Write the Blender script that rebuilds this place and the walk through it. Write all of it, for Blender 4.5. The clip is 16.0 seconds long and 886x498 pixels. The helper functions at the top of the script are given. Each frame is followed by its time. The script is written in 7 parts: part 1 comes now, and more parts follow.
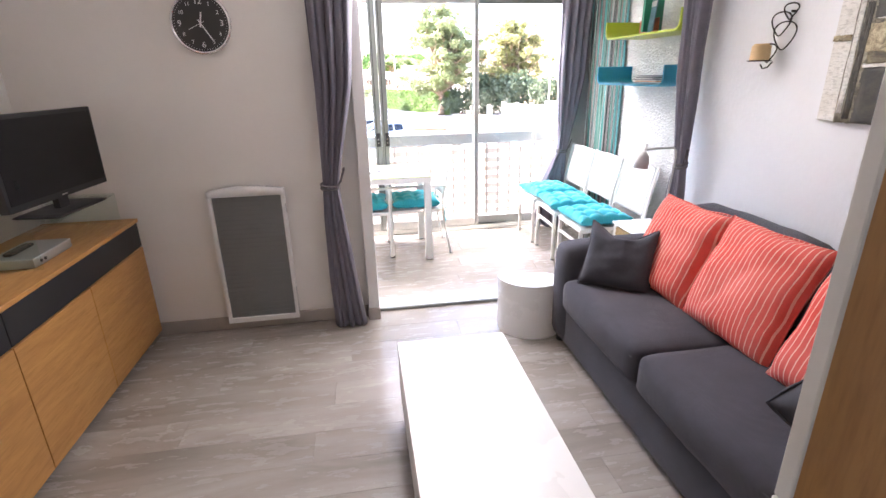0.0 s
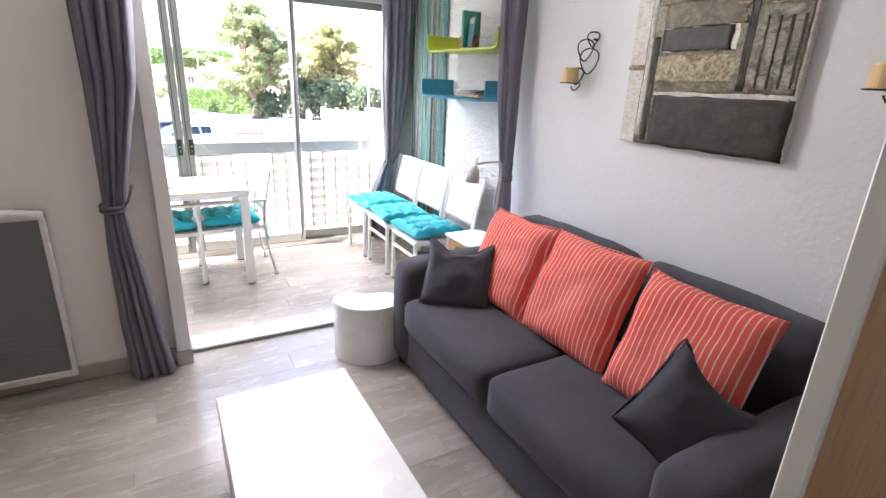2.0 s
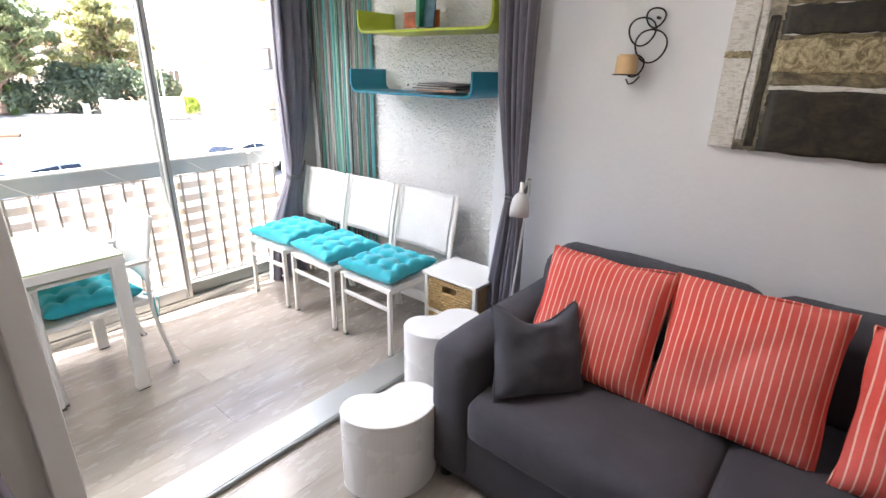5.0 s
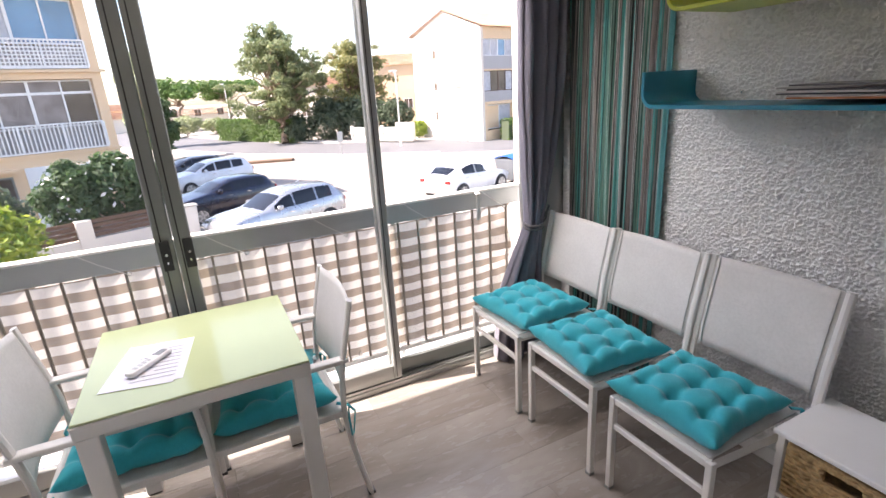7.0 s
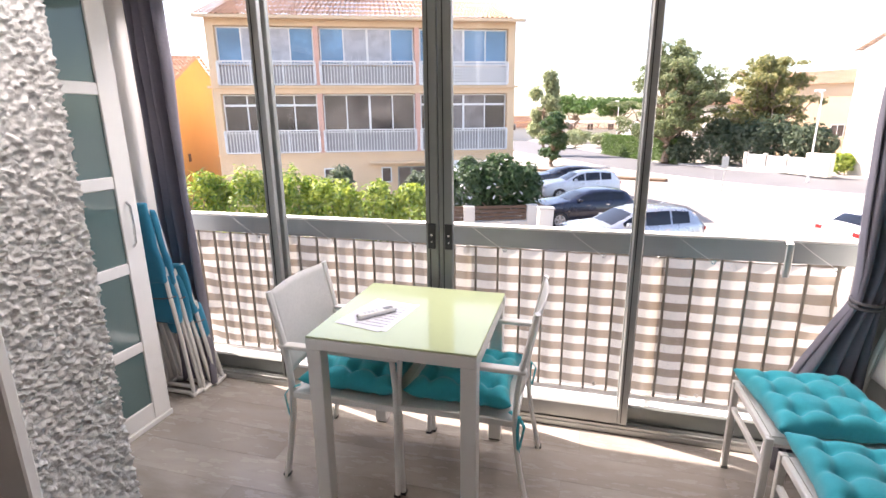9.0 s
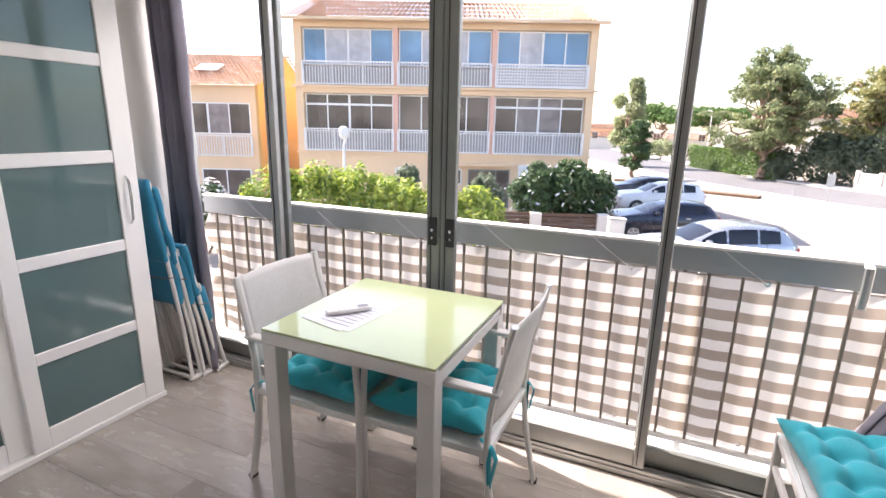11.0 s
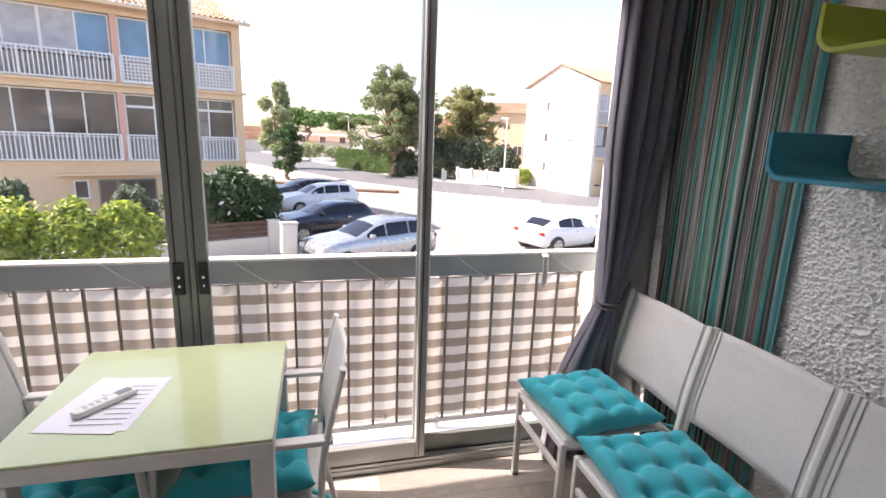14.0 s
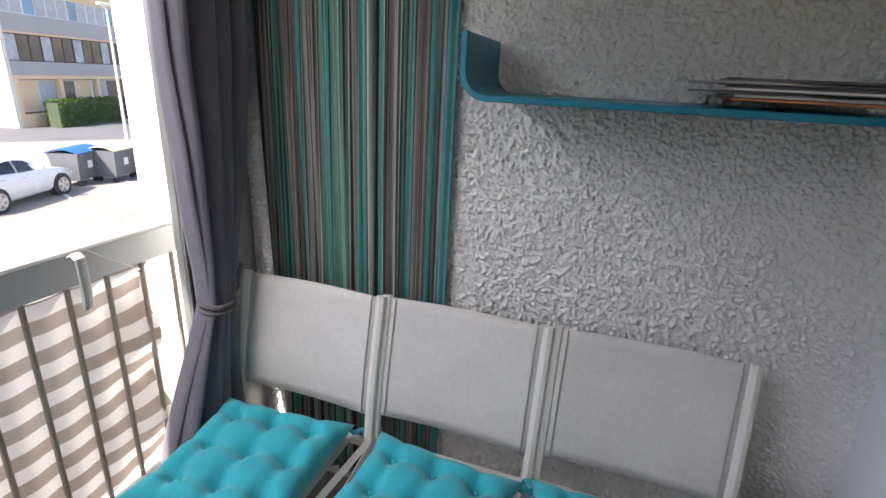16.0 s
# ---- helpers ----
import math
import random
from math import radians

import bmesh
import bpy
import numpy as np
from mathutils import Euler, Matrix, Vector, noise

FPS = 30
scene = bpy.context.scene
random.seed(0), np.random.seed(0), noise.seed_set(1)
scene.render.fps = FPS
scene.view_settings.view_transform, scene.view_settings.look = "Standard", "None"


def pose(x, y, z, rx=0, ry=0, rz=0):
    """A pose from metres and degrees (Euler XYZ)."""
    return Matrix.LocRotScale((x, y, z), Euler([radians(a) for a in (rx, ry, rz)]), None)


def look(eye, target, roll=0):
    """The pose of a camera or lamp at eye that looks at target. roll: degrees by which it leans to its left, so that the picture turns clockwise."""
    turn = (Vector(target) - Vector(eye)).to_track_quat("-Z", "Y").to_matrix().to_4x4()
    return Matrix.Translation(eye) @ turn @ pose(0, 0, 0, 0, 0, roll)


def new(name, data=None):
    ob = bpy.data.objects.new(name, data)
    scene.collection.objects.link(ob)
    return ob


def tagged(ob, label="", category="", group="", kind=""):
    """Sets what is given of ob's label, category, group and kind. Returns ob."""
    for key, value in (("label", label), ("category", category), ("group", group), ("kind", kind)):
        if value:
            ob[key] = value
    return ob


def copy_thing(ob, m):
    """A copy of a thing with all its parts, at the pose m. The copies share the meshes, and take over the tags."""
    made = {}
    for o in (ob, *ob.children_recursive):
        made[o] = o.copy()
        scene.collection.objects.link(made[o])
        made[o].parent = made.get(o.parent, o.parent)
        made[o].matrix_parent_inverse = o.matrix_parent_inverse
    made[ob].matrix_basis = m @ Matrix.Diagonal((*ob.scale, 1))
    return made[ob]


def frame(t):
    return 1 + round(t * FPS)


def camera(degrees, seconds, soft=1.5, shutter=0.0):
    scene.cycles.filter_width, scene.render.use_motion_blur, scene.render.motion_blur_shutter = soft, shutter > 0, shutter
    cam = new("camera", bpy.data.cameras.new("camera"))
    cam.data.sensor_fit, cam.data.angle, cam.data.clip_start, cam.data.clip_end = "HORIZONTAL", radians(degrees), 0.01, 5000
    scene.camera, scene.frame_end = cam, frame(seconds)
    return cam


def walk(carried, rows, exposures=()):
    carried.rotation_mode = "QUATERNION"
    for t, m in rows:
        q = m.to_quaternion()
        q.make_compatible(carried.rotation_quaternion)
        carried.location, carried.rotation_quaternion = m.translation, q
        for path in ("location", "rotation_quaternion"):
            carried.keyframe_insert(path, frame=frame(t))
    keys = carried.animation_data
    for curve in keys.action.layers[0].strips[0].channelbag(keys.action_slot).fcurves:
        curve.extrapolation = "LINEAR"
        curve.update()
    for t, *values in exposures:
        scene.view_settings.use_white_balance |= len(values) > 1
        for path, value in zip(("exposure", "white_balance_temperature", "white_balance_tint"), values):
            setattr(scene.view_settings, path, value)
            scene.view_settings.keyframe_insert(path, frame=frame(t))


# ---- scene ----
cam = camera(83.7, 16.0)
PATH = [
    (0, (1.187, 1.717, 1.546), (1.476, 3.58, 0.877), -1.2),
    (0.5, (1.184, 1.7, 1.543), (1.442, 3.574, 0.894), -0.7),
    (1, (1.173, 1.695, 1.573), (1.46, 3.567, 0.929), -0.5),
    (1.5, (1.166, 1.79, 1.577), (1.792, 3.575, 0.929), 0.4),
    (2, (1.218, 1.945, 1.553), (2.157, 3.591, 0.913), 2.4),
    (2.5, (1.258, 2.152, 1.562), (2.36, 3.698, 0.934), 1.7),
    (3, (1.222, 2.307, 1.563), (2.576, 3.636, 0.93), 3.3),
    (3.1, (1.184, 2.361, 1.572), (2.629, 3.576, 0.912), 4.0),
    (3.2, (1.145, 2.391, 1.575), (2.663, 3.496, 0.888), 4.1),
    (5.3, (1.021, 3.384, 1.593), (2.428, 4.631, 0.911), -0.4),
    (5.5, (1.043, 3.479, 1.611), (2.413, 4.778, 0.95), -1.2),
    (6, (1.166, 3.77, 1.555), (2.499, 5.113, 0.908), -1.8),
    (6.5, (1.365, 4.056, 1.568), (2.54, 5.542, 0.925), -1.6),
    (7, (1.522, 4.281, 1.553), (2.344, 5.998, 0.94), -3.5),
    (7.5, (1.693, 4.366, 1.564), (2.116, 6.225, 0.959), -3.8),
    (7.8, (1.814, 4.399, 1.543), (1.871, 6.31, 0.957), -2.6),
    (8, (1.894, 4.37, 1.536), (1.805, 6.281, 0.953), -1.0),
    (8.5, (1.935, 4.274, 1.525), (1.647, 6.169, 0.954), 1.0),
    (9, (2.03, 4.265, 1.512), (1.512, 6.13, 1.011), -0.6),
    (9.2, (2.077, 4.322, 1.494), (1.535, 6.187, 1.015), -0.5),
    (11.3, (2.268, 4.599, 1.42), (1.465, 6.362, 0.923), 1.2),
    (11.5, (2.266, 4.581, 1.428), (1.678, 6.409, 0.869), 1.4),
    (12, (2.188, 4.505, 1.428), (2.042, 6.361, 0.695), 1.6),
    (12.5, (2.06, 4.431, 1.481), (2.176, 6.325, 0.847), 2.1),
    (13, (1.936, 4.386, 1.557), (2.119, 6.325, 1.1), 0.6),
    (13.5, (1.884, 4.363, 1.577), (2.246, 6.288, 1.172), 1.5),
    (14, (1.849, 4.557, 1.522), (2.342, 6.444, 1.081), 2.1),
    (14.5, (1.831, 4.816, 1.531), (2.483, 6.644, 1.047), 1.1),
    (15, (1.828, 5.03, 1.505), (2.707, 6.735, 0.941), 1.2),
    (15.5, (1.865, 5.329, 1.511), (3.328, 6.56, 0.924), 1.4),
    (16, (2.072, 5.413, 1.478), (3.867, 6.007, 0.824), 2.9),
]
walk(cam, [(t, look(eye, target, roll)) for t, eye, target, roll in PATH],
     exposures=[(0, 3.86, 6500, 21), (1.5, 3.88, 6450, 20), (2.0, 3.62, 6350, 17), (2.5, 3.26, 6150, 15), (3.2, 2.36, 6250, 10), (5.3, 3.25, 6650, 16), (6.0, 3.08, 6650, 16), (6.6, 2.37, 6800, 19), (7.0, 1.82, 6900, 21), (7.5, 1.62, 7000, 22), (9.0, 1.86, 7000, 22), (12.0, 1.85, 6800, 20), (13.0, 1.76, 6950, 22), (14.0, 1.50, 6950, 22), (14.5, 1.22, 6950, 23), (15.0, 1.22, 7000, 22), (16.0, 1.42, 6650, 18)])

# ---- light ----
SUN_TO = Vector((-1.0, 0.25, 1.05)).normalized()
world = bpy.data.worlds.new("world")
scene.world = world
world.use_nodes = True
wn = world.node_tree
sky = wn.nodes.new("ShaderNodeTexSky")
sky.sky_type = "NISHITA"
sky.sun_disc = False
sky.sun_elevation = math.asin(SUN_TO.z)
sky.sun_rotation = math.atan2(SUN_TO.x, SUN_TO.y)
sky.air_density, sky.dust_density, sky.ozone_density = 1.0, 1.4, 1.0
wn.nodes["Background"].inputs["Strength"].default_value = 0.15
wn.links.new(sky.outputs[0], wn.nodes["Background"].inputs[0])
sun = new("sun", bpy.data.lights.new("sun", "SUN"))
sun.data.energy, sun.data.angle, sun.data.color = 5.0, radians(0.5), (1.0, 0.95, 0.87)
sun.matrix_world = look(SUN_TO * 60, (0, 0, 0))

# added fill lamps that boost the sky's light, at the head of the window opening and of the opening to the living room
def sky_light(eye, target, w, h, power):
    lamp = new("sky_light", bpy.data.lights.new("sky_light", "AREA"))
    lamp.data.shape, lamp.data.size, lamp.data.size_y = "RECTANGLE", w, h
    lamp.data.energy, lamp.data.color = power, (1.0, 0.98, 0.96)
    lamp.matrix_world = look(eye, target)


sky_light((1.5, 6.88, 2.44), (1.5, 5.2, 0.9), 3.2, 0.30, 27.0)
sky_light((1.75, 4.87, 2.20), (-0.6, 1.0, 1.0), 0.9, 0.22, 4.6)

# ---- materials ----
def nodes_of(name):
    m = bpy.data.materials.new(name)
    m.use_nodes = True
    nt = m.node_tree
    return m, nt, nt.nodes["Principled BSDF"]


def mixc(nt, fac, a, b):
    n = nt.nodes.new("ShaderNodeMix")
    n.data_type = "RGBA"
    for sock, v in ((n.inputs[0], fac), (n.inputs[6], a), (n.inputs[7], b)):
        if isinstance(v, bpy.types.NodeSocket):
            nt.links.new(v, sock)
        else:
            sock.default_value = v if isinstance(v, (int, float)) else (*v[:3], 1)
    return n.outputs[2]


def ramp(nt, fac, stops, interp="LINEAR"):
    n = nt.nodes.new("ShaderNodeValToRGB")
    n.color_ramp.interpolation = interp
    els = n.color_ramp.elements
    while len(els) < len(stops):
        els.new(0.5)
    for e, (p, c) in zip(els, stops):
        e.position = p
        e.color = (*c, 1) if not isinstance(c, (int, float)) else (c, c, c, 1)
    nt.links.new(fac, n.inputs[0])
    return n.outputs[0]


def coords(nt, scale=(1, 1, 1), kind="Object", rot=(0, 0, 0)):
    tc = nt.nodes.new("ShaderNodeTexCoord")
    mp = nt.nodes.new("ShaderNodeMapping")
    mp.inputs["Scale"].default_value = scale
    mp.inputs["Rotation"].default_value = [radians(a) for a in rot]
    nt.links.new(tc.outputs[kind], mp.inputs[0])
    return mp.outputs[0]


def noisef(nt, vec, scale, detail=4, rough=0.55, dist=0.0):
    n = nt.nodes.new("ShaderNodeTexNoise")
    n.inputs["Scale"].default_value = scale
    n.inputs["Detail"].default_value = detail
    n.inputs["Roughness"].default_value = rough
    n.inputs["Distortion"].default_value = dist
    if vec:
        nt.links.new(vec, n.inputs["Vector"])
    return n.outputs["Fac"]


def bump(nt, bsdf, height, strength=0.3, dist=0.01):
    b = nt.nodes.new("ShaderNodeBump")
    b.inputs["Strength"].default_value = strength
    b.inputs["Distance"].default_value = dist
    nt.links.new(height, b.inputs["Height"])
    nt.links.new(b.outputs[0], bsdf.inputs["Normal"])


def plain(name, col, rough=0.5, metal=0.0, var=0.08, scale=3.0, fine=120.0, bstr=0.08, kind="Object", spec=0.5):
    """A surface with two scales of variation and fine relief."""
    m, nt, b = nodes_of(name)
    v = coords(nt, kind=kind)
    a = noisef(nt, v, scale, 5)
    f = noisef(nt, v, fine, 3)
    lo = [max(0, c * (1 - var)) for c in col]
    hi = [min(1, c * (1 + var)) for c in col]
    base = mixc(nt, ramp(nt, a, [(0.3, 0.0), (0.7, 1.0)]), lo, hi)
    base = mixc(nt, ramp(nt, f, [(0.35, 0.0), (0.75, 0.35)]), base, lo)
    nt.links.new(base, b.inputs["Base Color"])
    nt.links.new(ramp(nt, a, [(0.2, max(0.02, rough - 0.06)), (0.8, min(1, rough + 0.06))]), b.inputs["Roughness"])
    b.inputs["Metallic"].default_value = metal
    b.inputs["Specular IOR Level"].default_value = spec
    if bstr:
        bump(nt, b, f, bstr, 0.002)
    return m


def woven(name, col, scale=600.0, var=0.15, rough=0.9, sheen=0.2, bstr=0.35, translucent=0.0):
    m, nt, b = nodes_of(name)
    v = coords(nt)
    w1 = nt.nodes.new("ShaderNodeTexWave"); w1.inputs["Scale"].default_value = scale / 6.3; w1.bands_direction = "X"
    w2 = nt.nodes.new("ShaderNodeTexWave"); w2.inputs["Scale"].default_value = scale / 6.3; w2.bands_direction = "Z"
    nt.links.new(v, w1.inputs[0]); nt.links.new(v, w2.inputs[0])
    mul = nt.nodes.new("ShaderNodeMath"); mul.operation = "ADD"
    nt.links.new(w1.outputs["Fac"], mul.inputs[0]); nt.links.new(w2.outputs["Fac"], mul.inputs[1])
    a = noisef(nt, v, 5, 5)
    f = noisef(nt, v, 90, 3)
    lo = [c * (1 - var) for c in col]; hi = [min(1, c * (1 + var)) for c in col]
    base = mixc(nt, ramp(nt, a, [(0.3, 0.0), (0.7, 1.0)]), lo, hi)
    base = mixc(nt, ramp(nt, f, [(0.4, 0.0), (0.8, 0.5)]), base, [c * 0.8 for c in col])
    nt.links.new(base, b.inputs["Base Color"])
    b.inputs["Roughness"].default_value = rough
    b.inputs["Sheen Weight"].default_value = sheen
    bump(nt, b, mul.outputs[0], bstr, 0.0006)
    if translucent:
        tr = nt.nodes.new("ShaderNodeBsdfTranslucent")
        nt.links.new(base, tr.inputs[0])
        mx = nt.nodes.new("ShaderNodeMixShader"); mx.inputs[0].default_value = translucent
        nt.links.new(b.outputs[0], mx.inputs[1]); nt.links.new(tr.outputs[0], mx.inputs[2])
        nt.links.new(mx.outputs[0], nt.nodes["Material Output"].inputs[0])
    return m


def woodm(name, light, dark, axis="X", rough=0.45, stretch=14.0, scale=1.0, random_plank=False, bstr=0.12):
    m, nt, b = nodes_of(name)
    sc = {"X": (1, stretch, stretch), "Y": (stretch, 1, stretch), "Z": (stretch, stretch, 1)}[axis]
    v = coords(nt, [s * scale for s in sc])
    rnd = None
    if random_plank:
        oi = nt.nodes.new("ShaderNodeObjectInfo")
        add = nt.nodes.new("ShaderNodeVectorMath"); add.operation = "MULTIPLY_ADD"
        comb = nt.nodes.new("ShaderNodeCombineXYZ")
        for i in range(3):
            nt.links.new(oi.outputs["Random"], comb.inputs[i])
        nt.links.new(comb.outputs[0], add.inputs[0])
        add.inputs[1].default_value = (37, 53, 71)
        nt.links.new(v, add.inputs[2])
        v = add.outputs[0]
        rnd = oi.outputs["Random"]
    a = noisef(nt, v, 1.3, 6, 0.6, 0.6)
    f = noisef(nt, v, 9, 4, 0.6)
    base = mixc(nt, ramp(nt, a, [(0.3, 0.0), (0.72, 1.0)]), dark, light)
    base = mixc(nt, ramp(nt, f, [(0.45, 0.0), (0.75, 0.22 if random_plank else 0.55)]), base, [c * 0.75 for c in dark])
    if rnd is not None:
        base = mixc(nt, ramp(nt, rnd, [(0.0, 0.0), (1.0, 0.28)]), base, [c * 0.8 for c in dark])
    nt.links.new(base, b.inputs["Base Color"])
    nt.links.new(ramp(nt, f, [(0.2, rough - 0.08), (0.8, rough + 0.1)]), b.inputs["Roughness"])
    bump(nt, b, f, bstr, 0.0015)
    return m


def stripes(name, cols, axis, period, rough=0.9, kind="Object", bstr=0.25, translucent=0.0, wob=0.0):
    """Bands of colour along one axis: cols is a list of (share, colour)."""
    m, nt, b = nodes_of(name)
    v = coords(nt, kind=kind)
    sep = nt.nodes.new("ShaderNodeSeparateXYZ")
    nt.links.new(v, sep.inputs[0])
    d = nt.nodes.new("ShaderNodeMath"); d.operation = "DIVIDE"
    nt.links.new(sep.outputs["XYZ".index(axis)], d.inputs[0]); d.inputs[1].default_value = period
    src = d.outputs[0]
    if wob:
        na = noisef(nt, v, 6, 2)
        ma = nt.nodes.new("ShaderNodeMath"); ma.operation = "MULTIPLY_ADD"
        nt.links.new(na, ma.inputs[0]); ma.inputs[1].default_value = wob; nt.links.new(src, ma.inputs[2])
        src = ma.outputs[0]
    fr = nt.nodes.new("ShaderNodeMath"); fr.operation = "FRACT"
    nt.links.new(src, fr.inputs[0])
    stops, p = [], 0.0
    for share, c in cols:
        stops.append((p, c)); p += share
    base = ramp(nt, fr.outputs[0], stops, "CONSTANT")
    f = noisef(nt, v, 150, 3)
    g = noisef(nt, v, 4, 4)
    base = mixc(nt, ramp(nt, f, [(0.35, 0.0), (0.8, 0.18)]), base, (0.03, 0.03, 0.03))
    base = mixc(nt, ramp(nt, g, [(0.3, 0.0), (0.8, 0.12)]), base, (0.9, 0.88, 0.85))
    nt.links.new(base, b.inputs["Base Color"])
    b.inputs["Roughness"].default_value = rough
    bump(nt, b, f, bstr, 0.001)
    if translucent:
        tr = nt.nodes.new("ShaderNodeBsdfTranslucent")
        nt.links.new(base, tr.inputs[0])
        mx = nt.nodes.new("ShaderNodeMixShader")
        mx.inputs[0].default_value = translucent
        nt.links.new(b.outputs[0], mx.inputs[1]); nt.links.new(tr.outputs[0], mx.inputs[2])
        nt.links.new(mx.outputs[0], nt.nodes["Material Output"].inputs[0])
    return m


def glassm(name, tint=(1, 1, 1)):
    """A thin pane: clear, with a mirror sheen that grows at a slant."""
    m = bpy.data.materials.new(name)
    m.use_nodes = True
    nt = m.node_tree
    nt.nodes.remove(nt.nodes["Principled BSDF"])
    t = nt.nodes.new("ShaderNodeBsdfTransparent"); t.inputs[0].default_value = (*tint, 1)
    g = nt.nodes.new("ShaderNodeBsdfGlossy"); g.inputs["Roughness"].default_value = 0.02
    lw = nt.nodes.new("ShaderNodeLayerWeight"); lw.inputs[0].default_value = 0.5
    mx = nt.nodes.new("ShaderNodeMixShader")
    nt.links.new(ramp(nt, lw.outputs["Facing"], [(0.0, 0.025), (0.6, 0.045), (0.85, 0.16), (1.0, 0.6)]), mx.inputs[0])
    nt.links.new(t.outputs[0], mx.inputs[1]); nt.links.new(g.outputs[0], mx.inputs[2])
    nt.links.new(mx.outputs[0], nt.nodes["Material Output"].inputs[0])
    return m


def leafm(name, a, b2, trans=0.5):
    m, nt, b = nodes_of(name)
    geo = nt.nodes.new("ShaderNodeNewGeometry")
    base = mixc(nt, geo.outputs["Random Per Island"], a, b2)
    nt.links.new(base, b.inputs["Base Color"])
    b.inputs["Roughness"].default_value = 0.55
    tr = nt.nodes.new("ShaderNodeBsdfTranslucent")
    nt.links.new(base, tr.inputs[0])
    mx = nt.nodes.new("ShaderNodeMixShader"); mx.inputs[0].default_value = trans
    nt.links.new(b.outputs[0], mx.inputs[1]); nt.links.new(tr.outputs[0], mx.inputs[2])
    nt.links.new(mx.outputs[0], nt.nodes["Material Output"].inputs[0])
    return m


M = {}
M["wall"] = plain("wall_paint", (0.86, 0.84, 0.80), 0.75, var=0.03, scale=1.2, fine=60, bstr=0.25)
M["wall_sofa"] = plain("wall_relief_paint", (0.77, 0.785, 0.80), 0.6, var=0.03, scale=1.5, fine=42, bstr=1.0)
M["stipple"] = plain("stippled_plaster", (0.80, 0.81, 0.80), 0.85, var=0.05, scale=2.0, fine=240, bstr=0.9)
M["ceiling"] = plain("ceiling_paint", (0.88, 0.87, 0.85), 0.8, var=0.02, scale=1.0, fine=50, bstr=0.2)
M["white"] = plain("white_lacquer", (0.80, 0.80, 0.79), 0.28, var=0.02, scale=2, fine=200, bstr=0.02)
M["white_paint"] = plain("white_paint", (0.80, 0.80, 0.78), 0.5, var=0.03, scale=3, fine=150, bstr=0.05)
M["alu"] = plain("grey_aluminium", (0.46, 0.47, 0.46), 0.42, 0.75, var=0.06, scale=4, fine=200, bstr=0.04)
M["alu_dark"] = plain("dark_grey_aluminium", (0.235, 0.25, 0.24), 0.45, 0.55, var=0.08, scale=4, fine=200, bstr=0.04)
M["alu_light"] = plain("pale_aluminium", (0.72, 0.73, 0.73), 0.38, 0.3, var=0.04, scale=4, fine=200, bstr=0.03)
M["fascia"] = plain("galvanised_fascia", (0.42, 0.45, 0.46), 0.4, 0.55, var=0.08, scale=2.5, fine=60, bstr=0.05)
M["black"] = plain("black_plastic", (0.015, 0.015, 0.017), 0.4, var=0.2, scale=5, fine=150, bstr=0.04)
M["screen"] = plain("tv_screen", (0.008, 0.008, 0.009), 0.3, var=0.05, scale=2, fine=100, bstr=0.0, spec=0.25)
M["oak"] = woodm("oak_veneer", (0.52, 0.275, 0.085), (0.37, 0.175, 0.05), "Y", 0.42, 10, 1.2)
M["maple"] = woodm("maple_board", (0.66, 0.36, 0.13), (0.52, 0.26, 0.085), "Z", 0.4, 6, 1.6)
M["lightwood"] = woodm("pale_wood", (0.62, 0.45, 0.28), (0.45, 0.29, 0.16), "X", 0.5, 10, 1.5)
M["plank"] = woodm("grey_laminate", (0.46, 0.425, 0.385), (0.24, 0.21, 0.185), "X", 0.24, 3.6, 0.8, True, 0.06)
M["baseboard"] = plain("taupe_baseboard", (0.42, 0.38, 0.34), 0.45, var=0.06, scale=3, fine=100, bstr=0.05)
M["curtain"] = woven("grey_violet_curtain", (0.245, 0.235, 0.285), 500, 0.1, 0.85, 0.25, 0.2, 0.3)
M["rope"] = plain("grey_cord", (0.16, 0.15, 0.16), 0.8, var=0.3, scale=60, fine=400, bstr=0.4)
M["sofa"] = woven("charcoal_upholstery", (0.052, 0.050, 0.062), 700, 0.22, 0.95, 0.10, 0.5)
M["pillow_grey"] = woven("dark_grey_cotton", (0.058, 0.060, 0.074), 800, 0.22, 0.95, 0.10, 0.4)
M["teal"] = woven("turquoise_cotton", (0.008, 0.38, 0.455), 900, 0.12, 0.85, 0.25, 0.25)
M["teal_dark"] = woven("teal_canvas", (0.01, 0.22, 0.36), 900, 0.12, 0.85, 0.2, 0.25)
M["sling"] = woven("white_mesh_sling", (0.62, 0.61, 0.585), 1500, 0.05, 0.6, 0.05, 0.3)
M["chair"] = plain("white_tube_paint", (0.70, 0.69, 0.66), 0.35, 0.0, var=0.04, scale=6, fine=200, bstr=0.03)
M["blue"] = plain("blue_lacquer", (0.005, 0.21, 0.32), 0.33, var=0.06, scale=4, fine=150, bstr=0.03)
M["green"] = plain("lime_lacquer", (0.38, 0.46, 0.03), 0.35, var=0.06, scale=4, fine=150, bstr=0.03)
M["table_green"] = plain("lime_glass_top", (0.50, 0.57, 0.33), 0.12, var=0.03, scale=2, fine=100, bstr=0.0)
M["radiator"] = plain("grey_mesh_grille", (0.22, 0.23, 0.235), 0.5, 0.3, var=0.06, scale=3, fine=300, bstr=0.2)
M["paper"] = plain("printed_paper", (0.72, 0.73, 0.80), 0.7, var=0.03, scale=8, fine=200, bstr=0.02)
M["ink"] = plain("grey_ink", (0.16, 0.16, 0.20), 0.8, var=0.1, scale=20, fine=200, bstr=0.0)
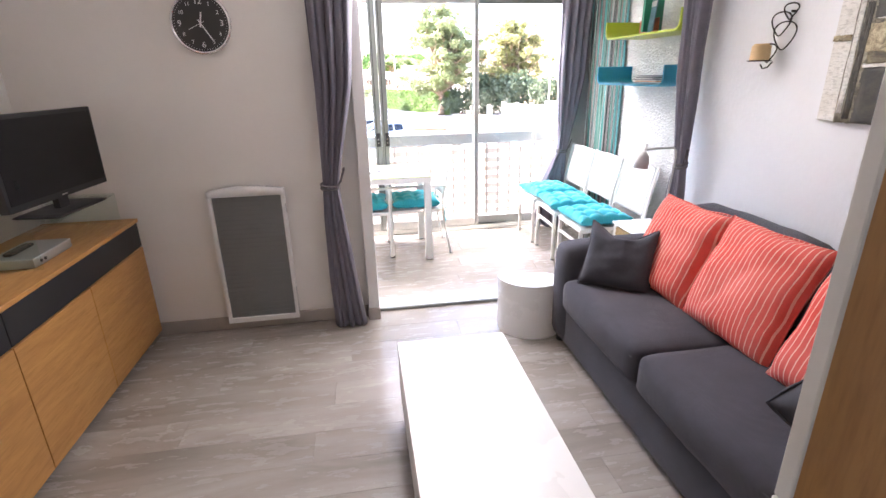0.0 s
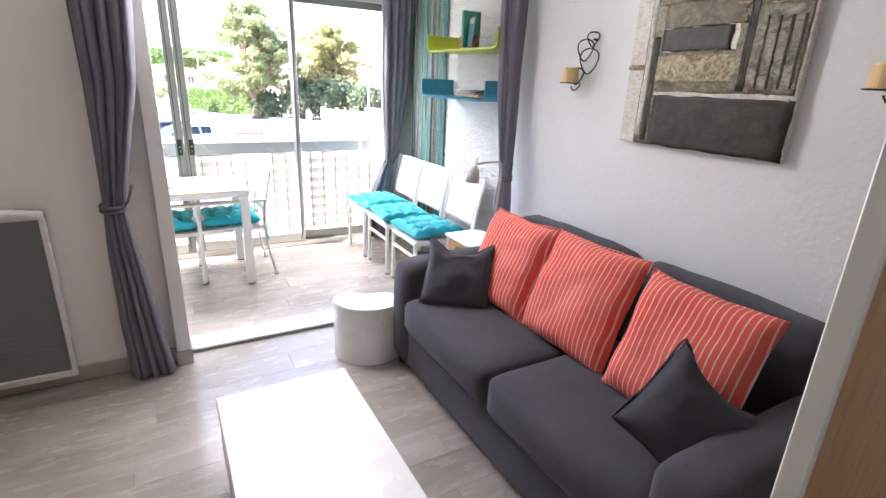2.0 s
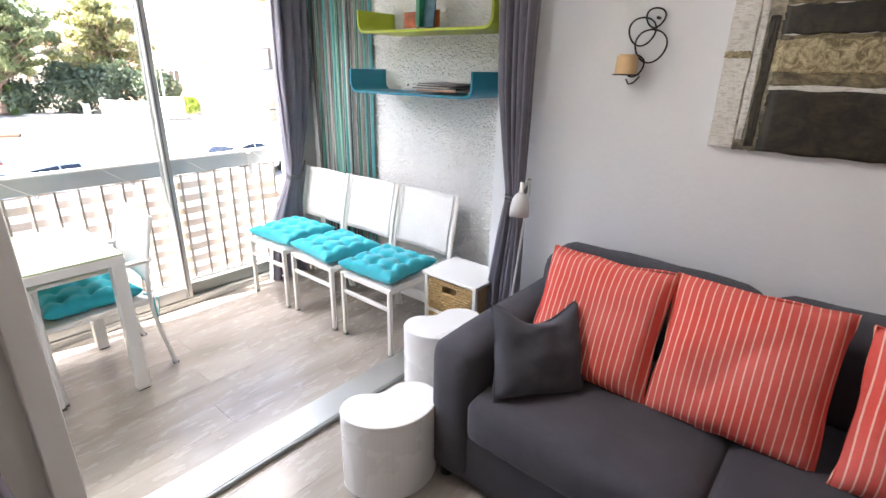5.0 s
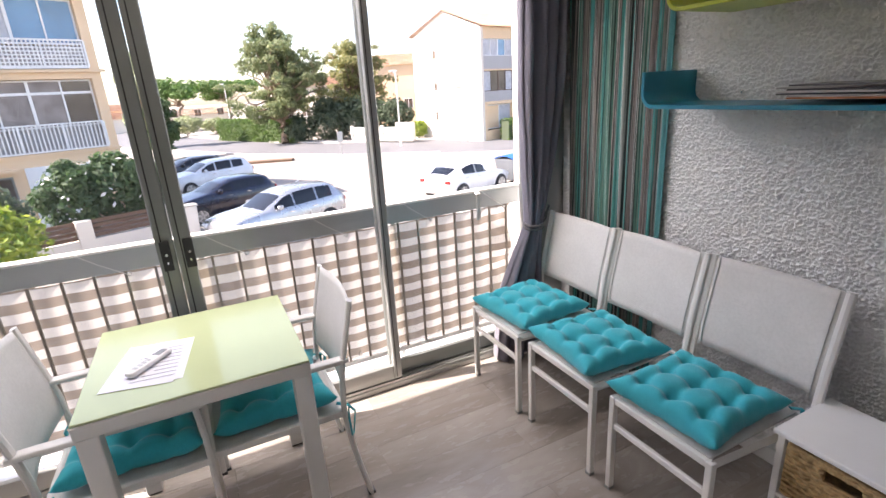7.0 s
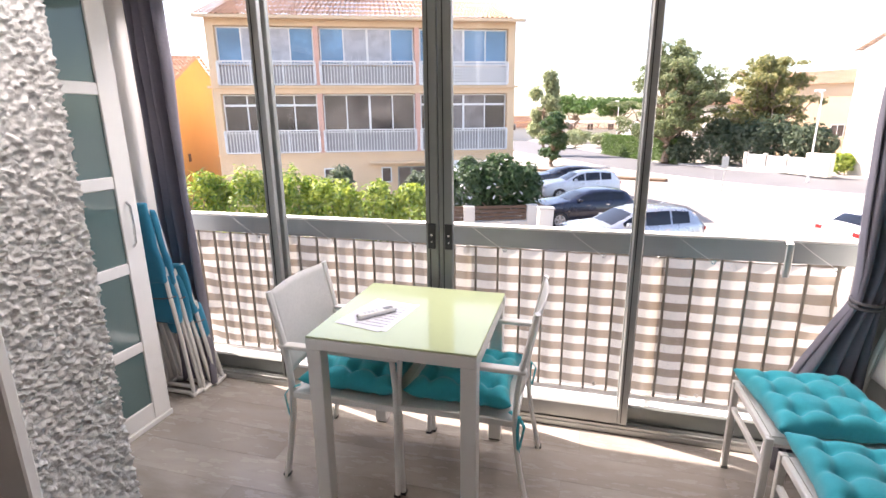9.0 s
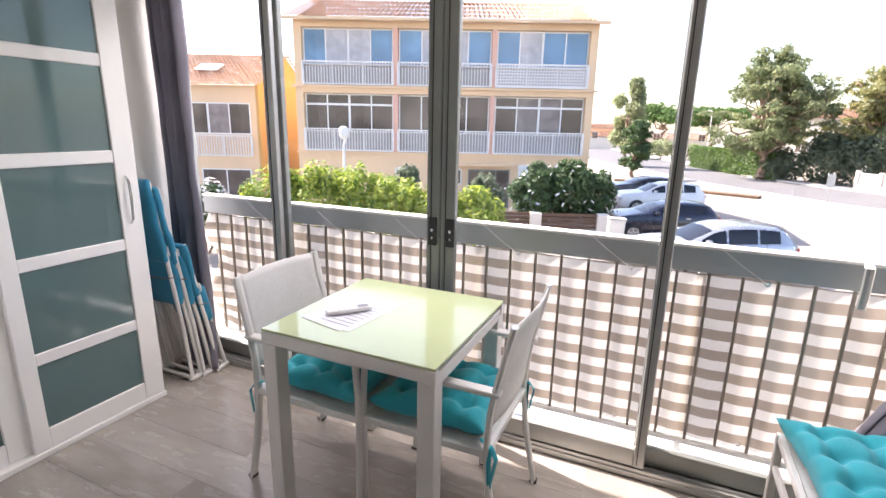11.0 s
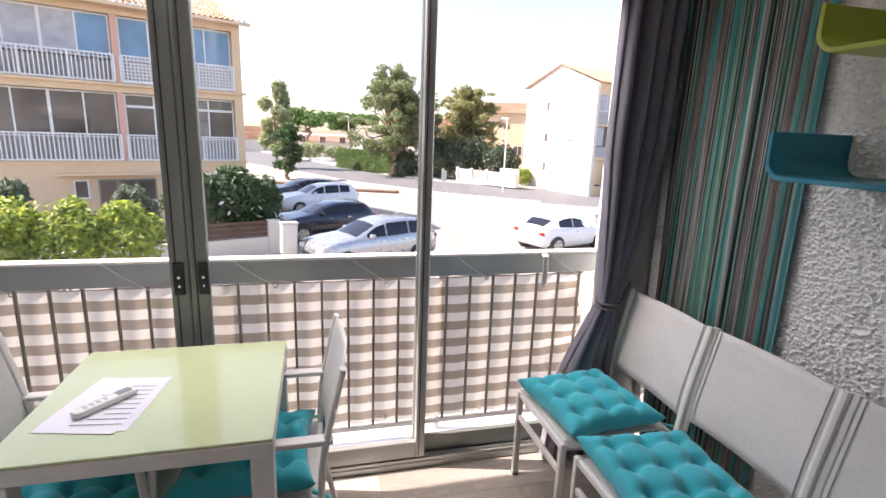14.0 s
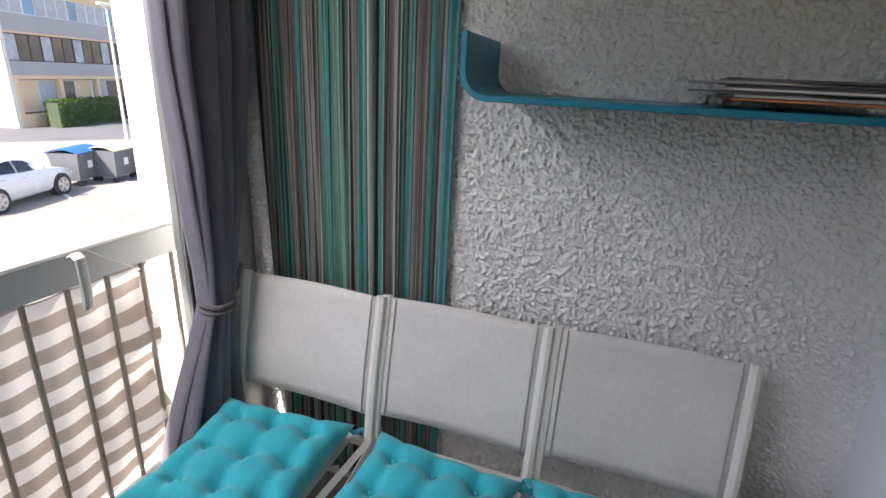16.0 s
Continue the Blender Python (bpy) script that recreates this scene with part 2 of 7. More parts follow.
M["wicker"] = plain("woven_seagrass", (0.47, 0.32, 0.15), 0.8, var=0.3, scale=60, fine=200, bstr=0.5)
M["iron"] = plain("wrought_iron", (0.018, 0.016, 0.014), 0.5, 0.4, var=0.2, scale=20, fine=150, bstr=0.1)
M["wax"] = plain("candle_wax", (0.68, 0.47, 0.24), 0.5, var=0.06, scale=12, fine=80, bstr=0.05)
M["chrome"] = plain("chrome", (0.75, 0.75, 0.76), 0.15, 1.0, var=0.03, scale=5, fine=200, bstr=0.0)
M["red"] = stripes("coral_striped_cotton", [(0.82, (0.70, 0.068, 0.045)), (0.18, (0.86, 0.50, 0.40))], "X", 0.0235, wob=0.25)
M["awning"] = stripes("beige_striped_canvas", [(0.5, (0.34, 0.275, 0.215)), (0.5, (0.78, 0.74, 0.68))], "Z", 0.0925, translucent=0.45, bstr=0.15)
M["bar"] = plain("painted_bar", (0.25, 0.215, 0.175), 0.6, var=0.1, scale=8, fine=100, bstr=0.05)
M["glass"] = glassm("window_glass")
M["frost"] = plain("frosted_glass", (0.10, 0.165, 0.165), 0.07, var=0.05, scale=2, fine=60, bstr=0.0)
M["clearglass"] = glassm("clear_glass", (0.93, 0.97, 0.95))

# ---- mesh tools ----
def obj(name, bm, mat, parent=None, label="", smooth=False):
    me = bpy.data.meshes.new(name)
    bmesh.ops.recalc_face_normals(bm, faces=bm.faces)
    bm.to_mesh(me)
    bm.free()
    if smooth:
        me.polygons.foreach_set("use_smooth", [True] * len(me.polygons))
    for mm in (mat if isinstance(mat, (list, tuple)) else [mat]):
        me.materials.append(mm)
    ob = new(name, me)
    if parent:
        ob.parent = parent
    if label:
        tagged(ob, label)
    return ob


def part(name, bm, mat, parent, label="", smooth=False):
    return obj(name, bm, mat, parent, label, smooth)


def thing(name, label, category, m=None, group="", kind=""):
    e = new(name)
    e.empty_display_size = 0.05
    if m is not None:
        e.matrix_basis = m
    return tagged(e, label, category, group, kind)


def struct(name, bm, mat, label, category="", smooth=False):
    return tagged(obj(name, bm, mat, None, "", smooth), label, category or name.split("_")[0], "", "structure")


def B():
    return bmesh.new()


def box(bm, x0, x1, y0, y1, z0, z1, bev=0.0, seg=1, m=None):
    r = bmesh.ops.create_cube(bm, size=1.0)
    vs = r["verts"]
    for v in vs:
        v.co = Vector((x0 + (v.co.x + 0.5) * (x1 - x0), y0 + (v.co.y + 0.5) * (y1 - y0), z0 + (v.co.z + 0.5) * (z1 - z0)))
    if bev:
        es = list({e for v in vs for e in v.link_edges})
        r = bmesh.ops.bevel(bm, geom=es, offset=bev, segments=seg, profile=0.7, affect="EDGES")
        vs = list({v for f in r["faces"] for v in f.verts} | {v for v in vs if v.is_valid})
    if m is not None:
        for v in vs:
            v.co = m @ v.co
    return bm


def cyl(bm, a, b, r0, r1=None, n=14, caps=True):
    """A tapered rod from a to b."""
    a, b = Vector(a), Vector(b)
    d = b - a
    q = d.to_track_quat("Z", "Y").to_matrix().to_4x4()
    bmesh.ops.create_cone(bm, cap_ends=caps, segments=n, radius1=r0, radius2=r0 if r1 is None else r1, depth=d.length,
                          matrix=Matrix.Translation((a + b) / 2) @ q)
    return bm


def tube(bm, pts, r, n=8, closed=False, rz=None):
    """A round or flat tube along a line of points."""
    pts = [Vector(p) for p in pts]
    rings = []
    N = len(pts)
    up = None
    for i, p in enumerate(pts):
        if closed:
            d = pts[(i + 1) % N] - pts[i - 1]
        else:
            d = pts[min(i + 1, N - 1)] - pts[max(i - 1, 0)]
        d.normalize()
        if up is None:
            up = Vector((0, 0, 1)) if abs(d.z) < 0.9 else Vector((0, 1, 0))
        side = d.cross(up).normalized()
        up = side.cross(d).normalized()
        rr = r[i] if isinstance(r, (list, tuple)) else r
        r2 = rr if rz is None else rz
        rings.append([bm.verts.new(p + side * math.cos(2 * math.pi * k / n) * rr + up * math.sin(2 * math.pi * k / n) * r2) for k in range(n)])
    for i in range(N if closed else N - 1):
        A, C = rings[i], rings[(i + 1) % N]
        for k in range(n):
            bm.faces.new((A[k], A[(k + 1) % n], C[(k + 1) % n], C[k]))
    if not closed:
        bm.faces.new(rings[0]); bm.faces.new(rings[-1][::-1])
    return bm


def soft(bm, x0, x1, y0, y1, z0, z1, r, n=6, puff=0.0, wob=0.0, seed=0):
    """A padded block: rounded edges, faces that swell a little."""
    c = Vector(((x0 + x1) / 2, (y0 + y1) / 2, (z0 + z1) / 2))
    h = Vector(((x1 - x0) / 2, (y1 - y0) / 2, (z1 - z0) / 2))
    r = min(r, min(h) * 0.98)
    inner = h - Vector((r, r, r))
    start = len(bm.verts)
    verts = {}
    def put(p):
        k = (round(p[0], 5), round(p[1], 5), round(p[2], 5))
        if k not in verts:
            q = Vector((p[0] * h.x, p[1] * h.y, p[2] * h.z))
            base = Vector([max(-inner[i], min(inner[i], q[i])) for i in range(3)])
            d = q - base
            co = base + (d.normalized() * r if d.length > 1e-9 else Vector())
            u = [1 - (co[i] / h[i]) ** 2 for i in range(3)]
            if puff:
                for i in range(3):
                    j, k2 = (i + 1) % 3, (i + 2) % 3
                    co[i] += math.copysign(1, co[i]) * puff * max(0, u[j]) * max(0, u[k2]) * abs(co[i] / h[i])
            if wob:
                co += noise.noise_vector((co + Vector((seed, seed, seed))) * 7) * wob
            verts[k] = bm.verts.new(c + co)
        return verts[k]
    def g(i):
        t = i / n * 2 - 1
        return math.copysign(1 - (1 - abs(t)) ** 1.6, t)
    for ax in range(3):
        for s in (-1, 1):
            for i in range(n):
                for j in range(n):
                    q = []
                    for a, b2 in ((i, j), (i + 1, j), (i + 1, j + 1), (i, j + 1)):
                        p = [0, 0, 0]
                        p[ax] = s; p[(ax + 1) % 3] = g(a); p[(ax + 2) % 3] = g(b2)
                        q.append(put(p))
                    bm.faces.new(q if s > 0 else q[::-1])
    return bm


def sheet(bm, nu, nv, fn):
    g = [[bm.verts.new(fn(i / nu, j / nv)) for j in range(nv + 1)] for i in range(nu + 1)]
    for i in range(nu):
        for j in range(nv):
            bm.faces.new((g[i][j], g[i + 1][j], g[i + 1][j + 1], g[i][j + 1]))
    return bm


def thicken(ob, t, off=0.0):
    s = ob.modifiers.new("thick", "SOLIDIFY")
    s.thickness, s.offset = t, off
    return ob


# ---- the rooms ----
GZ = -2.72                     # street level
XL, XS, XV = -0.65, 3.23, 3.42  # left wall, sofa wall, veranda wall
YD0, YD1 = 4.79, 4.915         # dividing wall
YW = 6.60                      # windows
CEIL = 2.50
XO = 1.205                     # opening's left jamb

b = B(); box(b, XL - 0.2, XS + 0.4, -1.2, YW + 0.1, -0.22, -0.012)
floor = struct("floor", b, M["baseboard"], "grey wood-look laminate floor with long planks", "floor")
b = B(); box(b, XL - 0.2, XS + 0.4, -1.2, YW + 0.1, CEIL, CEIL + 0.2)
struct("ceiling", b, M["ceiling"], "plain white painted ceiling", "ceiling")
b = B(); box(b, XL - 0.15, XL, -1.0, YD1, 0, CEIL)
struct("wall_left", b, M["wall"], "smooth cream painted wall behind the television", "wall")
b = B(); box(b, XL - 0.15, XS + 0.15, -1.15, -1.0, 0, CEIL)
struct("wall_back", b, M["wall"], "smooth cream painted wall at the entrance side", "wall")
b = B(); box(b, XL, XO - 0.034, YD0, YD1 - 0.003, 0, CEIL); box(b, XO - 0.034, XV, YD0, YD1 - 0.003, 2.32, CEIL)
struct("wall_dividing", b, M["wall"], "smooth cream painted wall with a wide opening to the veranda", "wall")
b = B(); box(b, XS, XV + 0.15, -1.0, 4.72, 0, CEIL)
struct("wall_sofa", b, M["wall_sofa"], "lightly textured white wall behind the sofa", "wall")


def stipple_wall(name, origin, du, dv, nu, nv, nrm, amp, label, back):
    """A coarse sprayed plaster face in relief on a plain core."""
    bm = B()
    o, du, dv, nrm = Vector(origin), Vector(du), Vector(dv), Vector(nrm)
    def fn(u, v):
        p = o + du * u + dv * v
        fine = 1.5 if du.length < 0.3 else 1.0
        h = noise.noise(p * 118 * fine) * 0.8 + noise.noise(p * 236 * fine + Vector((9, 3, 1))) * 0.6
        h = max(-0.20, h)
        side = noise.noise_vector(p * 60) * 0.003
        return p + nrm * (h * amp) + Vector((0, side.y, side.z)) * min(1.0, max(0.0, 30 * u * (1 - u)))
    sheet(bm, nu, nv, fn)
    box(bm, *back)
    return struct(name, bm, M["stipple"], label, "wall", smooth=True)


stipple_wall("wall_veranda", (XV, 4.72, 0), (0, YW - 4.72 + 0.1, 0), (0, 0, CEIL), 620, 780, (-1, 0, 0), 0.018, "rough stippled white plaster wall of the veranda", (XV + 0.006, XV + 0.15, 4.72, YW + 0.1, 0, CEIL))
stipple_wall("wall_jamb", (XO, YD0 - 0.042, 0), (0, YD1 - YD0 + 0.042, 0), (0, 0, 2.32), 52, 800, (1, 0, 0), 0.015, "rough stippled plaster end of the dividing wall", (XO - 0.03, XO - 0.005, YD0 - 0.042, YD1, 0, 2.32))
b = B(); box(b, XO - 0.058, XO + 0.012, YD0 - 0.062, YD0 - 0.043, 0.085, 2.32, 0.003); box(b, XO - 0.058, XO - 0.0305, YD0 - 0.0425, YD0 - 0.0005, 0.085, 2.32)
struct("trim_jamb", b, M["white_paint"], "white painted jamb trim along the opening", "trim")
b = B(); box(b, XL + 0.001, XO - 0.002, YD0 - 0.014, YD0, 0, 0.085, 0.003); box(b, XO - 0.064, XO + 0.018, YD0 - 0.068, YD0 + 0.128, 0, 0.0845, 0.003)
struct("baseboard", b, M["baseboard"], "taupe wood-look baseboard along the cream wall", "baseboard")
b = B(); box(b, XV - 0.014, XV + 0.01, 4.725, YW - 0.05, 0, 0.07, 0.003)
struct("baseboard_veranda", b, M["white_paint"], "white baseboard under the rough plaster wall", "baseboard")
b = B(); box(b, XO + 0.017, XV, 4.86, 5.03, 0.0, 0.016, 0.004)
struct("threshold", b, M["alu"], "pale metal threshold plate across the opening", "threshold")
b = B(); box(b, XO + 0.017, XS, 4.835, 4.858, 0.0, 0.022, 0.005)
struct("threshold_strip", b, M["alu_dark"], "dark grey strip at the front of the threshold", "threshold")
# closing walls of the veranda
b = B(); box(b, -0.75, -0.6, YD1, YW, 0, CEIL)
struct("wall_veranda_left", b, M["wall"], "plain wall behind the wardrobe", "wall")
b = B(); box(b, -0.6, -0.3, 6.20, YW + 0.1, 0, CEIL)
struct("wall_recess", b, M["wall"], "plain wall end beside the window", "wall")
b = B(); box(b, -0.8, XV + 0.2, YW - 0.03, YW + 0.12, 2.24, CEIL)
struct("wall_lintel", b, M["wall"], "plain wall above the sliding windows", "wall")
b = B(); box(b, XV - 0.01, XV + 0.35, YW + 0.03, YW + 0.45, GZ, 5.5)
struct("wall_outer_right", b, M["wall"], "pale outer wall beside the balcony", "wall")
b = B(); box(b, -1.2, -0.42, YW + 0.03, YW + 0.12, GZ, 5.5)
struct("wall_outer_left", b, M["wall"], "pale outer wall beside the balcony", "wall")

# unseen slab, added to keep the sun strip close to the windows
b = B(); box(b, -1.2, 3.8, YW + 0.12, 7.02, 2.50, 2.68)
struct("balcony_above", b, M["wall"], "plain unseen slab added overhead to cut off the sun", "balcony")
b = B(); box(b, -1.2, 3.8, YW + 0.0, YW + 0.12, CEIL, 5.5)
struct("wall_outer_above", b, M["wall"], "pale outer wall above the windows", "wall")

# ---- sliding windows ----
win = thing("window_1", "grey aluminium sliding windows with four tall glazed leaves", "window", kind="structure")
b = B()
box(b, -0.3, 3.42, YW - 0.045, YW + 0.06, 0.0, 0.03, 0.003)
for yy in (YW - 0.04, YW - 0.005, YW + 0.03):
    box(b, -0.3, 3.42, yy, yy + 0.008, 0.03, 0.045)
box(b, -0.3, 3.42, YW - 0.045, YW + 0.06, 2.2, 2.24, 0.003)
box(b, 3.21, 3.42, YW - 0.045, YW + 0.06, 0.03, 2.2, 0.003)
box(b, -0.3, -0.24, YW - 0.045, YW + 0.06, 0.03, 2.2, 0.003)
part("window_frame", b, M["alu"], win)


def leaf(x0, x1, y, lw, rw, dl, dr):
    b = B()
    box(b, x0 + lw, x1 - rw, y - 0.014, y + 0.014, 0.047, 0.13, 0.003)
    box(b, x0 + lw, x1 - rw, y - 0.014, y + 0.014, 2.14, 2.2, 0.003)
    f = part("leaf_frame", b, M["alu_dark"] if y > YW else M["alu"], win)
    for (a, c, dark) in ((x0, x0 + lw, dl), (x1 - rw, x1, dr)):
        b = B(); box(b, a, c, y - 0.017, y + 0.017, 0.047, 2.2, 0.004)
        box(b, a + 0.003, a + (c - a) * 0.22, y - 0.021, y - 0.016, 0.06, 2.19)
        part("stile", b, M["alu_dark"] if dark else M["alu"], f)
        b = B(); box(b, a + (c - a) * 0.30, a + (c - a) * 0.38, y - 0.0185, y - 0.016, 0.06, 2.19)
        part("gasket", b, M["black"], f)
    b = B(); box(b, x0 + lw - 0.004, x1 - rw + 0.004, y - 0.003, y + 0.003, 0.125, 2.145)
    p = part("pane", b, M["glass"], f)
    p.visible_shadow = False


leaf(-0.24, 0.475, YW + 0.02, 0.05, 0.06, False, True)
leaf(0.40, 1.370, YW - 0.018, 0.055, 0.066, False, True)
leaf(1.374, 2.320, YW - 0.018, 0.066, 0.045, True, False)
leaf(2.27, 3.21, YW + 0.02, 0.045, 0.05, True, False)
for lx in (1.337, 1.424):
    b = B(); box(b, lx - 0.020, lx + 0.018, YW - 0.048, YW - 0.035, 0.895, 1.022, 0.002)
    part("lock_plate", b, M["black"], win, "black lock plate")
    b = B(); cyl(b, (lx, YW - 0.0475, 0.965), (lx, YW - 0.051, 0.965), 0.006); box(b, lx - 0.003, lx + 0.003, YW - 0.0495, YW - 0.047, 0.925, 0.935)
    part("lock_barrel", b, M["chrome"], win)

# ---- balcony ----
b = B(); box(b, -0.42, 3.41, YW + 0.065, 7.0, -0.2, -0.015, 0.01)
struct("balcony_slab", b, M["white_paint"], "narrow pale concrete balcony floor", "balcony")
rail = thing("balcony_railing", "metal balcony railing with a grey sheet fascia and thin bars", "railing")
b = B(); box(b, -0.42, 3.40, 6.835, 6.872, 0.850, 0.952, 0.004)
part("fascia", b, M["fascia"], rail)
b = B(); box(b, -0.42, 3.40, 6.826, 6.880, 0.952, 0.968, 0.004)
part("handrail", b, M["white_paint"], rail, "white top edge")
b = B(); box(b, -0.42, 3.40, 6.834, 6.854, 0.045, 0.07, 0.003)
part("bottom_rail", b, M["white_paint"], rail)
x = -0.323
while x < 3.36:
    b = B(); box(b, x - 0.0055, x + 0.0055, 6.838, 6.85, 0.069, 0.851)
    part("bar", b, M["bar"], rail)
    x += 0.1216
for x in (0.35, 1.45, 2.45):
    b = B(); box(b, x - 0.015, x + 0.015, 6.87, 6.90, -0.03, 0.95, 0.003)
    part("post", b, M["white_paint"], rail)
b = B(); tube(b, [(2.965, 6.80, 0.955), (2.965, 6.785, 0.965), (2.965, 6.77, 0.955), (2.965, 6.768, 0.85), (2.965, 6.775, 0.80)], 0.016, 8, rz=0.006)
part("hook", b, M["alu"], rail, "grey metal hook over the rail")

scr = thing("privacy_screen", "beige and white striped canvas screen tied to the balcony bars", "screen")
def scr_fn(u, v):
    x = -0.41 + u * 3.64
    z = 0.075 + v * 0.775
    sag = 0.012 * abs(math.sin((x + 0.39) / 0.51 * math.pi)) if v > 0.97 else 0
    fold = 0.006 * math.cos((x + 0.323) / 0.1216 * 2 * math.pi) + 0.004 * noise.noise(Vector((x * 3, z * 4, 2)))
    edge = 0.03 * math.sin(z * 19) * max(0, (x - 3.0) / 0.2) + 0.04 * math.sin(z * 15) * max(0, (-0.2 - x) / 0.2)
    return Vector((x, 6.862 + fold * 0.7 + edge, z - sag))
b = B(); sheet(b, 260, 30, scr_fn)
part("canvas", b, M["awning"], scr, smooth=True)
for i in range(8):
    x = -0.382 + 0.5105 * i
    b = B()
    tube(b, [(x + 0.009 * math.cos(k * 0.7), 6.845, 0.832 + 0.009 * math.sin(k * 0.7)) for k in range(9)], 0.003, 6, True)
    part("eyelet", b, M["chrome"], scr)
    b = B()
    tube(b, [(x + 0.009 * math.cos(k * 0.7), 6.845, 0.105 + 0.009 * math.sin(k * 0.7)) for k in range(9)], 0.003, 6, True)
    part("eyelet", b, M["chrome"], scr)
    if i:
        b = B(); tube(b, [(x, 6.832, 0.832), (x - 0.10, 6.825, 0.90), (x - 0.19, 6.822, 0.970)], 0.0016, 5)
        part("cord", b, M["white_paint"], scr, "thin white cord")

# ---- partition beside the entrance ----
pt = thing("partition_panel", "maple wood partition panel with a white edge strip", "partition", kind="structure")
b = B(); box(b, 1.622, 1.86, 2.074, 2.088, 0, CEIL, 0.0)
part("board", b, M["maple"], pt)
b = B(); box(b, 1.614, 1.6225, 2.070, 2.088, 0, 1.09, 0.002); box(b, 1.617, 1.6235, 2.069, 2.0885, 1.0905, CEIL, 0.0015)
part("edge_strip", b, M["white_paint"], pt, "white edge strip")

# ---- curtains ----
def curtain(name, label, axis, at, prof, n, amp, tie=None, seed=0):
    """prof: rows of (z, centre, half width); the cloth hangs along x or y at the other coordinate."""
    t = thing(name, label, "curtain", group="grey curtains")
    zs = [p[0] for p in prof]
    def fn(u, v):
        z = zs[0] + (zs[-1] - zs[0]) * v
        c = np.interp(z, zs, [p[1] for p in prof]); h = np.interp(z, zs, [p[2] for p in prof])
        s = u * 2 - 1
        k = h / max(p[2] for p in prof)
        w = amp * (0.45 + 0.55 * k)
        ph = n * math.pi * u + 0.7 * noise.noise(Vector((u * 3, z * 0.8, seed)))
        d = w * math.sin(ph * 2) + 0.35 * w * math.sin(ph * 3.3 + seed) + 0.01 * noise.noise(Vector((u * 5, z * 3, seed + 4)))
        a = c + s * h + 0.25 * w * math.cos(ph * 2)
        return Vector((a, at + d, z)) if axis == "x" else Vector((at + d, a, z))
    b = B(); sheet(b, n * 14, 70, fn)
    cl = part("cloth", b, M["curtain"], t, smooth=True)
    thicken(cl, 0.003)
    if tie:
        z, c, r = tie
        for dz in (-0.012, 0.008):
            b = B()
            pts = []
            for k in range(20):
                a = 2 * math.pi * k / 20
                q = (c + math.cos(a) * (r + 0.006), at + math.sin(a) * (amp * 0.72 + 0.012), z + dz + 0.008 * math.sin(a * 1.0))
                pts.append(q if axis == "x" else (q[1], q[0], q[2]))
            tube(b, pts, 0.007, 7, True)
            part("tieback", b, M["rope"], t, "twisted grey cord tieback")
        for k in (-1, 1):
            b = B()
            line = [(c + r, at - 0.01, z), (c + r + 0.02, at - 0.015 + 0.01 * k, z + 0.03), (c + r + 0.035 + 0.008 * k, at - 0.02, z + 0.075 + 0.02 * k), (c + r + 0.042, at - 0.02 + 0.006 * k, z + 0.105)]
            tube(b, line if axis == "x" else [(q[1], 2 * c - q[0], q[2]) for q in line], 0.0055, 6)
            part("cord_end", b, M["rope"], t, "loose cord end")
    return t


curtain("curtain", "grey violet curtain tied with a cord beside the opening", "x", 4.665,
        [(0.012, 1.025, 0.10), (0.35, 1.0, 0.085), (0.75, 0.98, 0.06), (0.935, 0.978, 0.044), (1.1, 0.995, 0.06), (1.5, 1.04, 0.10), (2.42, 1.07, 0.15)], 5, 0.035, (0.935, 0.978, 0.046), 1)
curtain("curtain", "grey violet curtain tied with a cord behind the sofa end", "y", 3.12,
        [(0.012, 4.56, 0.10), (0.5, 4.54, 0.09), (0.85, 4.515, 0.06), (0.985, 4.51, 0.042), (1.13, 4.52, 0.055), (1.5, 4.545, 0.085), (2.42, 4.56, 0.11)], 5, 0.03, (0.985, 4.51, 0.044), 3)
curtain("curtain", "grey violet curtain tied back in the window corner", "x", 6.49,
        [(0.012, 3.05, 0.17), (0.4, 3.06, 0.14), (0.66, 3.12, 0.08), (0.797, 3.155, 0.046), (0.92, 3.17, 0.06), (1.15, 3.19, 0.10), (1.5, 3.21, 0.13), (2.42, 3.235, 0.15)], 4, 0.045, (0.797, 3.155, 0.048), 5)
curtain("curtain", "grey violet curtain hanging loose behind the wardrobe end", "x", 6.47,
        [(0.02, -0.12, 0.13), (1.2, -0.13, 0.12), (2.42, -0.15, 0.11)], 4, 0.035, None, 8)

# striped hanging
m, nt, bs = nodes_of("teal_striped_cloth")
v = coords(nt)
sep = nt.nodes.new("ShaderNodeSeparateXYZ"); nt.links.new(v, sep.inputs[0])
mm = nt.nodes.new("ShaderNodeMath"); mm.operation = "MULTIPLY_ADD"
nt.links.new(sep.outputs[1], mm.inputs[0]); mm.inputs[1].default_value = 1 / 0.42; mm.inputs[2].default_value = 0.21
fr = nt.nodes.new("ShaderNodeMath"); fr.operation = "FRACT"; nt.links.new(mm.outputs[0], fr.inputs[0])
TE, DK, BR, GY, LT, GN = (0.055, 0.30, 0.28), (0.016, 0.022, 0.022), (0.22, 0.19, 0.18), (0.27, 0.29, 0.28), (0.60, 0.59, 0.56), (0.12, 0.28, 0.23)
seq = [TE, DK, GN, LT, BR, DK, GY, TE, DK, BR, LT, BR, DK, TE, GN, LT, DK, GY, BR, DK, LT, TE, DK, GY, LT, DK, TE, BR, DK, LT, GN]
pos = [0, .045, .062, .105, .112, .160, .178, .225, .262, .280, .325, .332, .365, .385, .425, .465, .472, .495, .535, .565, .590, .597, .645, .665, .705, .712, .735, .79, .84, .870, .878]
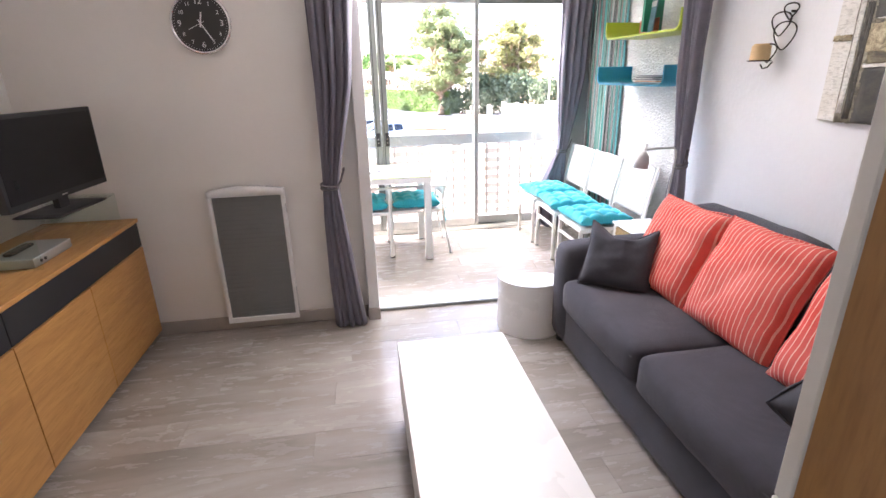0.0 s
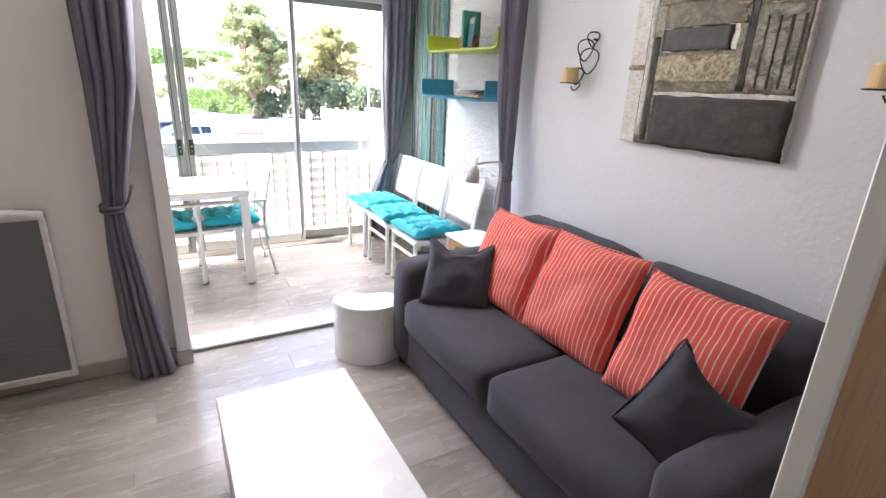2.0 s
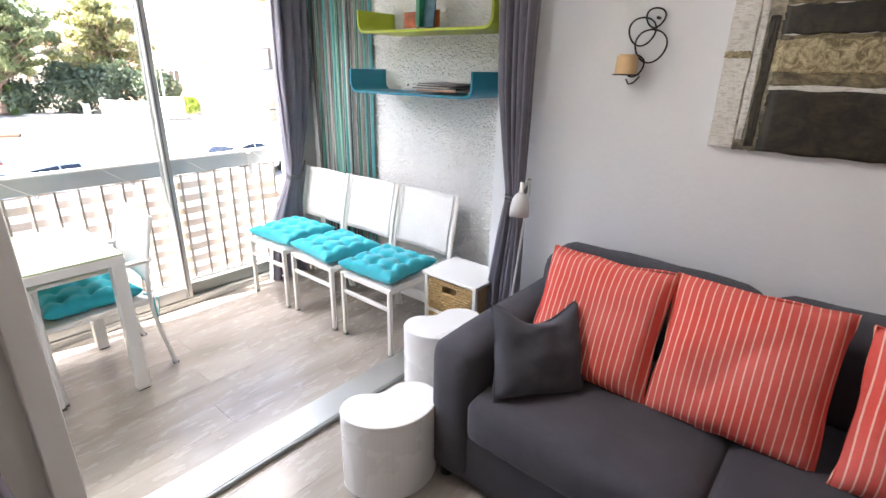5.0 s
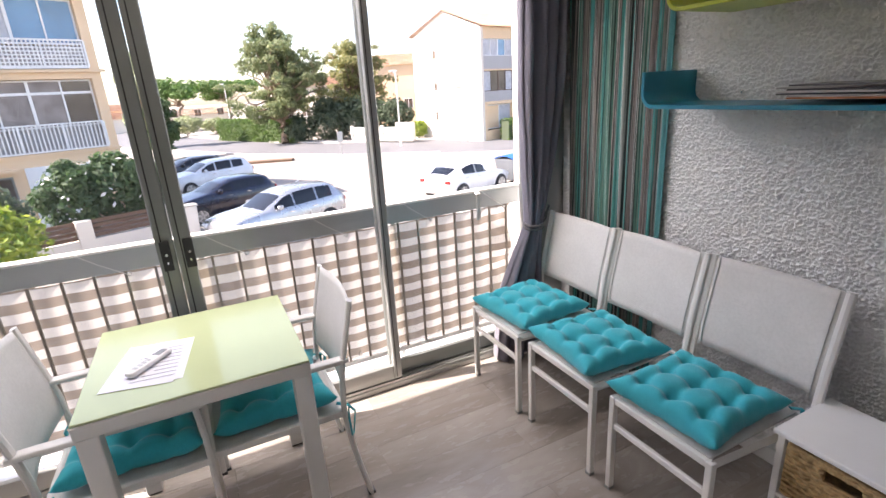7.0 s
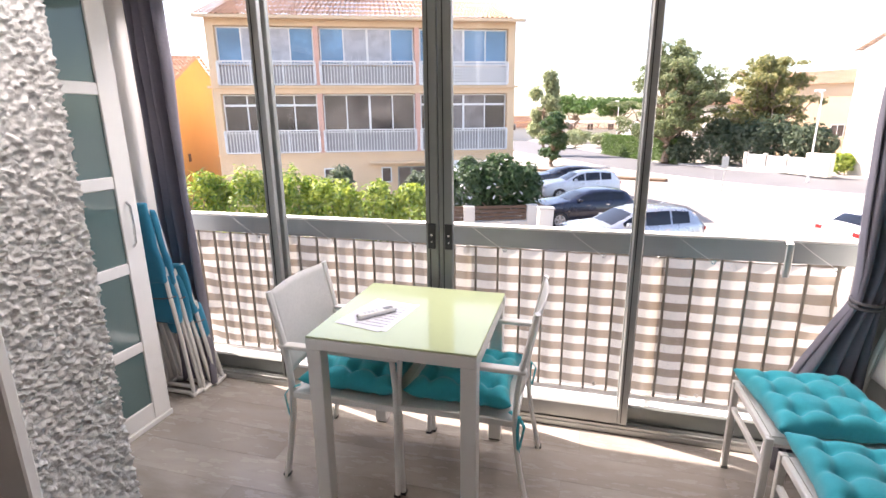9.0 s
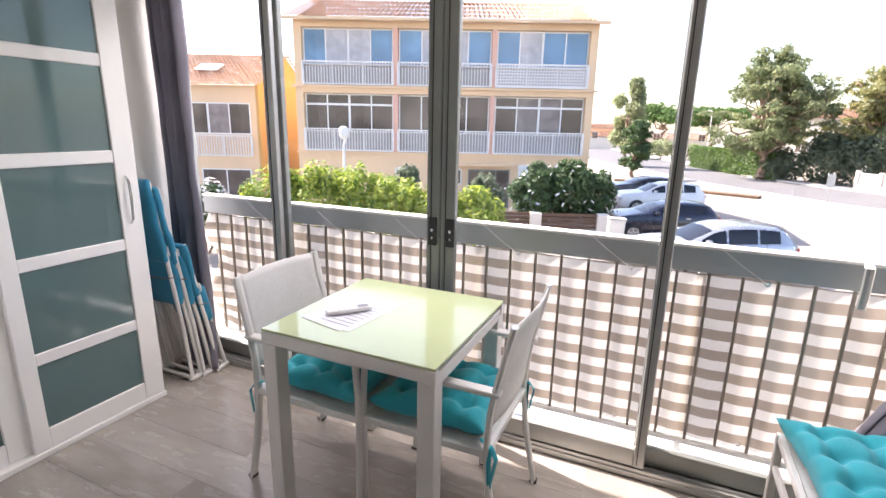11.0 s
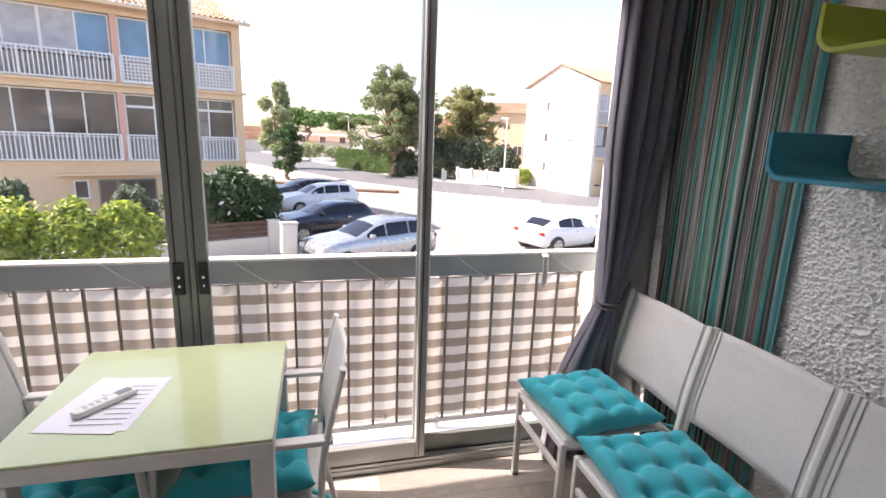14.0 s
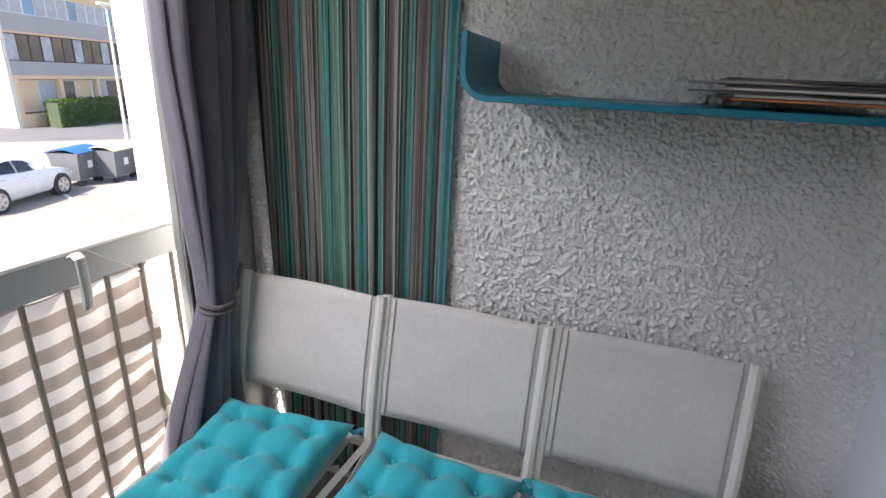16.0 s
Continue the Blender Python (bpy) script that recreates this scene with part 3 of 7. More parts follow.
base = ramp(nt, fr.outputs[0], list(zip(pos, seq)), "CONSTANT")
f = noisef(nt, coords(nt, (60, 60, 4)), 6, 4)
cord = noisef(nt, coords(nt, (1, 210, 0.6)), 1.0, 2)
base = mixc(nt, ramp(nt, cord, [(0.60, 0.0), (0.66, 0.55)]), base, (0.50, 0.50, 0.47))
base = mixc(nt, ramp(nt, cord, [(0.41, 0.85), (0.44, 0.0)]), base, (0.012, 0.015, 0.015))
base = mixc(nt, ramp(nt, f, [(0.4, 0.0), (0.75, 0.3)]), base, (0.03, 0.05, 0.05))
nt.links.new(base, bs.inputs["Base Color"]); bs.inputs["Roughness"].default_value = 0.75
bump(nt, bs, f, 0.3, 0.002)
M["striped"] = m
t = thing("striped_hanging", "teal, grey and brown striped fabric hanging flat against the plaster wall", "wall hanging")
def hang(u, v):
    y = 5.864 + u * 0.60 + (v - 0.5) * 0.05 * u
    z = 0.06 + v * 2.36
    return Vector((XV - 0.034 + 0.009 * math.sin(u * 2 * math.pi * 13) + 0.004 * math.sin(u * 40 + z) + 0.003 * noise.noise(Vector((u * 9, z * 2, 1))), y, z))
b = B(); sheet(b, 150, 40, hang)
thicken(part("cloth", b, M["striped"], t, smooth=True), 0.003)
b = B(); sheet(b, 6, 40, lambda u, v: Vector((XV - 0.028 + 0.004 * math.sin(u * 6), 5.836 + u * 0.028, 0.06 + v * 2.36)))
M["teal_edge"] = woven("teal_edging", (0.06, 0.24, 0.25), 900, 0.1)
thicken(part("border", b, M["teal_edge"], t, "plain teal border", smooth=True), 0.003)

# ---- living room ----
def radiator():
    t = thing("radiator", "white framed electric radiator with a grey mesh front", "radiator")
    x0, x1, z0, z1 = 0.262, 0.70, 0.075, 0.915
    b = B()
    box(b, x0, x0 + 0.022, 4.725, 4.765, z0, z1, 0.005, 2); box(b, x1 - 0.022, x1, 4.725, 4.765, z0, z1, 0.005, 2)
    box(b, x0 + 0.0, x1, 4.723, 4.766, z0 - 0.01, z0 + 0.022, 0.005, 2)
    part("frame", b, M["white"], t)
    b = B()
    pts = []
    def cap(u, v):
        x = x0 + u * (x1 - x0)
        return Vector((x, 4.722 + 0.0 * v, z1 - 0.03 + v * (0.034 + 0.022 * math.sin(math.pi * u))))
    sheet(b, 20, 2, cap)
    c = part("cap", b, M["white"], t, smooth=True); thicken(c, 0.045, 1.0)
    b = B(); box(b, x0 + 0.022, x1 - 0.022, 4.74, 4.76, z0 + 0.022, z1 - 0.028)
    part("grille", b, M["radiator"], t, "grey mesh grille")
    for i in range(26):
        z = z0 + 0.05 + i * 0.029
        b = B(); box(b, x0 + 0.024, x1 - 0.024, 4.737, 4.741, z, z + 0.004)
        part("rib", b, M["radiator"], t)
    b = B(); box(b, x0 + 0.05, x1 - 0.05, 4.76, YD0, 0.2, 0.8)
    part("bracket", b, M["white"], t)


def text(name, s, size, m, mat, parent, depth=0.0008):
    cu = bpy.data.curves.new(name, "FONT")
    cu.body, cu.size, cu.extrude, cu.align_x, cu.align_y = s, size, depth, "CENTER", "CENTER"
    cu.materials.append(mat)
    o = new(name, cu)
    o.matrix_basis = m
    o.parent = parent
    return o


def clock():
    t = thing("wall_clock", "round dark wall clock with a silver rim and white numerals", "clock", pose(0.383, YD0, 1.822))
    b = B(); cyl(b, (0, -0.002, 0), (0, -0.03, 0), 0.142, n=48)
    part("face", b, M["clockface"], t, "dark grey dial")
    b = B(); tube(b, [(0.146 * math.cos(a), -0.028, 0.146 * math.sin(a)) for a in np.linspace(0, 2 * math.pi, 48, endpoint=False)], 0.008, 8, True)
    part("rim", b, M["chrome"], t, "silver rim", True)
    for k in range(1, 13):
        a = math.pi / 2 - k * math.pi / 6
        r = 0.106
        text("numeral", str(k), 0.042 if k % 3 == 0 else 0.027, pose(r * math.cos(a), -0.0312, r * math.sin(a), 90), M["white"], t)
    for k in range(60):
        a = k * math.pi / 30
        b = B(); box(b, -0.0007, 0.0007, -0.032, -0.0305, 0.128, 0.134, m=pose(0, 0, 0, 0, math.degrees(a), 0))
        part("minute_mark", b, M["white"], t)
    for ang, ln, w in ((10, 0.055, 0.004), (149, 0.10, 0.003), (245, 0.07, 0.0012)):
        b = B(); box(b, -w, w, -0.036, -0.034, -0.02, ln, m=pose(0, 0, 0, 0, ang, 0))
        part("pointer", b, M["white"], t)


def cabinet():
    t = thing("sideboard", "oak veneer sideboard with a black drawer band under the top", "sideboard")
    x0, x1, y0, y1 = XL + 0.01, -0.143, 2.45, 4.735
    b = B(); box(b, x0, x1 - 0.021, y0, y1, 0.055, 0.765)
    part("body", b, M["oak"], t)
    b = B(); box(b, x0, x1 + 0.004, y0 - 0.01, y1 + 0.005, 0.766, 0.787, 0.002)
    part("top", b, M["oak"], t)
    ys = [2.45, 2.99, 3.555, 4.12, 4.735]
    for a, c in zip(ys[:-1], ys[1:]):
        b = B(); box(b, x1 - 0.02, x1, a + 0.002, c - 0.002, 0.06, 0.615, 0.0015)
        part("door", b, M["oak"], t)
    for a, c in ((2.45, 3.555), (3.555, 4.735)):
        b = B(); box(b, x1 - 0.02, x1 - 0.003, a + 0.002, c - 0.002, 0.622, 0.762, 0.0015)
        part("drawer_front", b, M["black"], t, "black drawer front")
    b = B(); box(b, x0 + 0.03, x1 - 0.06, y0 + 0.03, y1 - 0.03, 0.0, 0.056)
    part("plinth", b, M["black"], t)


def television():
    a, c = Vector((-0.285, 3.985, 0)), Vector((-0.215, 4.685, 0))
    d = (c - a); ang = math.degrees(math.atan2(d.y, d.x))
    g = thing("tv_riser", "clear glass riser shelf on the sideboard", "tv riser")
    b = B(); box(b, -0.56, -0.20, 3.93, 4.68, 0.945, 0.955, 0.001)
    part("glass_top", b, M["clearglass"], g)
    for y in (3.93, 4.67):
        b = B(); box(b, -0.56, -0.20, y, y + 0.009, 0.789, 0.944, 0.001)
        part("glass_side", b, M["clearglass"], g)
    t = thing("television", "black flat screen television on a glass riser", "television", Matrix.Translation((a + c) / 2 + Vector((-0.02, 0, 0.955))) @ pose(0, 0, 0, 0, 0, ang))
    w = d.length / 2
    # local: x along the width, -y faces the room
    b = B(); box(b, -w, w, -0.012, 0.03, 0.065, 0.465, 0.006, 2)
    box(b, -w * 0.6, w * 0.6, 0.03, 0.06, 0.12, 0.40, 0.01, 2)
    part("casing", b, M["black"], t)
    b = B(); box(b, -w + 0.018, w - 0.018, -0.0145, -0.011, 0.095, 0.447)
    part("screen", b, M["screen"], t, "dark glossy screen")
    b = B(); box(b, -0.035, 0.035, 0.0, 0.03, 0.01, 0.07)
    part("neck", b, M["black"], t)
    b = B(); soft(b, -0.19, 0.19, -0.09, 0.12, 0.0, 0.014, 0.007, 5)
    part("foot", b, M["black"], t, smooth=True)
    b = B(); box(b, -0.02, 0.02, -0.0135, -0.011, 0.075, 0.081)
    part("badge", b, M["chrome"], t)
    t = thing("set_top_box", "grey set top box with a remote on it", "set top box")
    b = B(); soft(b, -0.43, -0.24, 3.95, 4.25, 0.788, 0.835, 0.008, 4)
    part("casing", b, M["alu"], t)
    for y in (4.0, 4.03):
        b = B(); cyl(b, (-0.24, y, 0.81), (-0.236, y, 0.81), 0.007)
        part("knob", b, M["black"], t)
    t = thing("remote_control", "small black remote control lying on a grey box", "remote")
    b = B(); soft(b, -0.38, -0.34, 3.99, 4.15, 0.836, 0.852, 0.006, 4)
    part("casing", b, M["black"], t)


def coffee_table():
    t = thing("coffee_table", "long low white lacquered coffee table", "coffee table")
    x0, x1, y0, y1 = 1.278, 1.788, 2.60, 3.768
    b = B(); box(b, x0, x1, y0, y1, 0.322, 0.362, 0.004, 2)
    part("tabletop", b, M["white"], t)
    b = B(); box(b, x0 + 0.012, x1 - 0.012, y0 + 0.012, y1 - 0.012, 0.10, 0.321)
    part("body", b, M["white_paint"], t)
    for a, c in ((y0 + 0.014, (y0 + y1) / 2 - 0.002), ((y0 + y1) / 2 + 0.002, y1 - 0.014)):
        for s, xa in ((-1, x0 + 0.002), (1, x1 - 0.012)):
            b = B(); box(b, xa, xa + 0.010, a, c, 0.105, 0.305, 0.002)
            part("drawer_front", b, M["white"], t)
    for x in (x0 + 0.03, x1 - 0.09):
        for y in (y0 + 0.03, y1 - 0.09):
            b = B(); box(b, x, x + 0.06, y, y + 0.06, 0, 0.10, 0.002)
            part("leg", b, M["white_paint"], t)


def sofa():
    t = thing("sofa", "charcoal fabric three seat sofa with two seat cushions", "sofa")
    b = B(); soft(b, 2.270, 3.19, 2.43, 4.30, 0.025, 0.30, 0.03, 8, 0.004, 0.003, 1)
    part("base", b, M["sofa"], t, smooth=True)
    for i, (a, c) in enumerate(((4.115, 4.315), (2.395, 2.60))):
        b = B(); soft(b, 2.245, 3.17, a, c, 0.03, 0.632, 0.065, 10, 0.012, 0.004, i)
        part("armrest", b, M["sofa"], t, smooth=True)
    for i, (a, c) in enumerate(((3.338, 4.12), (2.595, 3.333))):
        b = B(); soft(b, 2.225, 2.98, a, c, 0.275, 0.462, 0.05, 12, 0.018, 0.005, i + 5)
        part("seat_cushion", b, M["sofa"], t, smooth=True)
        b = B(); tube(b, [(2.23, a + 0.03, 0.413), (2.225, (a + c) / 2, 0.420), (2.23, c - 0.03, 0.413)], 0.004, 6)
        part("piping", b, M["sofa"], t)
    b = B(); soft(b, 3.02, 3.20, 2.56, 4.20, 0.2, 0.70, 0.05, 8)
    part("back_frame", b, M["sofa"], t, smooth=True)
    for i, (a, c) in enumerate(((3.366, 4.235), (2.55, 3.360))):
        b = B(); soft(b, 2.93, 3.19, a, c, 0.44, 0.822, 0.085, 12, 0.02, 0.006, i + 9)
        part("back_cushion", b, M["sofa"], t, smooth=True)
    for x in (2.30, 3.10):
        for y in (2.5, 4.25):
            b = B(); cyl(b, (x, y, 0), (x, y, 0.03), 0.03)
            part("foot", b, M["black"], t)


def pillow(name, label, mat, size, thick, m, seed=0, group="", dip=0.0):
    """A stuffed cushion standing in its own x-z plane."""
    t = thing(name, label, "cushion", m, group)
    def side(s):
        def fn(u, v):
            a, c = u * 2 - 1, v * 2 - 1
            k = max(0, (1 - a ** 4) * (1 - c ** 4)) ** 0.55
            pin = 1 - 0.055 * (1 - a * a) * abs(c) ** 3 - 0.0
            pin2 = 1 - 0.055 * (1 - c * c) * abs(a) ** 3
            p = Vector((a * size / 2 * pin2, s * thick / 2 * k, c * size / 2 * pin))
            w = noise.noise_vector(Vector((a * 1.7 + seed, c * 1.7, s + seed))) * 0.014
            cr = 0.003 * math.sin(6 * (a * c) + seed) * k + 0.004 * noise.noise(Vector((a * 5, c * 5, seed)))
            p.z -= dip * (1 - a * a) ** 1.5 * max(0.0, c) ** 2
            return p + Vector((w.x * 0.5, (w.y + cr) * (0.3 + k), w.z * 0.5))
        return fn
    b = B(); sheet(b, 26, 26, side(-1)); sheet(b, 26, 26, side(1))
    bmesh.ops.remove_doubles(b, verts=b.verts, dist=0.0015)
    part("cover", b, mat, t, smooth=True)
    b = B()
    pts = []
    for k in range(48):
        q = k / 12
        i, f2 = int(q), q - int(q)
        a, c = [(-1 + 2 * f2, -1), (1, -1 + 2 * f2), (1 - 2 * f2, 1), (-1, 1 - 2 * f2)][i]
        pin = 1 - 0.055 * (1 - a * a) * abs(c) ** 3; pin2 = 1 - 0.055 * (1 - c * c) * abs(a) ** 3
        w = noise.noise_vector(Vector((a * 1.7 + seed, c * 1.7, seed))) * 0.011
        pts.append((a * size / 2 * pin2 + w.x, 0, c * size / 2 * pin + w.z - dip * (1 - a * a) ** 1.5 * max(0.0, c) ** 2))
    tube(b, pts, 0.004, 5, True)
    part("seam", b, mat, t)
    return t


def bean(b, cx, cy, z0, z1, pts_fn, n=56, bev=0.008):
    rings = []
    for z, s in ((z0, 0.99), (z0 + 0.004, 1.0), (z1 - bev, 1.0), (z1 - bev * 0.3, 0.992), (z1, 0.965)):
        ring = []
        for k in range(n):
            x, y = pts_fn(2 * math.pi * k / n)
            ring.append(b.verts.new((cx + x * s, cy + y * s, z)))
        rings.append(ring)
    for A, C in zip(rings[:-1], rings[1:]):
        for k in range(n):
            b.faces.new((A[k], A[(k + 1) % n], C[(k + 1) % n], C[k]))
    b.faces.new(rings[0][::-1]); b.faces.new(rings[-1])


def kidney_tables():
    for (cx, cy, h, la, lb, dent, lab) in ((2.135, 4.405, 0.35, 0.195, 0.135, 0.05, "low white kidney shaped side table beside the sofa arm"),
                                           (2.68, 4.585, 0.42, 0.20, 0.145, 0.05, "taller white kidney shaped side table behind the low one")):
        t = thing("side_table", lab, "side table", Matrix.Translation((cx, cy, 0)) @ pose(0, 0, 0, 0, 0, -26), "nesting side tables")
        def outline(a):
            x, y = la * math.cos(a), lb * math.sin(a)
            if y > 0:
                y -= dent * math.exp(-((x + 0.015) / 0.07) ** 2)
            return x, y + 0.02 * math.cos(a) ** 2
        b = B(); bean(b, 0, 0, 0.0, h - 0.016, outline, bev=0.001)
        part("body", b, M["white"], t)
        b = B(); bean(b, 0, 0, h - 0.016, h, lambda a: [k * 1.004 for k in outline(a)], bev=0.005)
        part("top", b, M["white"], t)


def drawers():
    t = thing("basket_drawer_unit", "small white wooden unit with woven seagrass basket drawers", "drawer unit")
    x0, x1, y0, y1 = 2.985, 3.28, 4.63, 4.995
    b = B(); box(b, x0 - 0.012, x1, y0 - 0.01, y1 + 0.01, 0.472, 0.49, 0.003)
    part("top", b, M["white_paint"], t)
    for x in (x0, x1 - 0.03):
        for y in (y0, y1 - 0.022):
            b = B(); box(b, x, x + 0.022, y, y + 0.022, 0, 0.472, 0.002)
            part("leg", b, M["white_paint"], t)
    for z in (0.245, 0.03):
        b = B(); box(b, x0 + 0.001, x1 - 0.002, y0 + 0.001, y1 - 0.001, z, z + 0.016, 0.002)
        part("shelf", b, M["white_paint"], t)
        zb = z + 0.018
        bk = None
        b = B(); box(b, x0 + 0.006, x1 - 0.03, y0 + 0.026, y1 - 0.026, zb, zb + 0.03, 0.004)
        for yy in (y0 + 0.026, y1 - 0.036):
            box(b, x0 + 0.006, x1 - 0.03, yy, yy + 0.01, zb + 0.03, zb + 0.19, 0.003)
        yc = (y0 + y1) / 2
        for a, c, za, zc in ((y0 + 0.036, yc - 0.05, 0.03, 0.19), (yc + 0.05, y1 - 0.036, 0.03, 0.19), (yc - 0.05, yc + 0.05, 0.03, 0.125), (yc - 0.05, yc + 0.05, 0.165, 0.19)):
            box(b, x0 + 0.008, x0 + 0.02, a, c, zb + za, zb + zc)
        bk = part("basket", b, M["wicker"], t, "woven seagrass basket with a cut-out grip")
        # woven strands over the front
        b = B()
        for r in range(11):
            zz = zb + 0.012 + r * 0.0165
            gap = 0.115 < zz - zb < 0.17
            for a, c in (((y0 + 0.03, yc - 0.05), (yc + 0.05, y1 - 0.03)) if gap else ((y0 + 0.03, y1 - 0.03),)):
                n = max(3, int((c - a) / 0.009))
                tube(b, [(x0 + 0.005 + 0.004 * math.sin(k * 1.57 + r * 3.14), a + (c - a) * k / n, zz) for k in range(n + 1)], 0.0075, 5)
        part("weave", b, M["wicker"], bk)
    b = B(); box(b, x0 + 0.03, x0 + 0.2, y0 + 0.004, y0 + 0.012, 0.05, 0.46)
    part("side_panel", b, M["wicker"], t)


def floor_lamp():
    t = thing("floor_lamp", "white and chrome reading lamp with a small tilted shade", "floor lamp")
    b = B(); cyl(b, (2.93, 4.42, 0), (2.93, 4.42, 0.018), 0.085, 0.095, 28)
    part("base", b, M["white"], t)
    b = B(); tube(b, [(2.93, 4.42, 0.018), (2.955, 4.38, 0.6), (2.972, 4.348, 1.06), (2.966, 4.345, 1.10), (2.945, 4.336, 1.118), (2.80, 4.272, 1.13), (2.70, 4.226, 1.132)], 0.0065, 10)
    part("pole", b, M["lampwhite"], t, smooth=True)
    b = B(); cyl(b, (2.712, 4.232, 1.165), (2.69, 4.222, 1.10), 0.008, 0.010)
    part("joint", b, M["white"], t)
    b = B()
    n = 24
    prof = [(0.0, 0.010), (0.010, 0.022), (0.03, 0.032), (0.06, 0.037), (0.095, 0.038)]
    A = Vector((2.692, 4.223, 1.128)); d = Vector((-0.12, -0.05, -1)).normalized()
    s1 = d.orthogonal().normalized(); s2 = d.cross(s1)
    rings = [[b.verts.new(A + d * h + (s1 * math.cos(2 * math.pi * k / n) + s2 * math.sin(2 * math.pi * k / n)) * r) for k in range(n)] for h, r in prof]
    for P, Q in zip(rings[:-1], rings[1:]):
        for k in range(n):
            b.faces.new((P[k], P[(k + 1) % n], Q[(k + 1) % n], Q[k]))
    b.faces.new(rings[0])
    sh = part("shade", b, M["lampwhite"], t, "grey white metal shade", True); thicken(sh, 0.002)


def uplighter():
    t = thing("standing_lamp", "tall black pole uplighter lamp with a white bowl in the corner", "floor lamp")
    b = B(); cyl(b, (3.08, 2.205, 0), (3.08, 2.205, 0.02), 0.10, 0.095, 28)
    part("base", b, M["black"], t)
    b = B(); cyl(b, (3.08, 2.205, 0.02), (3.08, 2.205, 1.78), 0.008)
    part("pole", b, M["alu_dark"], t, "dark grey metal pole")
    b = B(); box(b, 3.058, 3.072, 2.165, 2.185, 0.80, 0.87, 0.004)
    part("switch", b, M["black"], t)
    b = B(); cyl(b, (3.08, 2.205, 1.75), (3.08, 2.205, 1.86), 0.04, 0.125, 28, caps=False)
    thicken(part("bowl", b, M["white"], t, "white bowl shade", True), 0.003)
    b = B(); tube(b, [(3.075, 2.195, 1.15), (3.068, 2.178, 1.02), (3.065, 2.175, 0.87), (3.065, 2.175, 0.80), (3.068, 2.182, 0.70), (3.075, 2.197, 0.62), (3.085, 2.20, 0.3), (3.1, 2.19, 0.03)], 0.003, 6)
    part("cable", b, M["black"], t)
    t = thing("wooden_box", "low box of pale wood boards beside the sofa arm", "box")
    for i in range(6):
        b = B(); box(b, 2.74, 3.0, 2.04 + i * 0.056, 2.093 + i * 0.056, 0.02, 0.34, 0.003)
        part("board", b, M["lightwood"], t)
    t = thing("black_bag", "soft black bag lying on a pale wooden box", "bag")
    b = B(); soft(b, 2.76, 3.04, 1.98, 2.15, 0.34, 0.43, 0.035, 8, 0.012, 0.014, 3)
    part("body", b, M["sofa"], t, smooth=True)


def sconce(y0, zt):
    t = thing("candle_sconce", "wrought iron ring wall sconce with a cream candle", "sconce", pose(XS, y0, zt), "candle sconces")
    rings = [(0.022, -0.035, 0.036, 0.02), (-0.025, -0.085, 0.053, 0.02), (0.020, -0.14, 0.062, 0.03), (-0.03, -0.215, 0.042, 0.055)]
    for yy, zz, r, off in rings:
        b = B(); tube(b, [(-off - 0.012 * math.sin(a * 2), -yy + r * math.cos(a), zz + r * math.sin(a)) for a in np.linspace(0, 2 * math.pi, 36, endpoint=False)], 0.0035, 6, True)
        part("ring", b, M["iron"], t, smooth=True)
    b = B(); tube(b, [(-0.05, 0.0, -0.255), (-0.055, 0.02, -0.28), (-0.07, 0.035, -0.285), (-0.075, 0.045, -0.265)], 0.0035, 6)
    part("hook", b, M["iron"], t)
    b = B(); cyl(b, (0, -0.03, -0.035), (-0.022, -0.03, -0.035), 0.006)
    part("fixing", b, M["iron"], t)
    b = B(); cyl(b, (-0.085, 0.045, -0.252), (-0.085, 0.045, -0.247), 0.05, 0.056, 28)
    part("dish", b, M["iron"], t)
    b = B(); bmesh.ops.create_cone(b, cap_ends=True, segments=28, radius1=0.044, radius2=0.041, depth=0.075, matrix=Matrix.Translation((-0.085, 0.045, -0.209)))
    bmesh.ops.bevel(b, geom=[e for e in b.edges if all(v.co.z > -0.18 for v in e.verts)], offset=0.008, segments=3, affect="EDGES")
    part("candle", b, M["wax"], t, "cream candle")


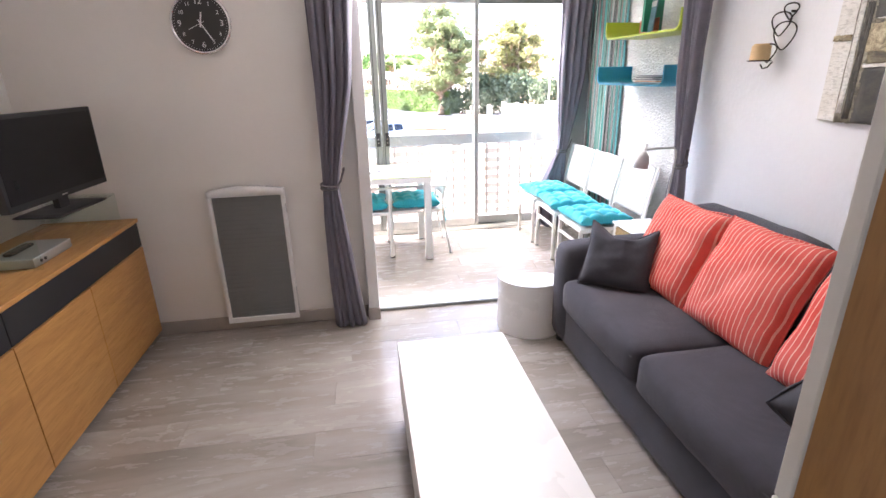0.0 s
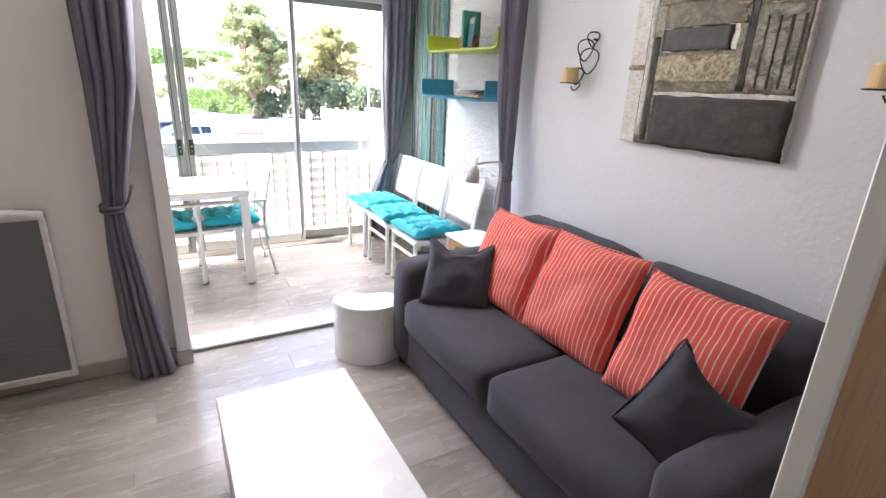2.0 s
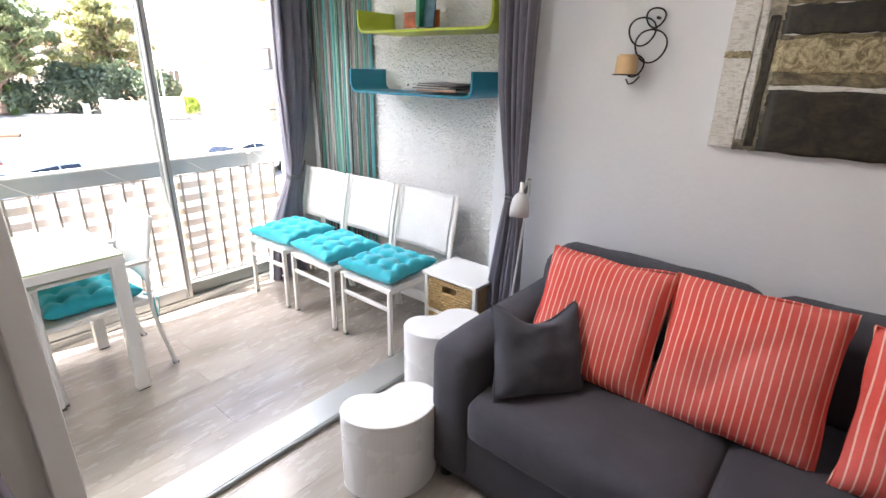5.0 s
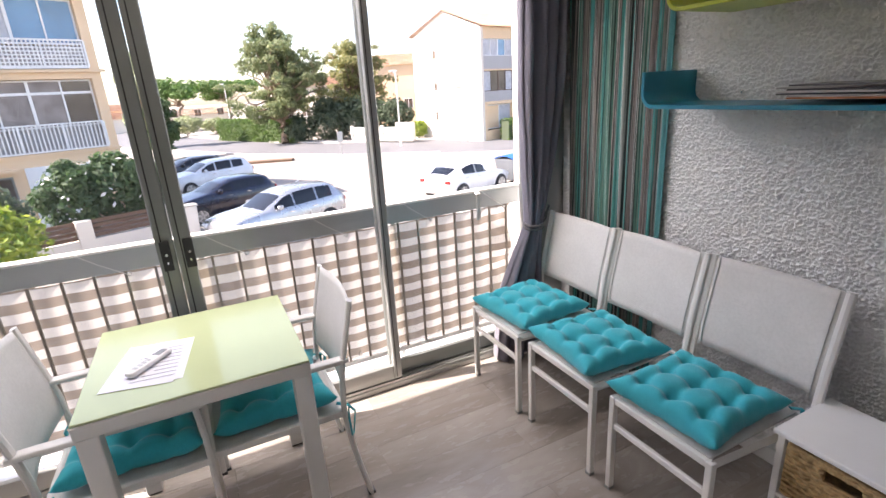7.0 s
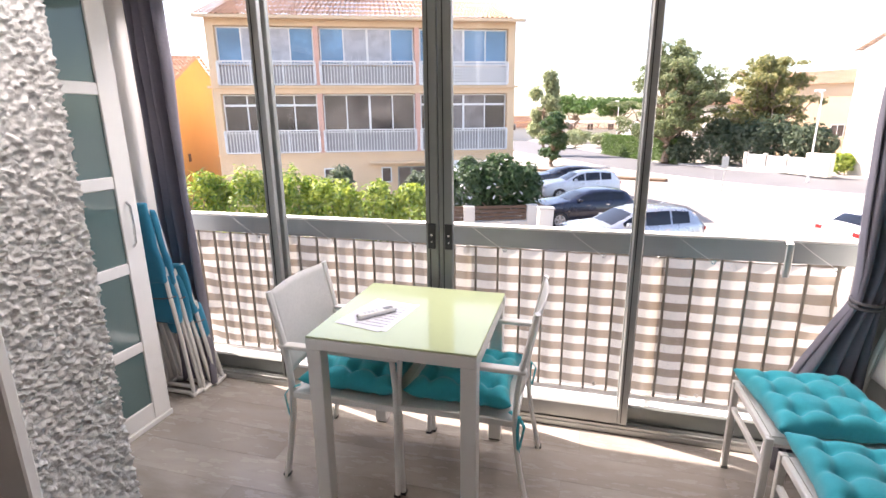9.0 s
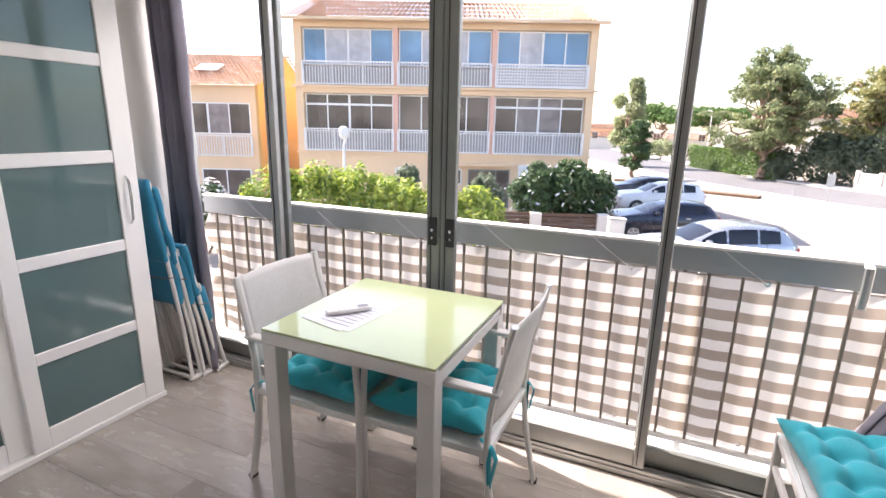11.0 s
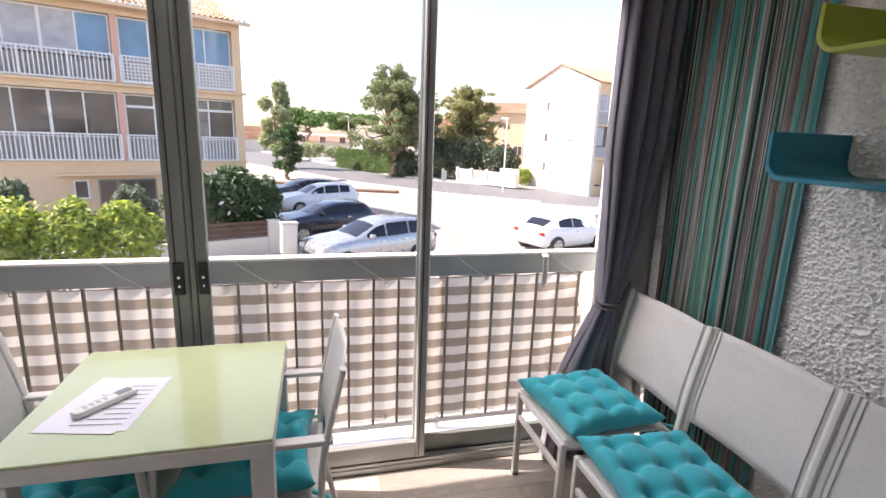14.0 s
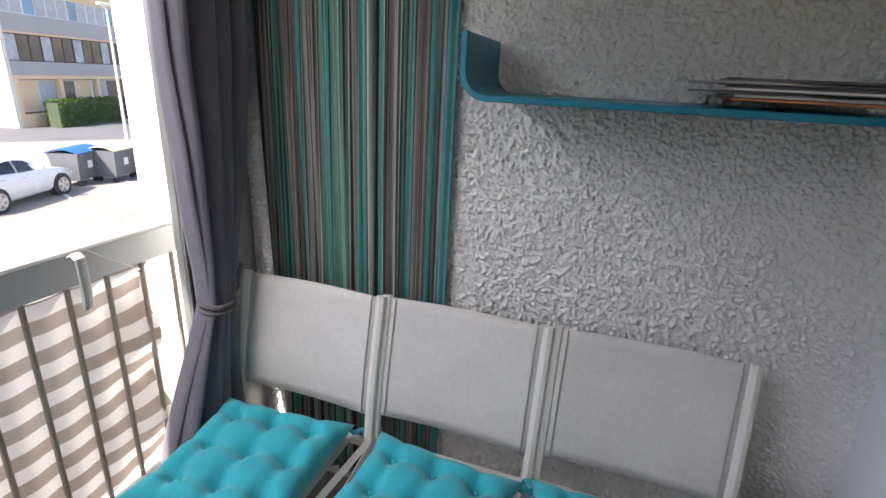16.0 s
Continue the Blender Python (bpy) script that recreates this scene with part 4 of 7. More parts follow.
def painting():
    t = thing("painting", "abstract canvas painting in grey, brown, gold and white", "painting")
    y0, y1, z0, z1 = 2.938, 3.70, 1.317, 2.085
    b = B(); box(b, 3.195, XS - 0.001, y0, y1, z0, z1, 0.003)
    part("canvas", b, M["art_white"], t)
    def patch(mat, a, c, e, f, lift=1):
        # fractions from the far edge, and from the lower edge
        b = B()
        ya, yb = y1 - a * (y1 - y0), y1 - c * (y1 - y0)
        za, zb = z0 + e * (z1 - z0), z0 + f * (z1 - z0)
        def fn(u, v):
            e1 = 0.006 * noise.noise(Vector((u * 9, v * 9, a * 7)))
            return Vector((3.195 - 0.001 * lift - 0.0006 * noise.noise(Vector((u * 14, v * 14, 3))), ya + (yb - ya) * u + e1 * (1 if 0 < u < 1 else 1), za + (zb - za) * v + e1))
        sheet(b, 16, 16, fn)
        thicken(part("paint_patch", b, M[mat], t, smooth=True), 0.0012)
    patch("art_grey", 0.11, 0.22, 0.0, 0.98, 1)
    patch("art_dark", 0.21, 1.0, 0.0, 0.29, 1)
    patch("art_brown", 0.22, 0.78, 0.30, 0.52, 1)
    patch("art_gold", 0.20, 0.74, 0.36, 0.50, 2)
    patch("art_dark", 0.21, 0.63, 0.52, 0.64, 2)
    patch("art_brown", 0.21, 0.70, 0.64, 0.77, 2)
    patch("art_brown", 0.14, 0.80, 0.76, 0.98, 1)
    patch("art_gold", 0.62, 0.99, 0.72, 0.97, 2)
    patch("art_grey", 0.66, 0.985, 0.31, 0.72, 2)
    patch("art_white", 0.21, 0.97, 0.285, 0.305, 3)
    patch("art_dark", 0.16, 0.20, 0.02, 0.6, 3)
    patch("art_white", 0.12, 0.15, 0.05, 0.9, 3)
    patch("art_dark", 0.70, 0.74, 0.32, 0.95, 3)
    patch("art_white", 0.42, 0.60, 0.80, 0.93, 3)
    patch("art_gold", 0.0, 0.11, 0.42, 0.45, 2)
    for k in range(4):
        patch("art_dark", 0.79 + k * 0.055, 0.80 + k * 0.055, 0.34, 0.66, 3)
    for k in range(7):
        b = B()
        yy = y1 - 0.135 * (y1 - y0); zz = z0 + (0.48 + 0.045 * k) * (z1 - z0)
        tube(b, [(3.1915, yy - 0.012 * math.sin(j * 1.6), zz + j * 0.008) for j in range(5)], 0.002, 5)
        part("squiggle", b, M["art_white"], t)


M["clockface"] = plain("dark_dial", (0.035, 0.033, 0.03), 0.4, var=0.1, scale=4, fine=100, bstr=0.0)
M["lampwhite"] = plain("pale_grey_metal", (0.55, 0.55, 0.55), 0.35, var=0.04, scale=8, fine=100, bstr=0.0)
def art(name, a, c, sc):
    m, nt, bs = nodes_of(name)
    v = coords(nt)
    n1 = noisef(nt, v, sc, 8, 0.7, 1.5)
    n2 = noisef(nt, coords(nt, (1, 1, 4)), sc * 3, 5, 0.7)
    base = mixc(nt, ramp(nt, n1, [(0.38, 0.0), (0.62, 1.0)]), a, c)
    base = mixc(nt, ramp(nt, n2, [(0.5, 0.0), (0.62, 0.5)]), base, [x * 0.4 for x in a])
    nt.links.new(base, bs.inputs["Base Color"]); bs.inputs["Roughness"].default_value = 0.5
    bump(nt, bs, n1, 0.5, 0.004)
    M[name] = m
art("art_white", (0.62, 0.60, 0.54), (0.75, 0.74, 0.70), 12)
art("art_grey", (0.10, 0.09, 0.065), (0.38, 0.35, 0.26), 14)
art("art_dark", (0.010, 0.009, 0.006), (0.045, 0.037, 0.022), 8)
art("art_brown", (0.07, 0.055, 0.03), (0.26, 0.215, 0.12), 11)
art("art_gold", (0.14, 0.105, 0.045), (0.56, 0.48, 0.29), 26)

t = thing("wall_socket", "white double wall socket with a plug near the sofa arm", "socket")
b = B(); box(b, XS - 0.012, XS - 0.001, 2.29, 2.36, 0.36, 0.44, 0.003); part("plate", b, M["white"], t)
b = B(); cyl(b, (XS - 0.012, 2.325, 0.40), (XS - 0.045, 2.325, 0.40), 0.018); part("plug", b, M["white"], t)
radiator(); clock(); cabinet(); television(); coffee_table(); sofa()
kidney_tables(); drawers(); floor_lamp(); uplighter(); painting()
sconce(3.998, 1.823); sconce(2.632, 1.832)
G = "striped cushions on the sofa"
# leaning against the back: x-z plane turned to face the room
for i, (yc, xb, sz, rz) in enumerate(((3.86, 2.70, 0.485, 91), (3.368, 2.72, 0.505, 92), (2.84, 2.70, 0.485, 91))):
    pillow("striped_cushion", "coral red cushion with fine white stripes on the sofa", M["red"], sz, 0.15,
           Matrix.Translation((xb, yc, 0.69)) @ pose(0, 0, 0, 0, 0, rz - 180) @ pose(0, 0, 0, -24, 0, 0), i * 3 + 1, G)
pillow("grey_cushion", "small dark grey cushion leaning at the far arm of the sofa", M["pillow_grey"], 0.35, 0.14,
       Matrix.Translation((2.475, 3.975, 0.618)) @ pose(0, 0, 0, 0, 0, -38) @ pose(0, 0, 0, -26, 3, 0), 11, "small grey cushions", 0.075)
pillow("grey_cushion", "small dark grey cushion lying askew against a sofa arm", M["pillow_grey"], 0.335, 0.15,
       Matrix.Translation((2.53, 2.67, 0.605)) @ pose(0, 0, 0, 0, 0, -58) @ pose(0, 0, 0, -38, 36, 0), 17, "small grey cushions", 0.05)

# ---- veranda ----
def tuft_cushion(parent_name, label, m, group, ties=True):
    t = thing(parent_name, label, "seat cushion", m, group)
    w = 0.218
    tufts = [(-0.55 + 0.55 * i, -0.55 + 0.55 * j) for i in range(3) for j in range(3)]
    def side(s):
        def fn(u, v):
            a, c = u * 2 - 1, v * 2 - 1
            k = max(0, (1 - abs(a) ** 5) * (1 - abs(c) ** 5)) ** 0.5
            h = 0.062 * k
            for ta, tc in tufts:
                r2 = (a - ta) ** 2 + (c - tc) ** 2
                h -= (0.030 if s > 0 else 0.006) * math.exp(-r2 / 0.018)
            for q in (-0.55, 0, 0.55):
                h -= 0.013 * math.exp(-((a - q + 0.03 * math.sin(5 * c)) / 0.085) ** 2) * k + 0.013 * math.exp(-((c - q + 0.03 * math.sin(4 * a + 1)) / 0.085) ** 2) * k
            e = 1 - 0.145 * (1 - a * a) * abs(c) ** 4
            e2 = 1 - 0.145 * (1 - c * c) * abs(a) ** 4
            sc = 0.012 * math.sin(8 * a + 3 * c) * (1 - k) * 0.3
            return Vector((a * w * e2, c * w * e, 0.042 + (h * (1 if s > 0 else -0.7)) + sc + 0.02 * (abs(a * c)) ** 6))
        return fn
    b = B(); sheet(b, 48, 48, side(1)); sheet(b, 48, 48, side(-1))
    bmesh.ops.remove_doubles(b, verts=b.verts, dist=0.001)
    part("cover", b, M["teal"], t, smooth=True)
    for ta, tc in tufts:
        b = B(); bmesh.ops.create_uvsphere(b, u_segments=8, v_segments=5, radius=0.007, matrix=Matrix.Translation((ta * w, tc * w, 0.060)) @ Matrix.Diagonal((1, 1, 0.5, 1)))
        part("button", b, M["teal"], t, smooth=True)
    if ties:
        for sy in (-1, 1):
            b = B()
            tube(b, [(w * 0.95, sy * w * 0.97, 0.03), (w + 0.03, sy * (w + 0.012), 0.02), (w + 0.025, sy * (w + 0.018), -0.03), (w + 0.03, sy * (w + 0.015), -0.13)], 0.010, 6, rz=0.003)
            tube(b, [(w + 0.03, sy * (w + 0.012), 0.02), (w + 0.05, sy * (w + 0.02), -0.01), (w + 0.035, sy * (w + 0.022), -0.10)], 0.010, 6, rz=0.003)
            part("tie", b, M["teal"], t)
    return t


def sling_chair(m, label):
    """Faces -x; its front legs stand at x = 0."""
    t = thing("garden_chair", label, "chair", m, "white sling chairs along the wall")
    W, F = 0.236, 0.200
    for s in (-1, 1):
        b = B(); box(b, -0.012, 0.014, s * F - 0.012, s * F + 0.012, 0.0, 0.425, 0.003)
        part("leg", b, M["chair"], t)
        b = B()
        pts = [(0.53, s * W, 0), (0.485, s * W, 0.2), (0.465, s * W, 0.42), (0.49, s * W, 0.60), (0.55, s * W, 0.865)]
        fine = []
        for k in range(25):
            z = 0.865 * k / 24
            fine.append((np.interp(z, [p[2] for p in pts], [p[0] for p in pts]), s * W, z))
        tube(b, fine, 0.011, 8, rz=0.016)
        part("back_leg", b, M["chair"], t, smooth=False)
        b = B(); tube(b, [(0.0, s * F, 0.410), (0.235, s * (F + W) / 2, 0.410), (0.47, s * W, 0.410)], 0.011, 4, rz=0.019)
        part("side_rail", b, M["chair"], t)
        b = B(); box(b, -0.013, 0.013, s * F - 0.013, s * F + 0.013, 0.0, 0.012)
        part("foot_cap", b, M["alu_dark"], t)
    for x, z, h, w in ((0.001, 0.30, 0.012, F), (0.001, 0.41, 0.014, F), (0.46, 0.41, 0.014, W)):
        b = B(); box(b, x - 0.009, x + 0.009, -w + 0.012, w - 0.012, z - h, z + h, 0.003)
        part("crossbar", b, M["chair"], t)
    b = B(); box(b, 0.012, 0.455, -F + 0.013, F - 0.013, 0.418, 0.424)
    part("seat", b, M["sling"], t, "white mesh seat")
    def back(u, v):
        z = 0.50 + v * 0.36
        x = np.interp(z, [0.42, 0.60, 0.865], [0.465, 0.49, 0.55])
        y = -W + 0.008 + u * (2 * W - 0.016)
        return Vector((x + 0.012 * math.sin(math.pi * u), y, z + 0.002 * math.sin(math.pi * u) * v))
    b = B(); sheet(b, 14, 12, back)
    bk = part("backrest", b, M["sling"], t, "white mesh backrest", True); thicken(bk, 0.006)
    for s in (-1, 1):
        b = B(); tube(b, [back(0.5 + s * 0.455, k / 8) + Vector((-0.006, 0, 0)) for k in range(9)], 0.0016, 5)
        part("seam", b, M["alu"], t)
    return t


c1 = sling_chair(pose(2.722, 6.228, 0), "white tube garden chair with a mesh back against the wall")
for xc, yc in ((2.738, 5.742), (2.752, 5.248)):
    copy_thing(c1, pose(xc, yc, 0))
q1 = tuft_cushion("tufted_seat_cushion", "turquoise tufted cotton cushion on a white garden chair", pose(2.93, 6.222, 0.424, 0, 0, 5), "tufted turquoise cushions")
copy_thing(q1, pose(2.935, 5.742, 0.424, 0, 0, -5)); copy_thing(q1, pose(2.95, 5.262, 0.424, 0, 0, 3))


def armchair(m):
    """Faces -x; front legs at x = 0, back top at x = 0.52."""
    t = thing("garden_armchair", "off-white metal armchair with a mesh back at the table", "chair", m, "armchairs at the table")
    W = 0.225
    for s in (-1, 1):
        b = B()
        pts = [(0.005, 0), (0.0, 0.2), (0.0, 0.5), (0.01, 0.625)]
        tube(b, [(x, s * W, z) for x, z in pts], 0.012, 8, rz=0.013)
        part("front_leg", b, M["chair"], t)
        b = B()
        zz = [0, 0.1, 0.2, 0.3, 0.42, 0.55, 0.63, 0.855]; xx = [0.525, 0.505, 0.485, 0.47, 0.460, 0.468, 0.48, 0.53]
        tube(b, [(float(np.interp(z, zz, xx)), s * W, z) for z in np.linspace(0, 0.855, 26)], 0.011, 8, rz=0.019)
        part("back_leg", b, M["chair"], t)
        b = B(); soft(b, -0.025, 0.50, s * W - 0.022, s * W + 0.022, 0.618, 0.638, 0.009, 6)
        part("armrest", b, M["chair"], t)
        b = B(); box(b, 0.0, 0.465, s * W - 0.010, s * W + 0.010, 0.395, 0.422, 0.003)
        part("side_rail", b, M["chair"], t)
        for x in (0.005, 0.525):
            b = B(); box(b, x - 0.014, x + 0.014, s * W - 0.014, s * W + 0.014, 0, 0.01)
            part("foot_cap", b, M["black"], t)
    for x in (0.002, 0.46):
        b = B(); box(b, x - 0.009, x + 0.009, -W + 0.01, W - 0.01, 0.396, 0.421, 0.003)
        part("crossbar", b, M["chair"], t)
    b = B(); box(b, 0.011, 0.452, -W + 0.012, W - 0.012, 0.412, 0.418)
    part("seat", b, M["sling"], t)
    def back(u, v):
        z = 0.50 + v * 0.352
        x = np.interp(z, [0.42, 0.55, 0.63, 0.855], [0.462, 0.468, 0.48, 0.53])
        return Vector((x + 0.02 * math.sin(math.pi * u), -W + 0.008 + u * (2 * W - 0.016), z + 0.006 * math.sin(math.pi * u) * v))
    b = B(); sheet(b, 14, 12, back)
    thicken(part("backrest", b, M["sling"], t, "pale mesh backrest", True), 0.006)
    return t


a1 = armchair(pose(1.385, 6.135, 0))
copy_thing(a1, pose(1.378, 6.115, 0, 0, 0, 180))
q2 = tuft_cushion("tufted_seat_cushion", "turquoise tufted cushion with ties on an off-white armchair", pose(1.615, 6.135, 0.418), "tufted turquoise cushions")
copy_thing(q2, pose(1.155, 6.115, 0.418, 0, 0, 180))


def dining_table():
    t = thing("dining_table", "small square off-white table with a lime green glass top", "table")
    x0, x1, y0, y1 = 1.074, 1.729, 5.765, 6.416
    for x in (x0 + 0.002, x1 - 0.06):
        for y in (y0 + 0.002, y1 - 0.06):
            b = B(); box(b, x, x + 0.058, y, y + 0.058, 0.006, 0.69, 0.003)
            part("leg", b, M["chair"], t)
            b = B(); box(b, x + 0.004, x + 0.054, y + 0.004, y + 0.054, 0, 0.007)
            part("foot_cap", b, M["black"], t)
    for ya in (y0, y1 - 0.03):
        b = B(); box(b, x0, x1, ya, ya + 0.03, 0.69, 0.733, 0.003)
        part("apron", b, M["chair"], t)
    for xa in (x0, x1 - 0.03):
        b = B(); box(b, xa + 0.004, xa + 0.026, y0 + 0.031, y1 - 0.031, 0.672, 0.715, 0.003)
        part("side_rail", b, M["chair"], t)
    b = B(); box(b, x0 + 0.03, x1 - 0.028, y0 + 0.031, y1 - 0.031, 0.70, 0.716)
    part("extension_leaf", b, M["table_green"], t)
    b = B(); box(b, x0 + 0.001, x1 - 0.001, y0 + 0.003, y1 - 0.003, 0.7335, 0.742, 0.002)
    part("tabletop", b, M["table_green"], t, "lime green glass top")
    s = thing("paper_sheet", "printed sheet of paper lying on the green table", "paper", pose(1.271, 6.036, 0.7425, 0, 0, 82.5))
    for k, (dx, dy, r) in enumerate(((0, 0, 0), (-0.006, 0.012, -5))):
        b = B(); sheet(b, 8, 8, lambda u, v: Vector((-0.148 + u * 0.297, -0.105 + v * 0.21, 0.0006 + 0.001 * k + 0.002 * math.sin(u * 3) * v)) )
        o = part("sheet", b, M["paper"], s); o.matrix_basis = pose(dx, dy, 0, 0, 0, r); thicken(o, 0.0004)
    for i in range(9):
        L = 0.13 - 0.03 * ((i * 7) % 3)
        b = B(); box(b, -0.12 + i * 0.026, -0.1178 + i * 0.026, -0.08, -0.08 + L, 0.0035, 0.0040)
        part("print_line", b, M["ink"], s)
    r = thing("remote_control", "white remote control lying on a printed sheet", "remote", pose(1.259, 6.02, 0.7465, 0, 0, 50))
    b = B(); soft(b, -0.085, 0.085, -0.019, 0.019, 0, 0.019, 0.008, 5)
    part("casing", b, M["white"], r, smooth=True)
    b = B(); box(b, 0.03, 0.07, -0.012, 0.012, 0.0185, 0.0198)
    part("display", b, M["radiator"], r)
    for i in range(4):
        b = B(); box(b, -0.06 + i * 0.018, -0.05 + i * 0.018, -0.009, 0.009, 0.0185, 0.0200)
        part("button", b, M["alu"], r)


def shelf(name, label, mat, y0, y1, z0, h0, h1):
    """A bent board: flat in the middle, both ends curve up."""
    t = thing(name, label, "shelf")
    R = 0.045
    path = [(y1, z0 + h1)]
    for k in range(9):
        a = math.pi / 2 * k / 8
        path.append((y1 - R + R * math.cos(a), z0 + R - R * math.sin(a)))
    for k in range(9):
        a = math.pi / 2 * k / 8
        path.append((y0 + R - R * math.sin(a), z0 + R - R * math.cos(a)))
    path.append((y0, z0 + h0))
    xa, xb = 3.115, XV - 0.008
    b = B()
    n = len(path)
    off = []
    for i, (y, z) in enumerate(path):
        ya, za = path[max(i - 1, 0)]; yb, zb = path[min(i + 1, n - 1)]
        d = Vector((0, yb - ya, zb - za)).normalized()
        nrm = Vector((0, d.z, -d.y)) * 0.014
        off.append((Vector((0, y, z)), Vector((0, y, z)) - nrm))
    rows = []
    for P, Q in off:
        rows.append([b.verts.new((xa, P.y, P.z)), b.verts.new((xb, P.y, P.z)), b.verts.new((xb, Q.y, Q.z)), b.verts.new((xa, Q.y, Q.z))])
    for A, C in zip(rows[:-1], rows[1:]):
        for k in range(4):
            b.faces.new((A[k], A[(k + 1) % 4], C[(k + 1) % 4], C[k]))
    b.faces.new(rows[0]); b.faces.new(rows[-1][::-1])
    bmesh.ops.recalc_face_normals(b, faces=b.faces)
    bmesh.ops.bevel(b, geom=[e for e in b.edges if e.calc_face_angle(0) > 0.9], offset=0.002, segments=1, affect="EDGES")
    part("board", b, mat, t)
    for y in (y0 + 0.2, y1 - 0.2):
        b = B(); cyl(b, (XV - 0.012, y, z0 + 0.03), (XV + 0.01, y, z0 + 0.03), 0.006)
        part("fixing", b, M["chrome"], t)


dining_table()
shelf("wall_shelf", "blue lacquered bent wood wall shelf on the rough plaster", M["blue"], 4.812, 5.728, 1.449, 0.122, 0.122)
shelf("wall_shelf", "lime green lacquered bent wood wall shelf above the blue one", M["green"], 4.705, 5.642, 1.778, 0.112, 0.112)
rng = random.Random(4)
cols = [(0.60, 0.22, 0.08), (0.55, 0.53, 0.5), (0.12, 0.12, 0.13), (0.62, 0.6, 0.58), (0.05, 0.05, 0.055), (0.45, 0.44, 0.42), (0.14, 0.14, 0.15)]
z = 1.464
for i in range(7):
    h = 0.006
    M["mag%d" % i] = plain("magazine_cover", cols[i], 0.35, var=0.15, scale=10, fine=100, bstr=0.02)
    t = thing("magazine", "thin glossy magazine in a pile on the blue shelf", "magazine", pose(3.27 + rng.uniform(-0.02, 0.01), 5.105 + rng.uniform(-0.04, 0.03), z, 0, 0, rng.uniform(-13, 13)), "magazine pile")
    b = B(); box(b, -0.105, 0.105, -0.145, 0.145, 0, h - 0.001, 0.001)
    part("cover", b, M["mag%d" % i], t)
    z += h
M["bookgreen"] = plain("green_cover", (0.02, 0.22, 0.13), 0.35, var=0.2, scale=12, fine=100, bstr=0.02)
M["bookblue"] = plain("blue_grey_cover", (0.10, 0.20, 0.26), 0.35, var=0.4, scale=16, fine=100, bstr=0.02)
M["bookorange"] = plain("orange_cover", (0.42, 0.10, 0.03), 0.4, var=0.5, scale=25, fine=100, bstr=0.02)
t = thing("book", "upright paperback with a green spine on the lime shelf", "book", pose(3.25, 5.235, 1.793, 0, 0, 4))
b = B(); box(b, -0.075, 0.075, -0.012, 0.012, 0, 0.24, 0.002); part("cover", b, M["bookgreen"], t)
t = thing("brochure", "brochure with a landscape cover standing on the lime shelf", "brochure", pose(3.21, 5.19, 1.793, 6, 0, 80))
b = B(); box(b, -0.055, 0.055, -0.004, 0.004, 0, 0.20, 0.001); part("cover", b, M["bookblue"], t)
b = B(); box(b, -0.05, 0.05, 0.004, 0.0055, 0.155, 0.19); part("title_bar", b, M["white"], t)
b = B(); box(b, -0.05, 0.05, -0.0055, -0.004, 0.155, 0.19); part("title_bar", b, M["white"], t)
t = thing("leaflet", "orange leaflet leaning on the lime shelf", "leaflet", pose(3.25, 5.27, 1.793, 0, 0, 86))
b = B(); box(b, -0.14, 0.14, -0.003, 0.003, 0, 0.085, 0.001); part("cover", b, M["bookorange"], t)


def wardrobe():
    t = thing("wardrobe", "white framed wardrobe with frosted glass panel doors", "wardrobe")
    b = B()
    box(b, -0.60, -0.075, YD1 + 0.005, 6.155, 0.0, 0.04); box(b, -0.60, -0.075, YD1 + 0.005, 6.155, 2.25, 2.32)
    box(b, -0.60, -0.075, 6.125, 6.157, 0.04, 2.25); box(b, -0.60, -0.58, YD1 + 0.005, 6.125, 0.04, 2.25)
    part("body", b, M["white_paint"], t)
    b = B(); box(b, -0.075, -0.018, YD1 + 0.005, 6.16, 0.0, 0.028, 0.003)
    part("bottom_track", b, M["white_paint"], t)
    for y0, y1, x in ((5.555, 6.155, -0.038), (4.93, 5.575, -0.066)):
        d = part("door", box(B(), x - 0.002, x + 0.001, y0 + 0.06, y1 - 0.06, 0.1, 2.24), M["frost"], t, "frosted grey green glass")
        for a, c in ((y0, y0 + 0.065), (y1 - 0.10, y1)):
            b = B(); box(b, x - 0.014, x + 0.012, a, c, 0.03, 2.245, 0.003)
            part("stile", b, M["white_paint"], d)
        for z0, z1 in ((0.03, 0.12), (0.41, 0.462), (0.815, 0.868), (1.225, 1.28), (1.638, 1.69), (2.02, 2.07), (2.18, 2.245)):
            b = B(); box(b, x - 0.012, x + 0.010, y0 + 0.065, y1 - 0.10, z0, z1, 0.003)
            part("rail", b, M["white_paint"], d)
        b = B(); tube(b, [(x + 0.012, y1 - 0.06, 0.94), (x + 0.03, y1 - 0.06, 0.96), (x + 0.036, y1 - 0.06, 1.05), (x + 0.03, y1 - 0.06, 1.14), (x + 0.012, y1 - 0.06, 1.16)], 0.006, 8)
        part("handle", b, M["chrome"], d, "curved chrome handle")


wardrobe()


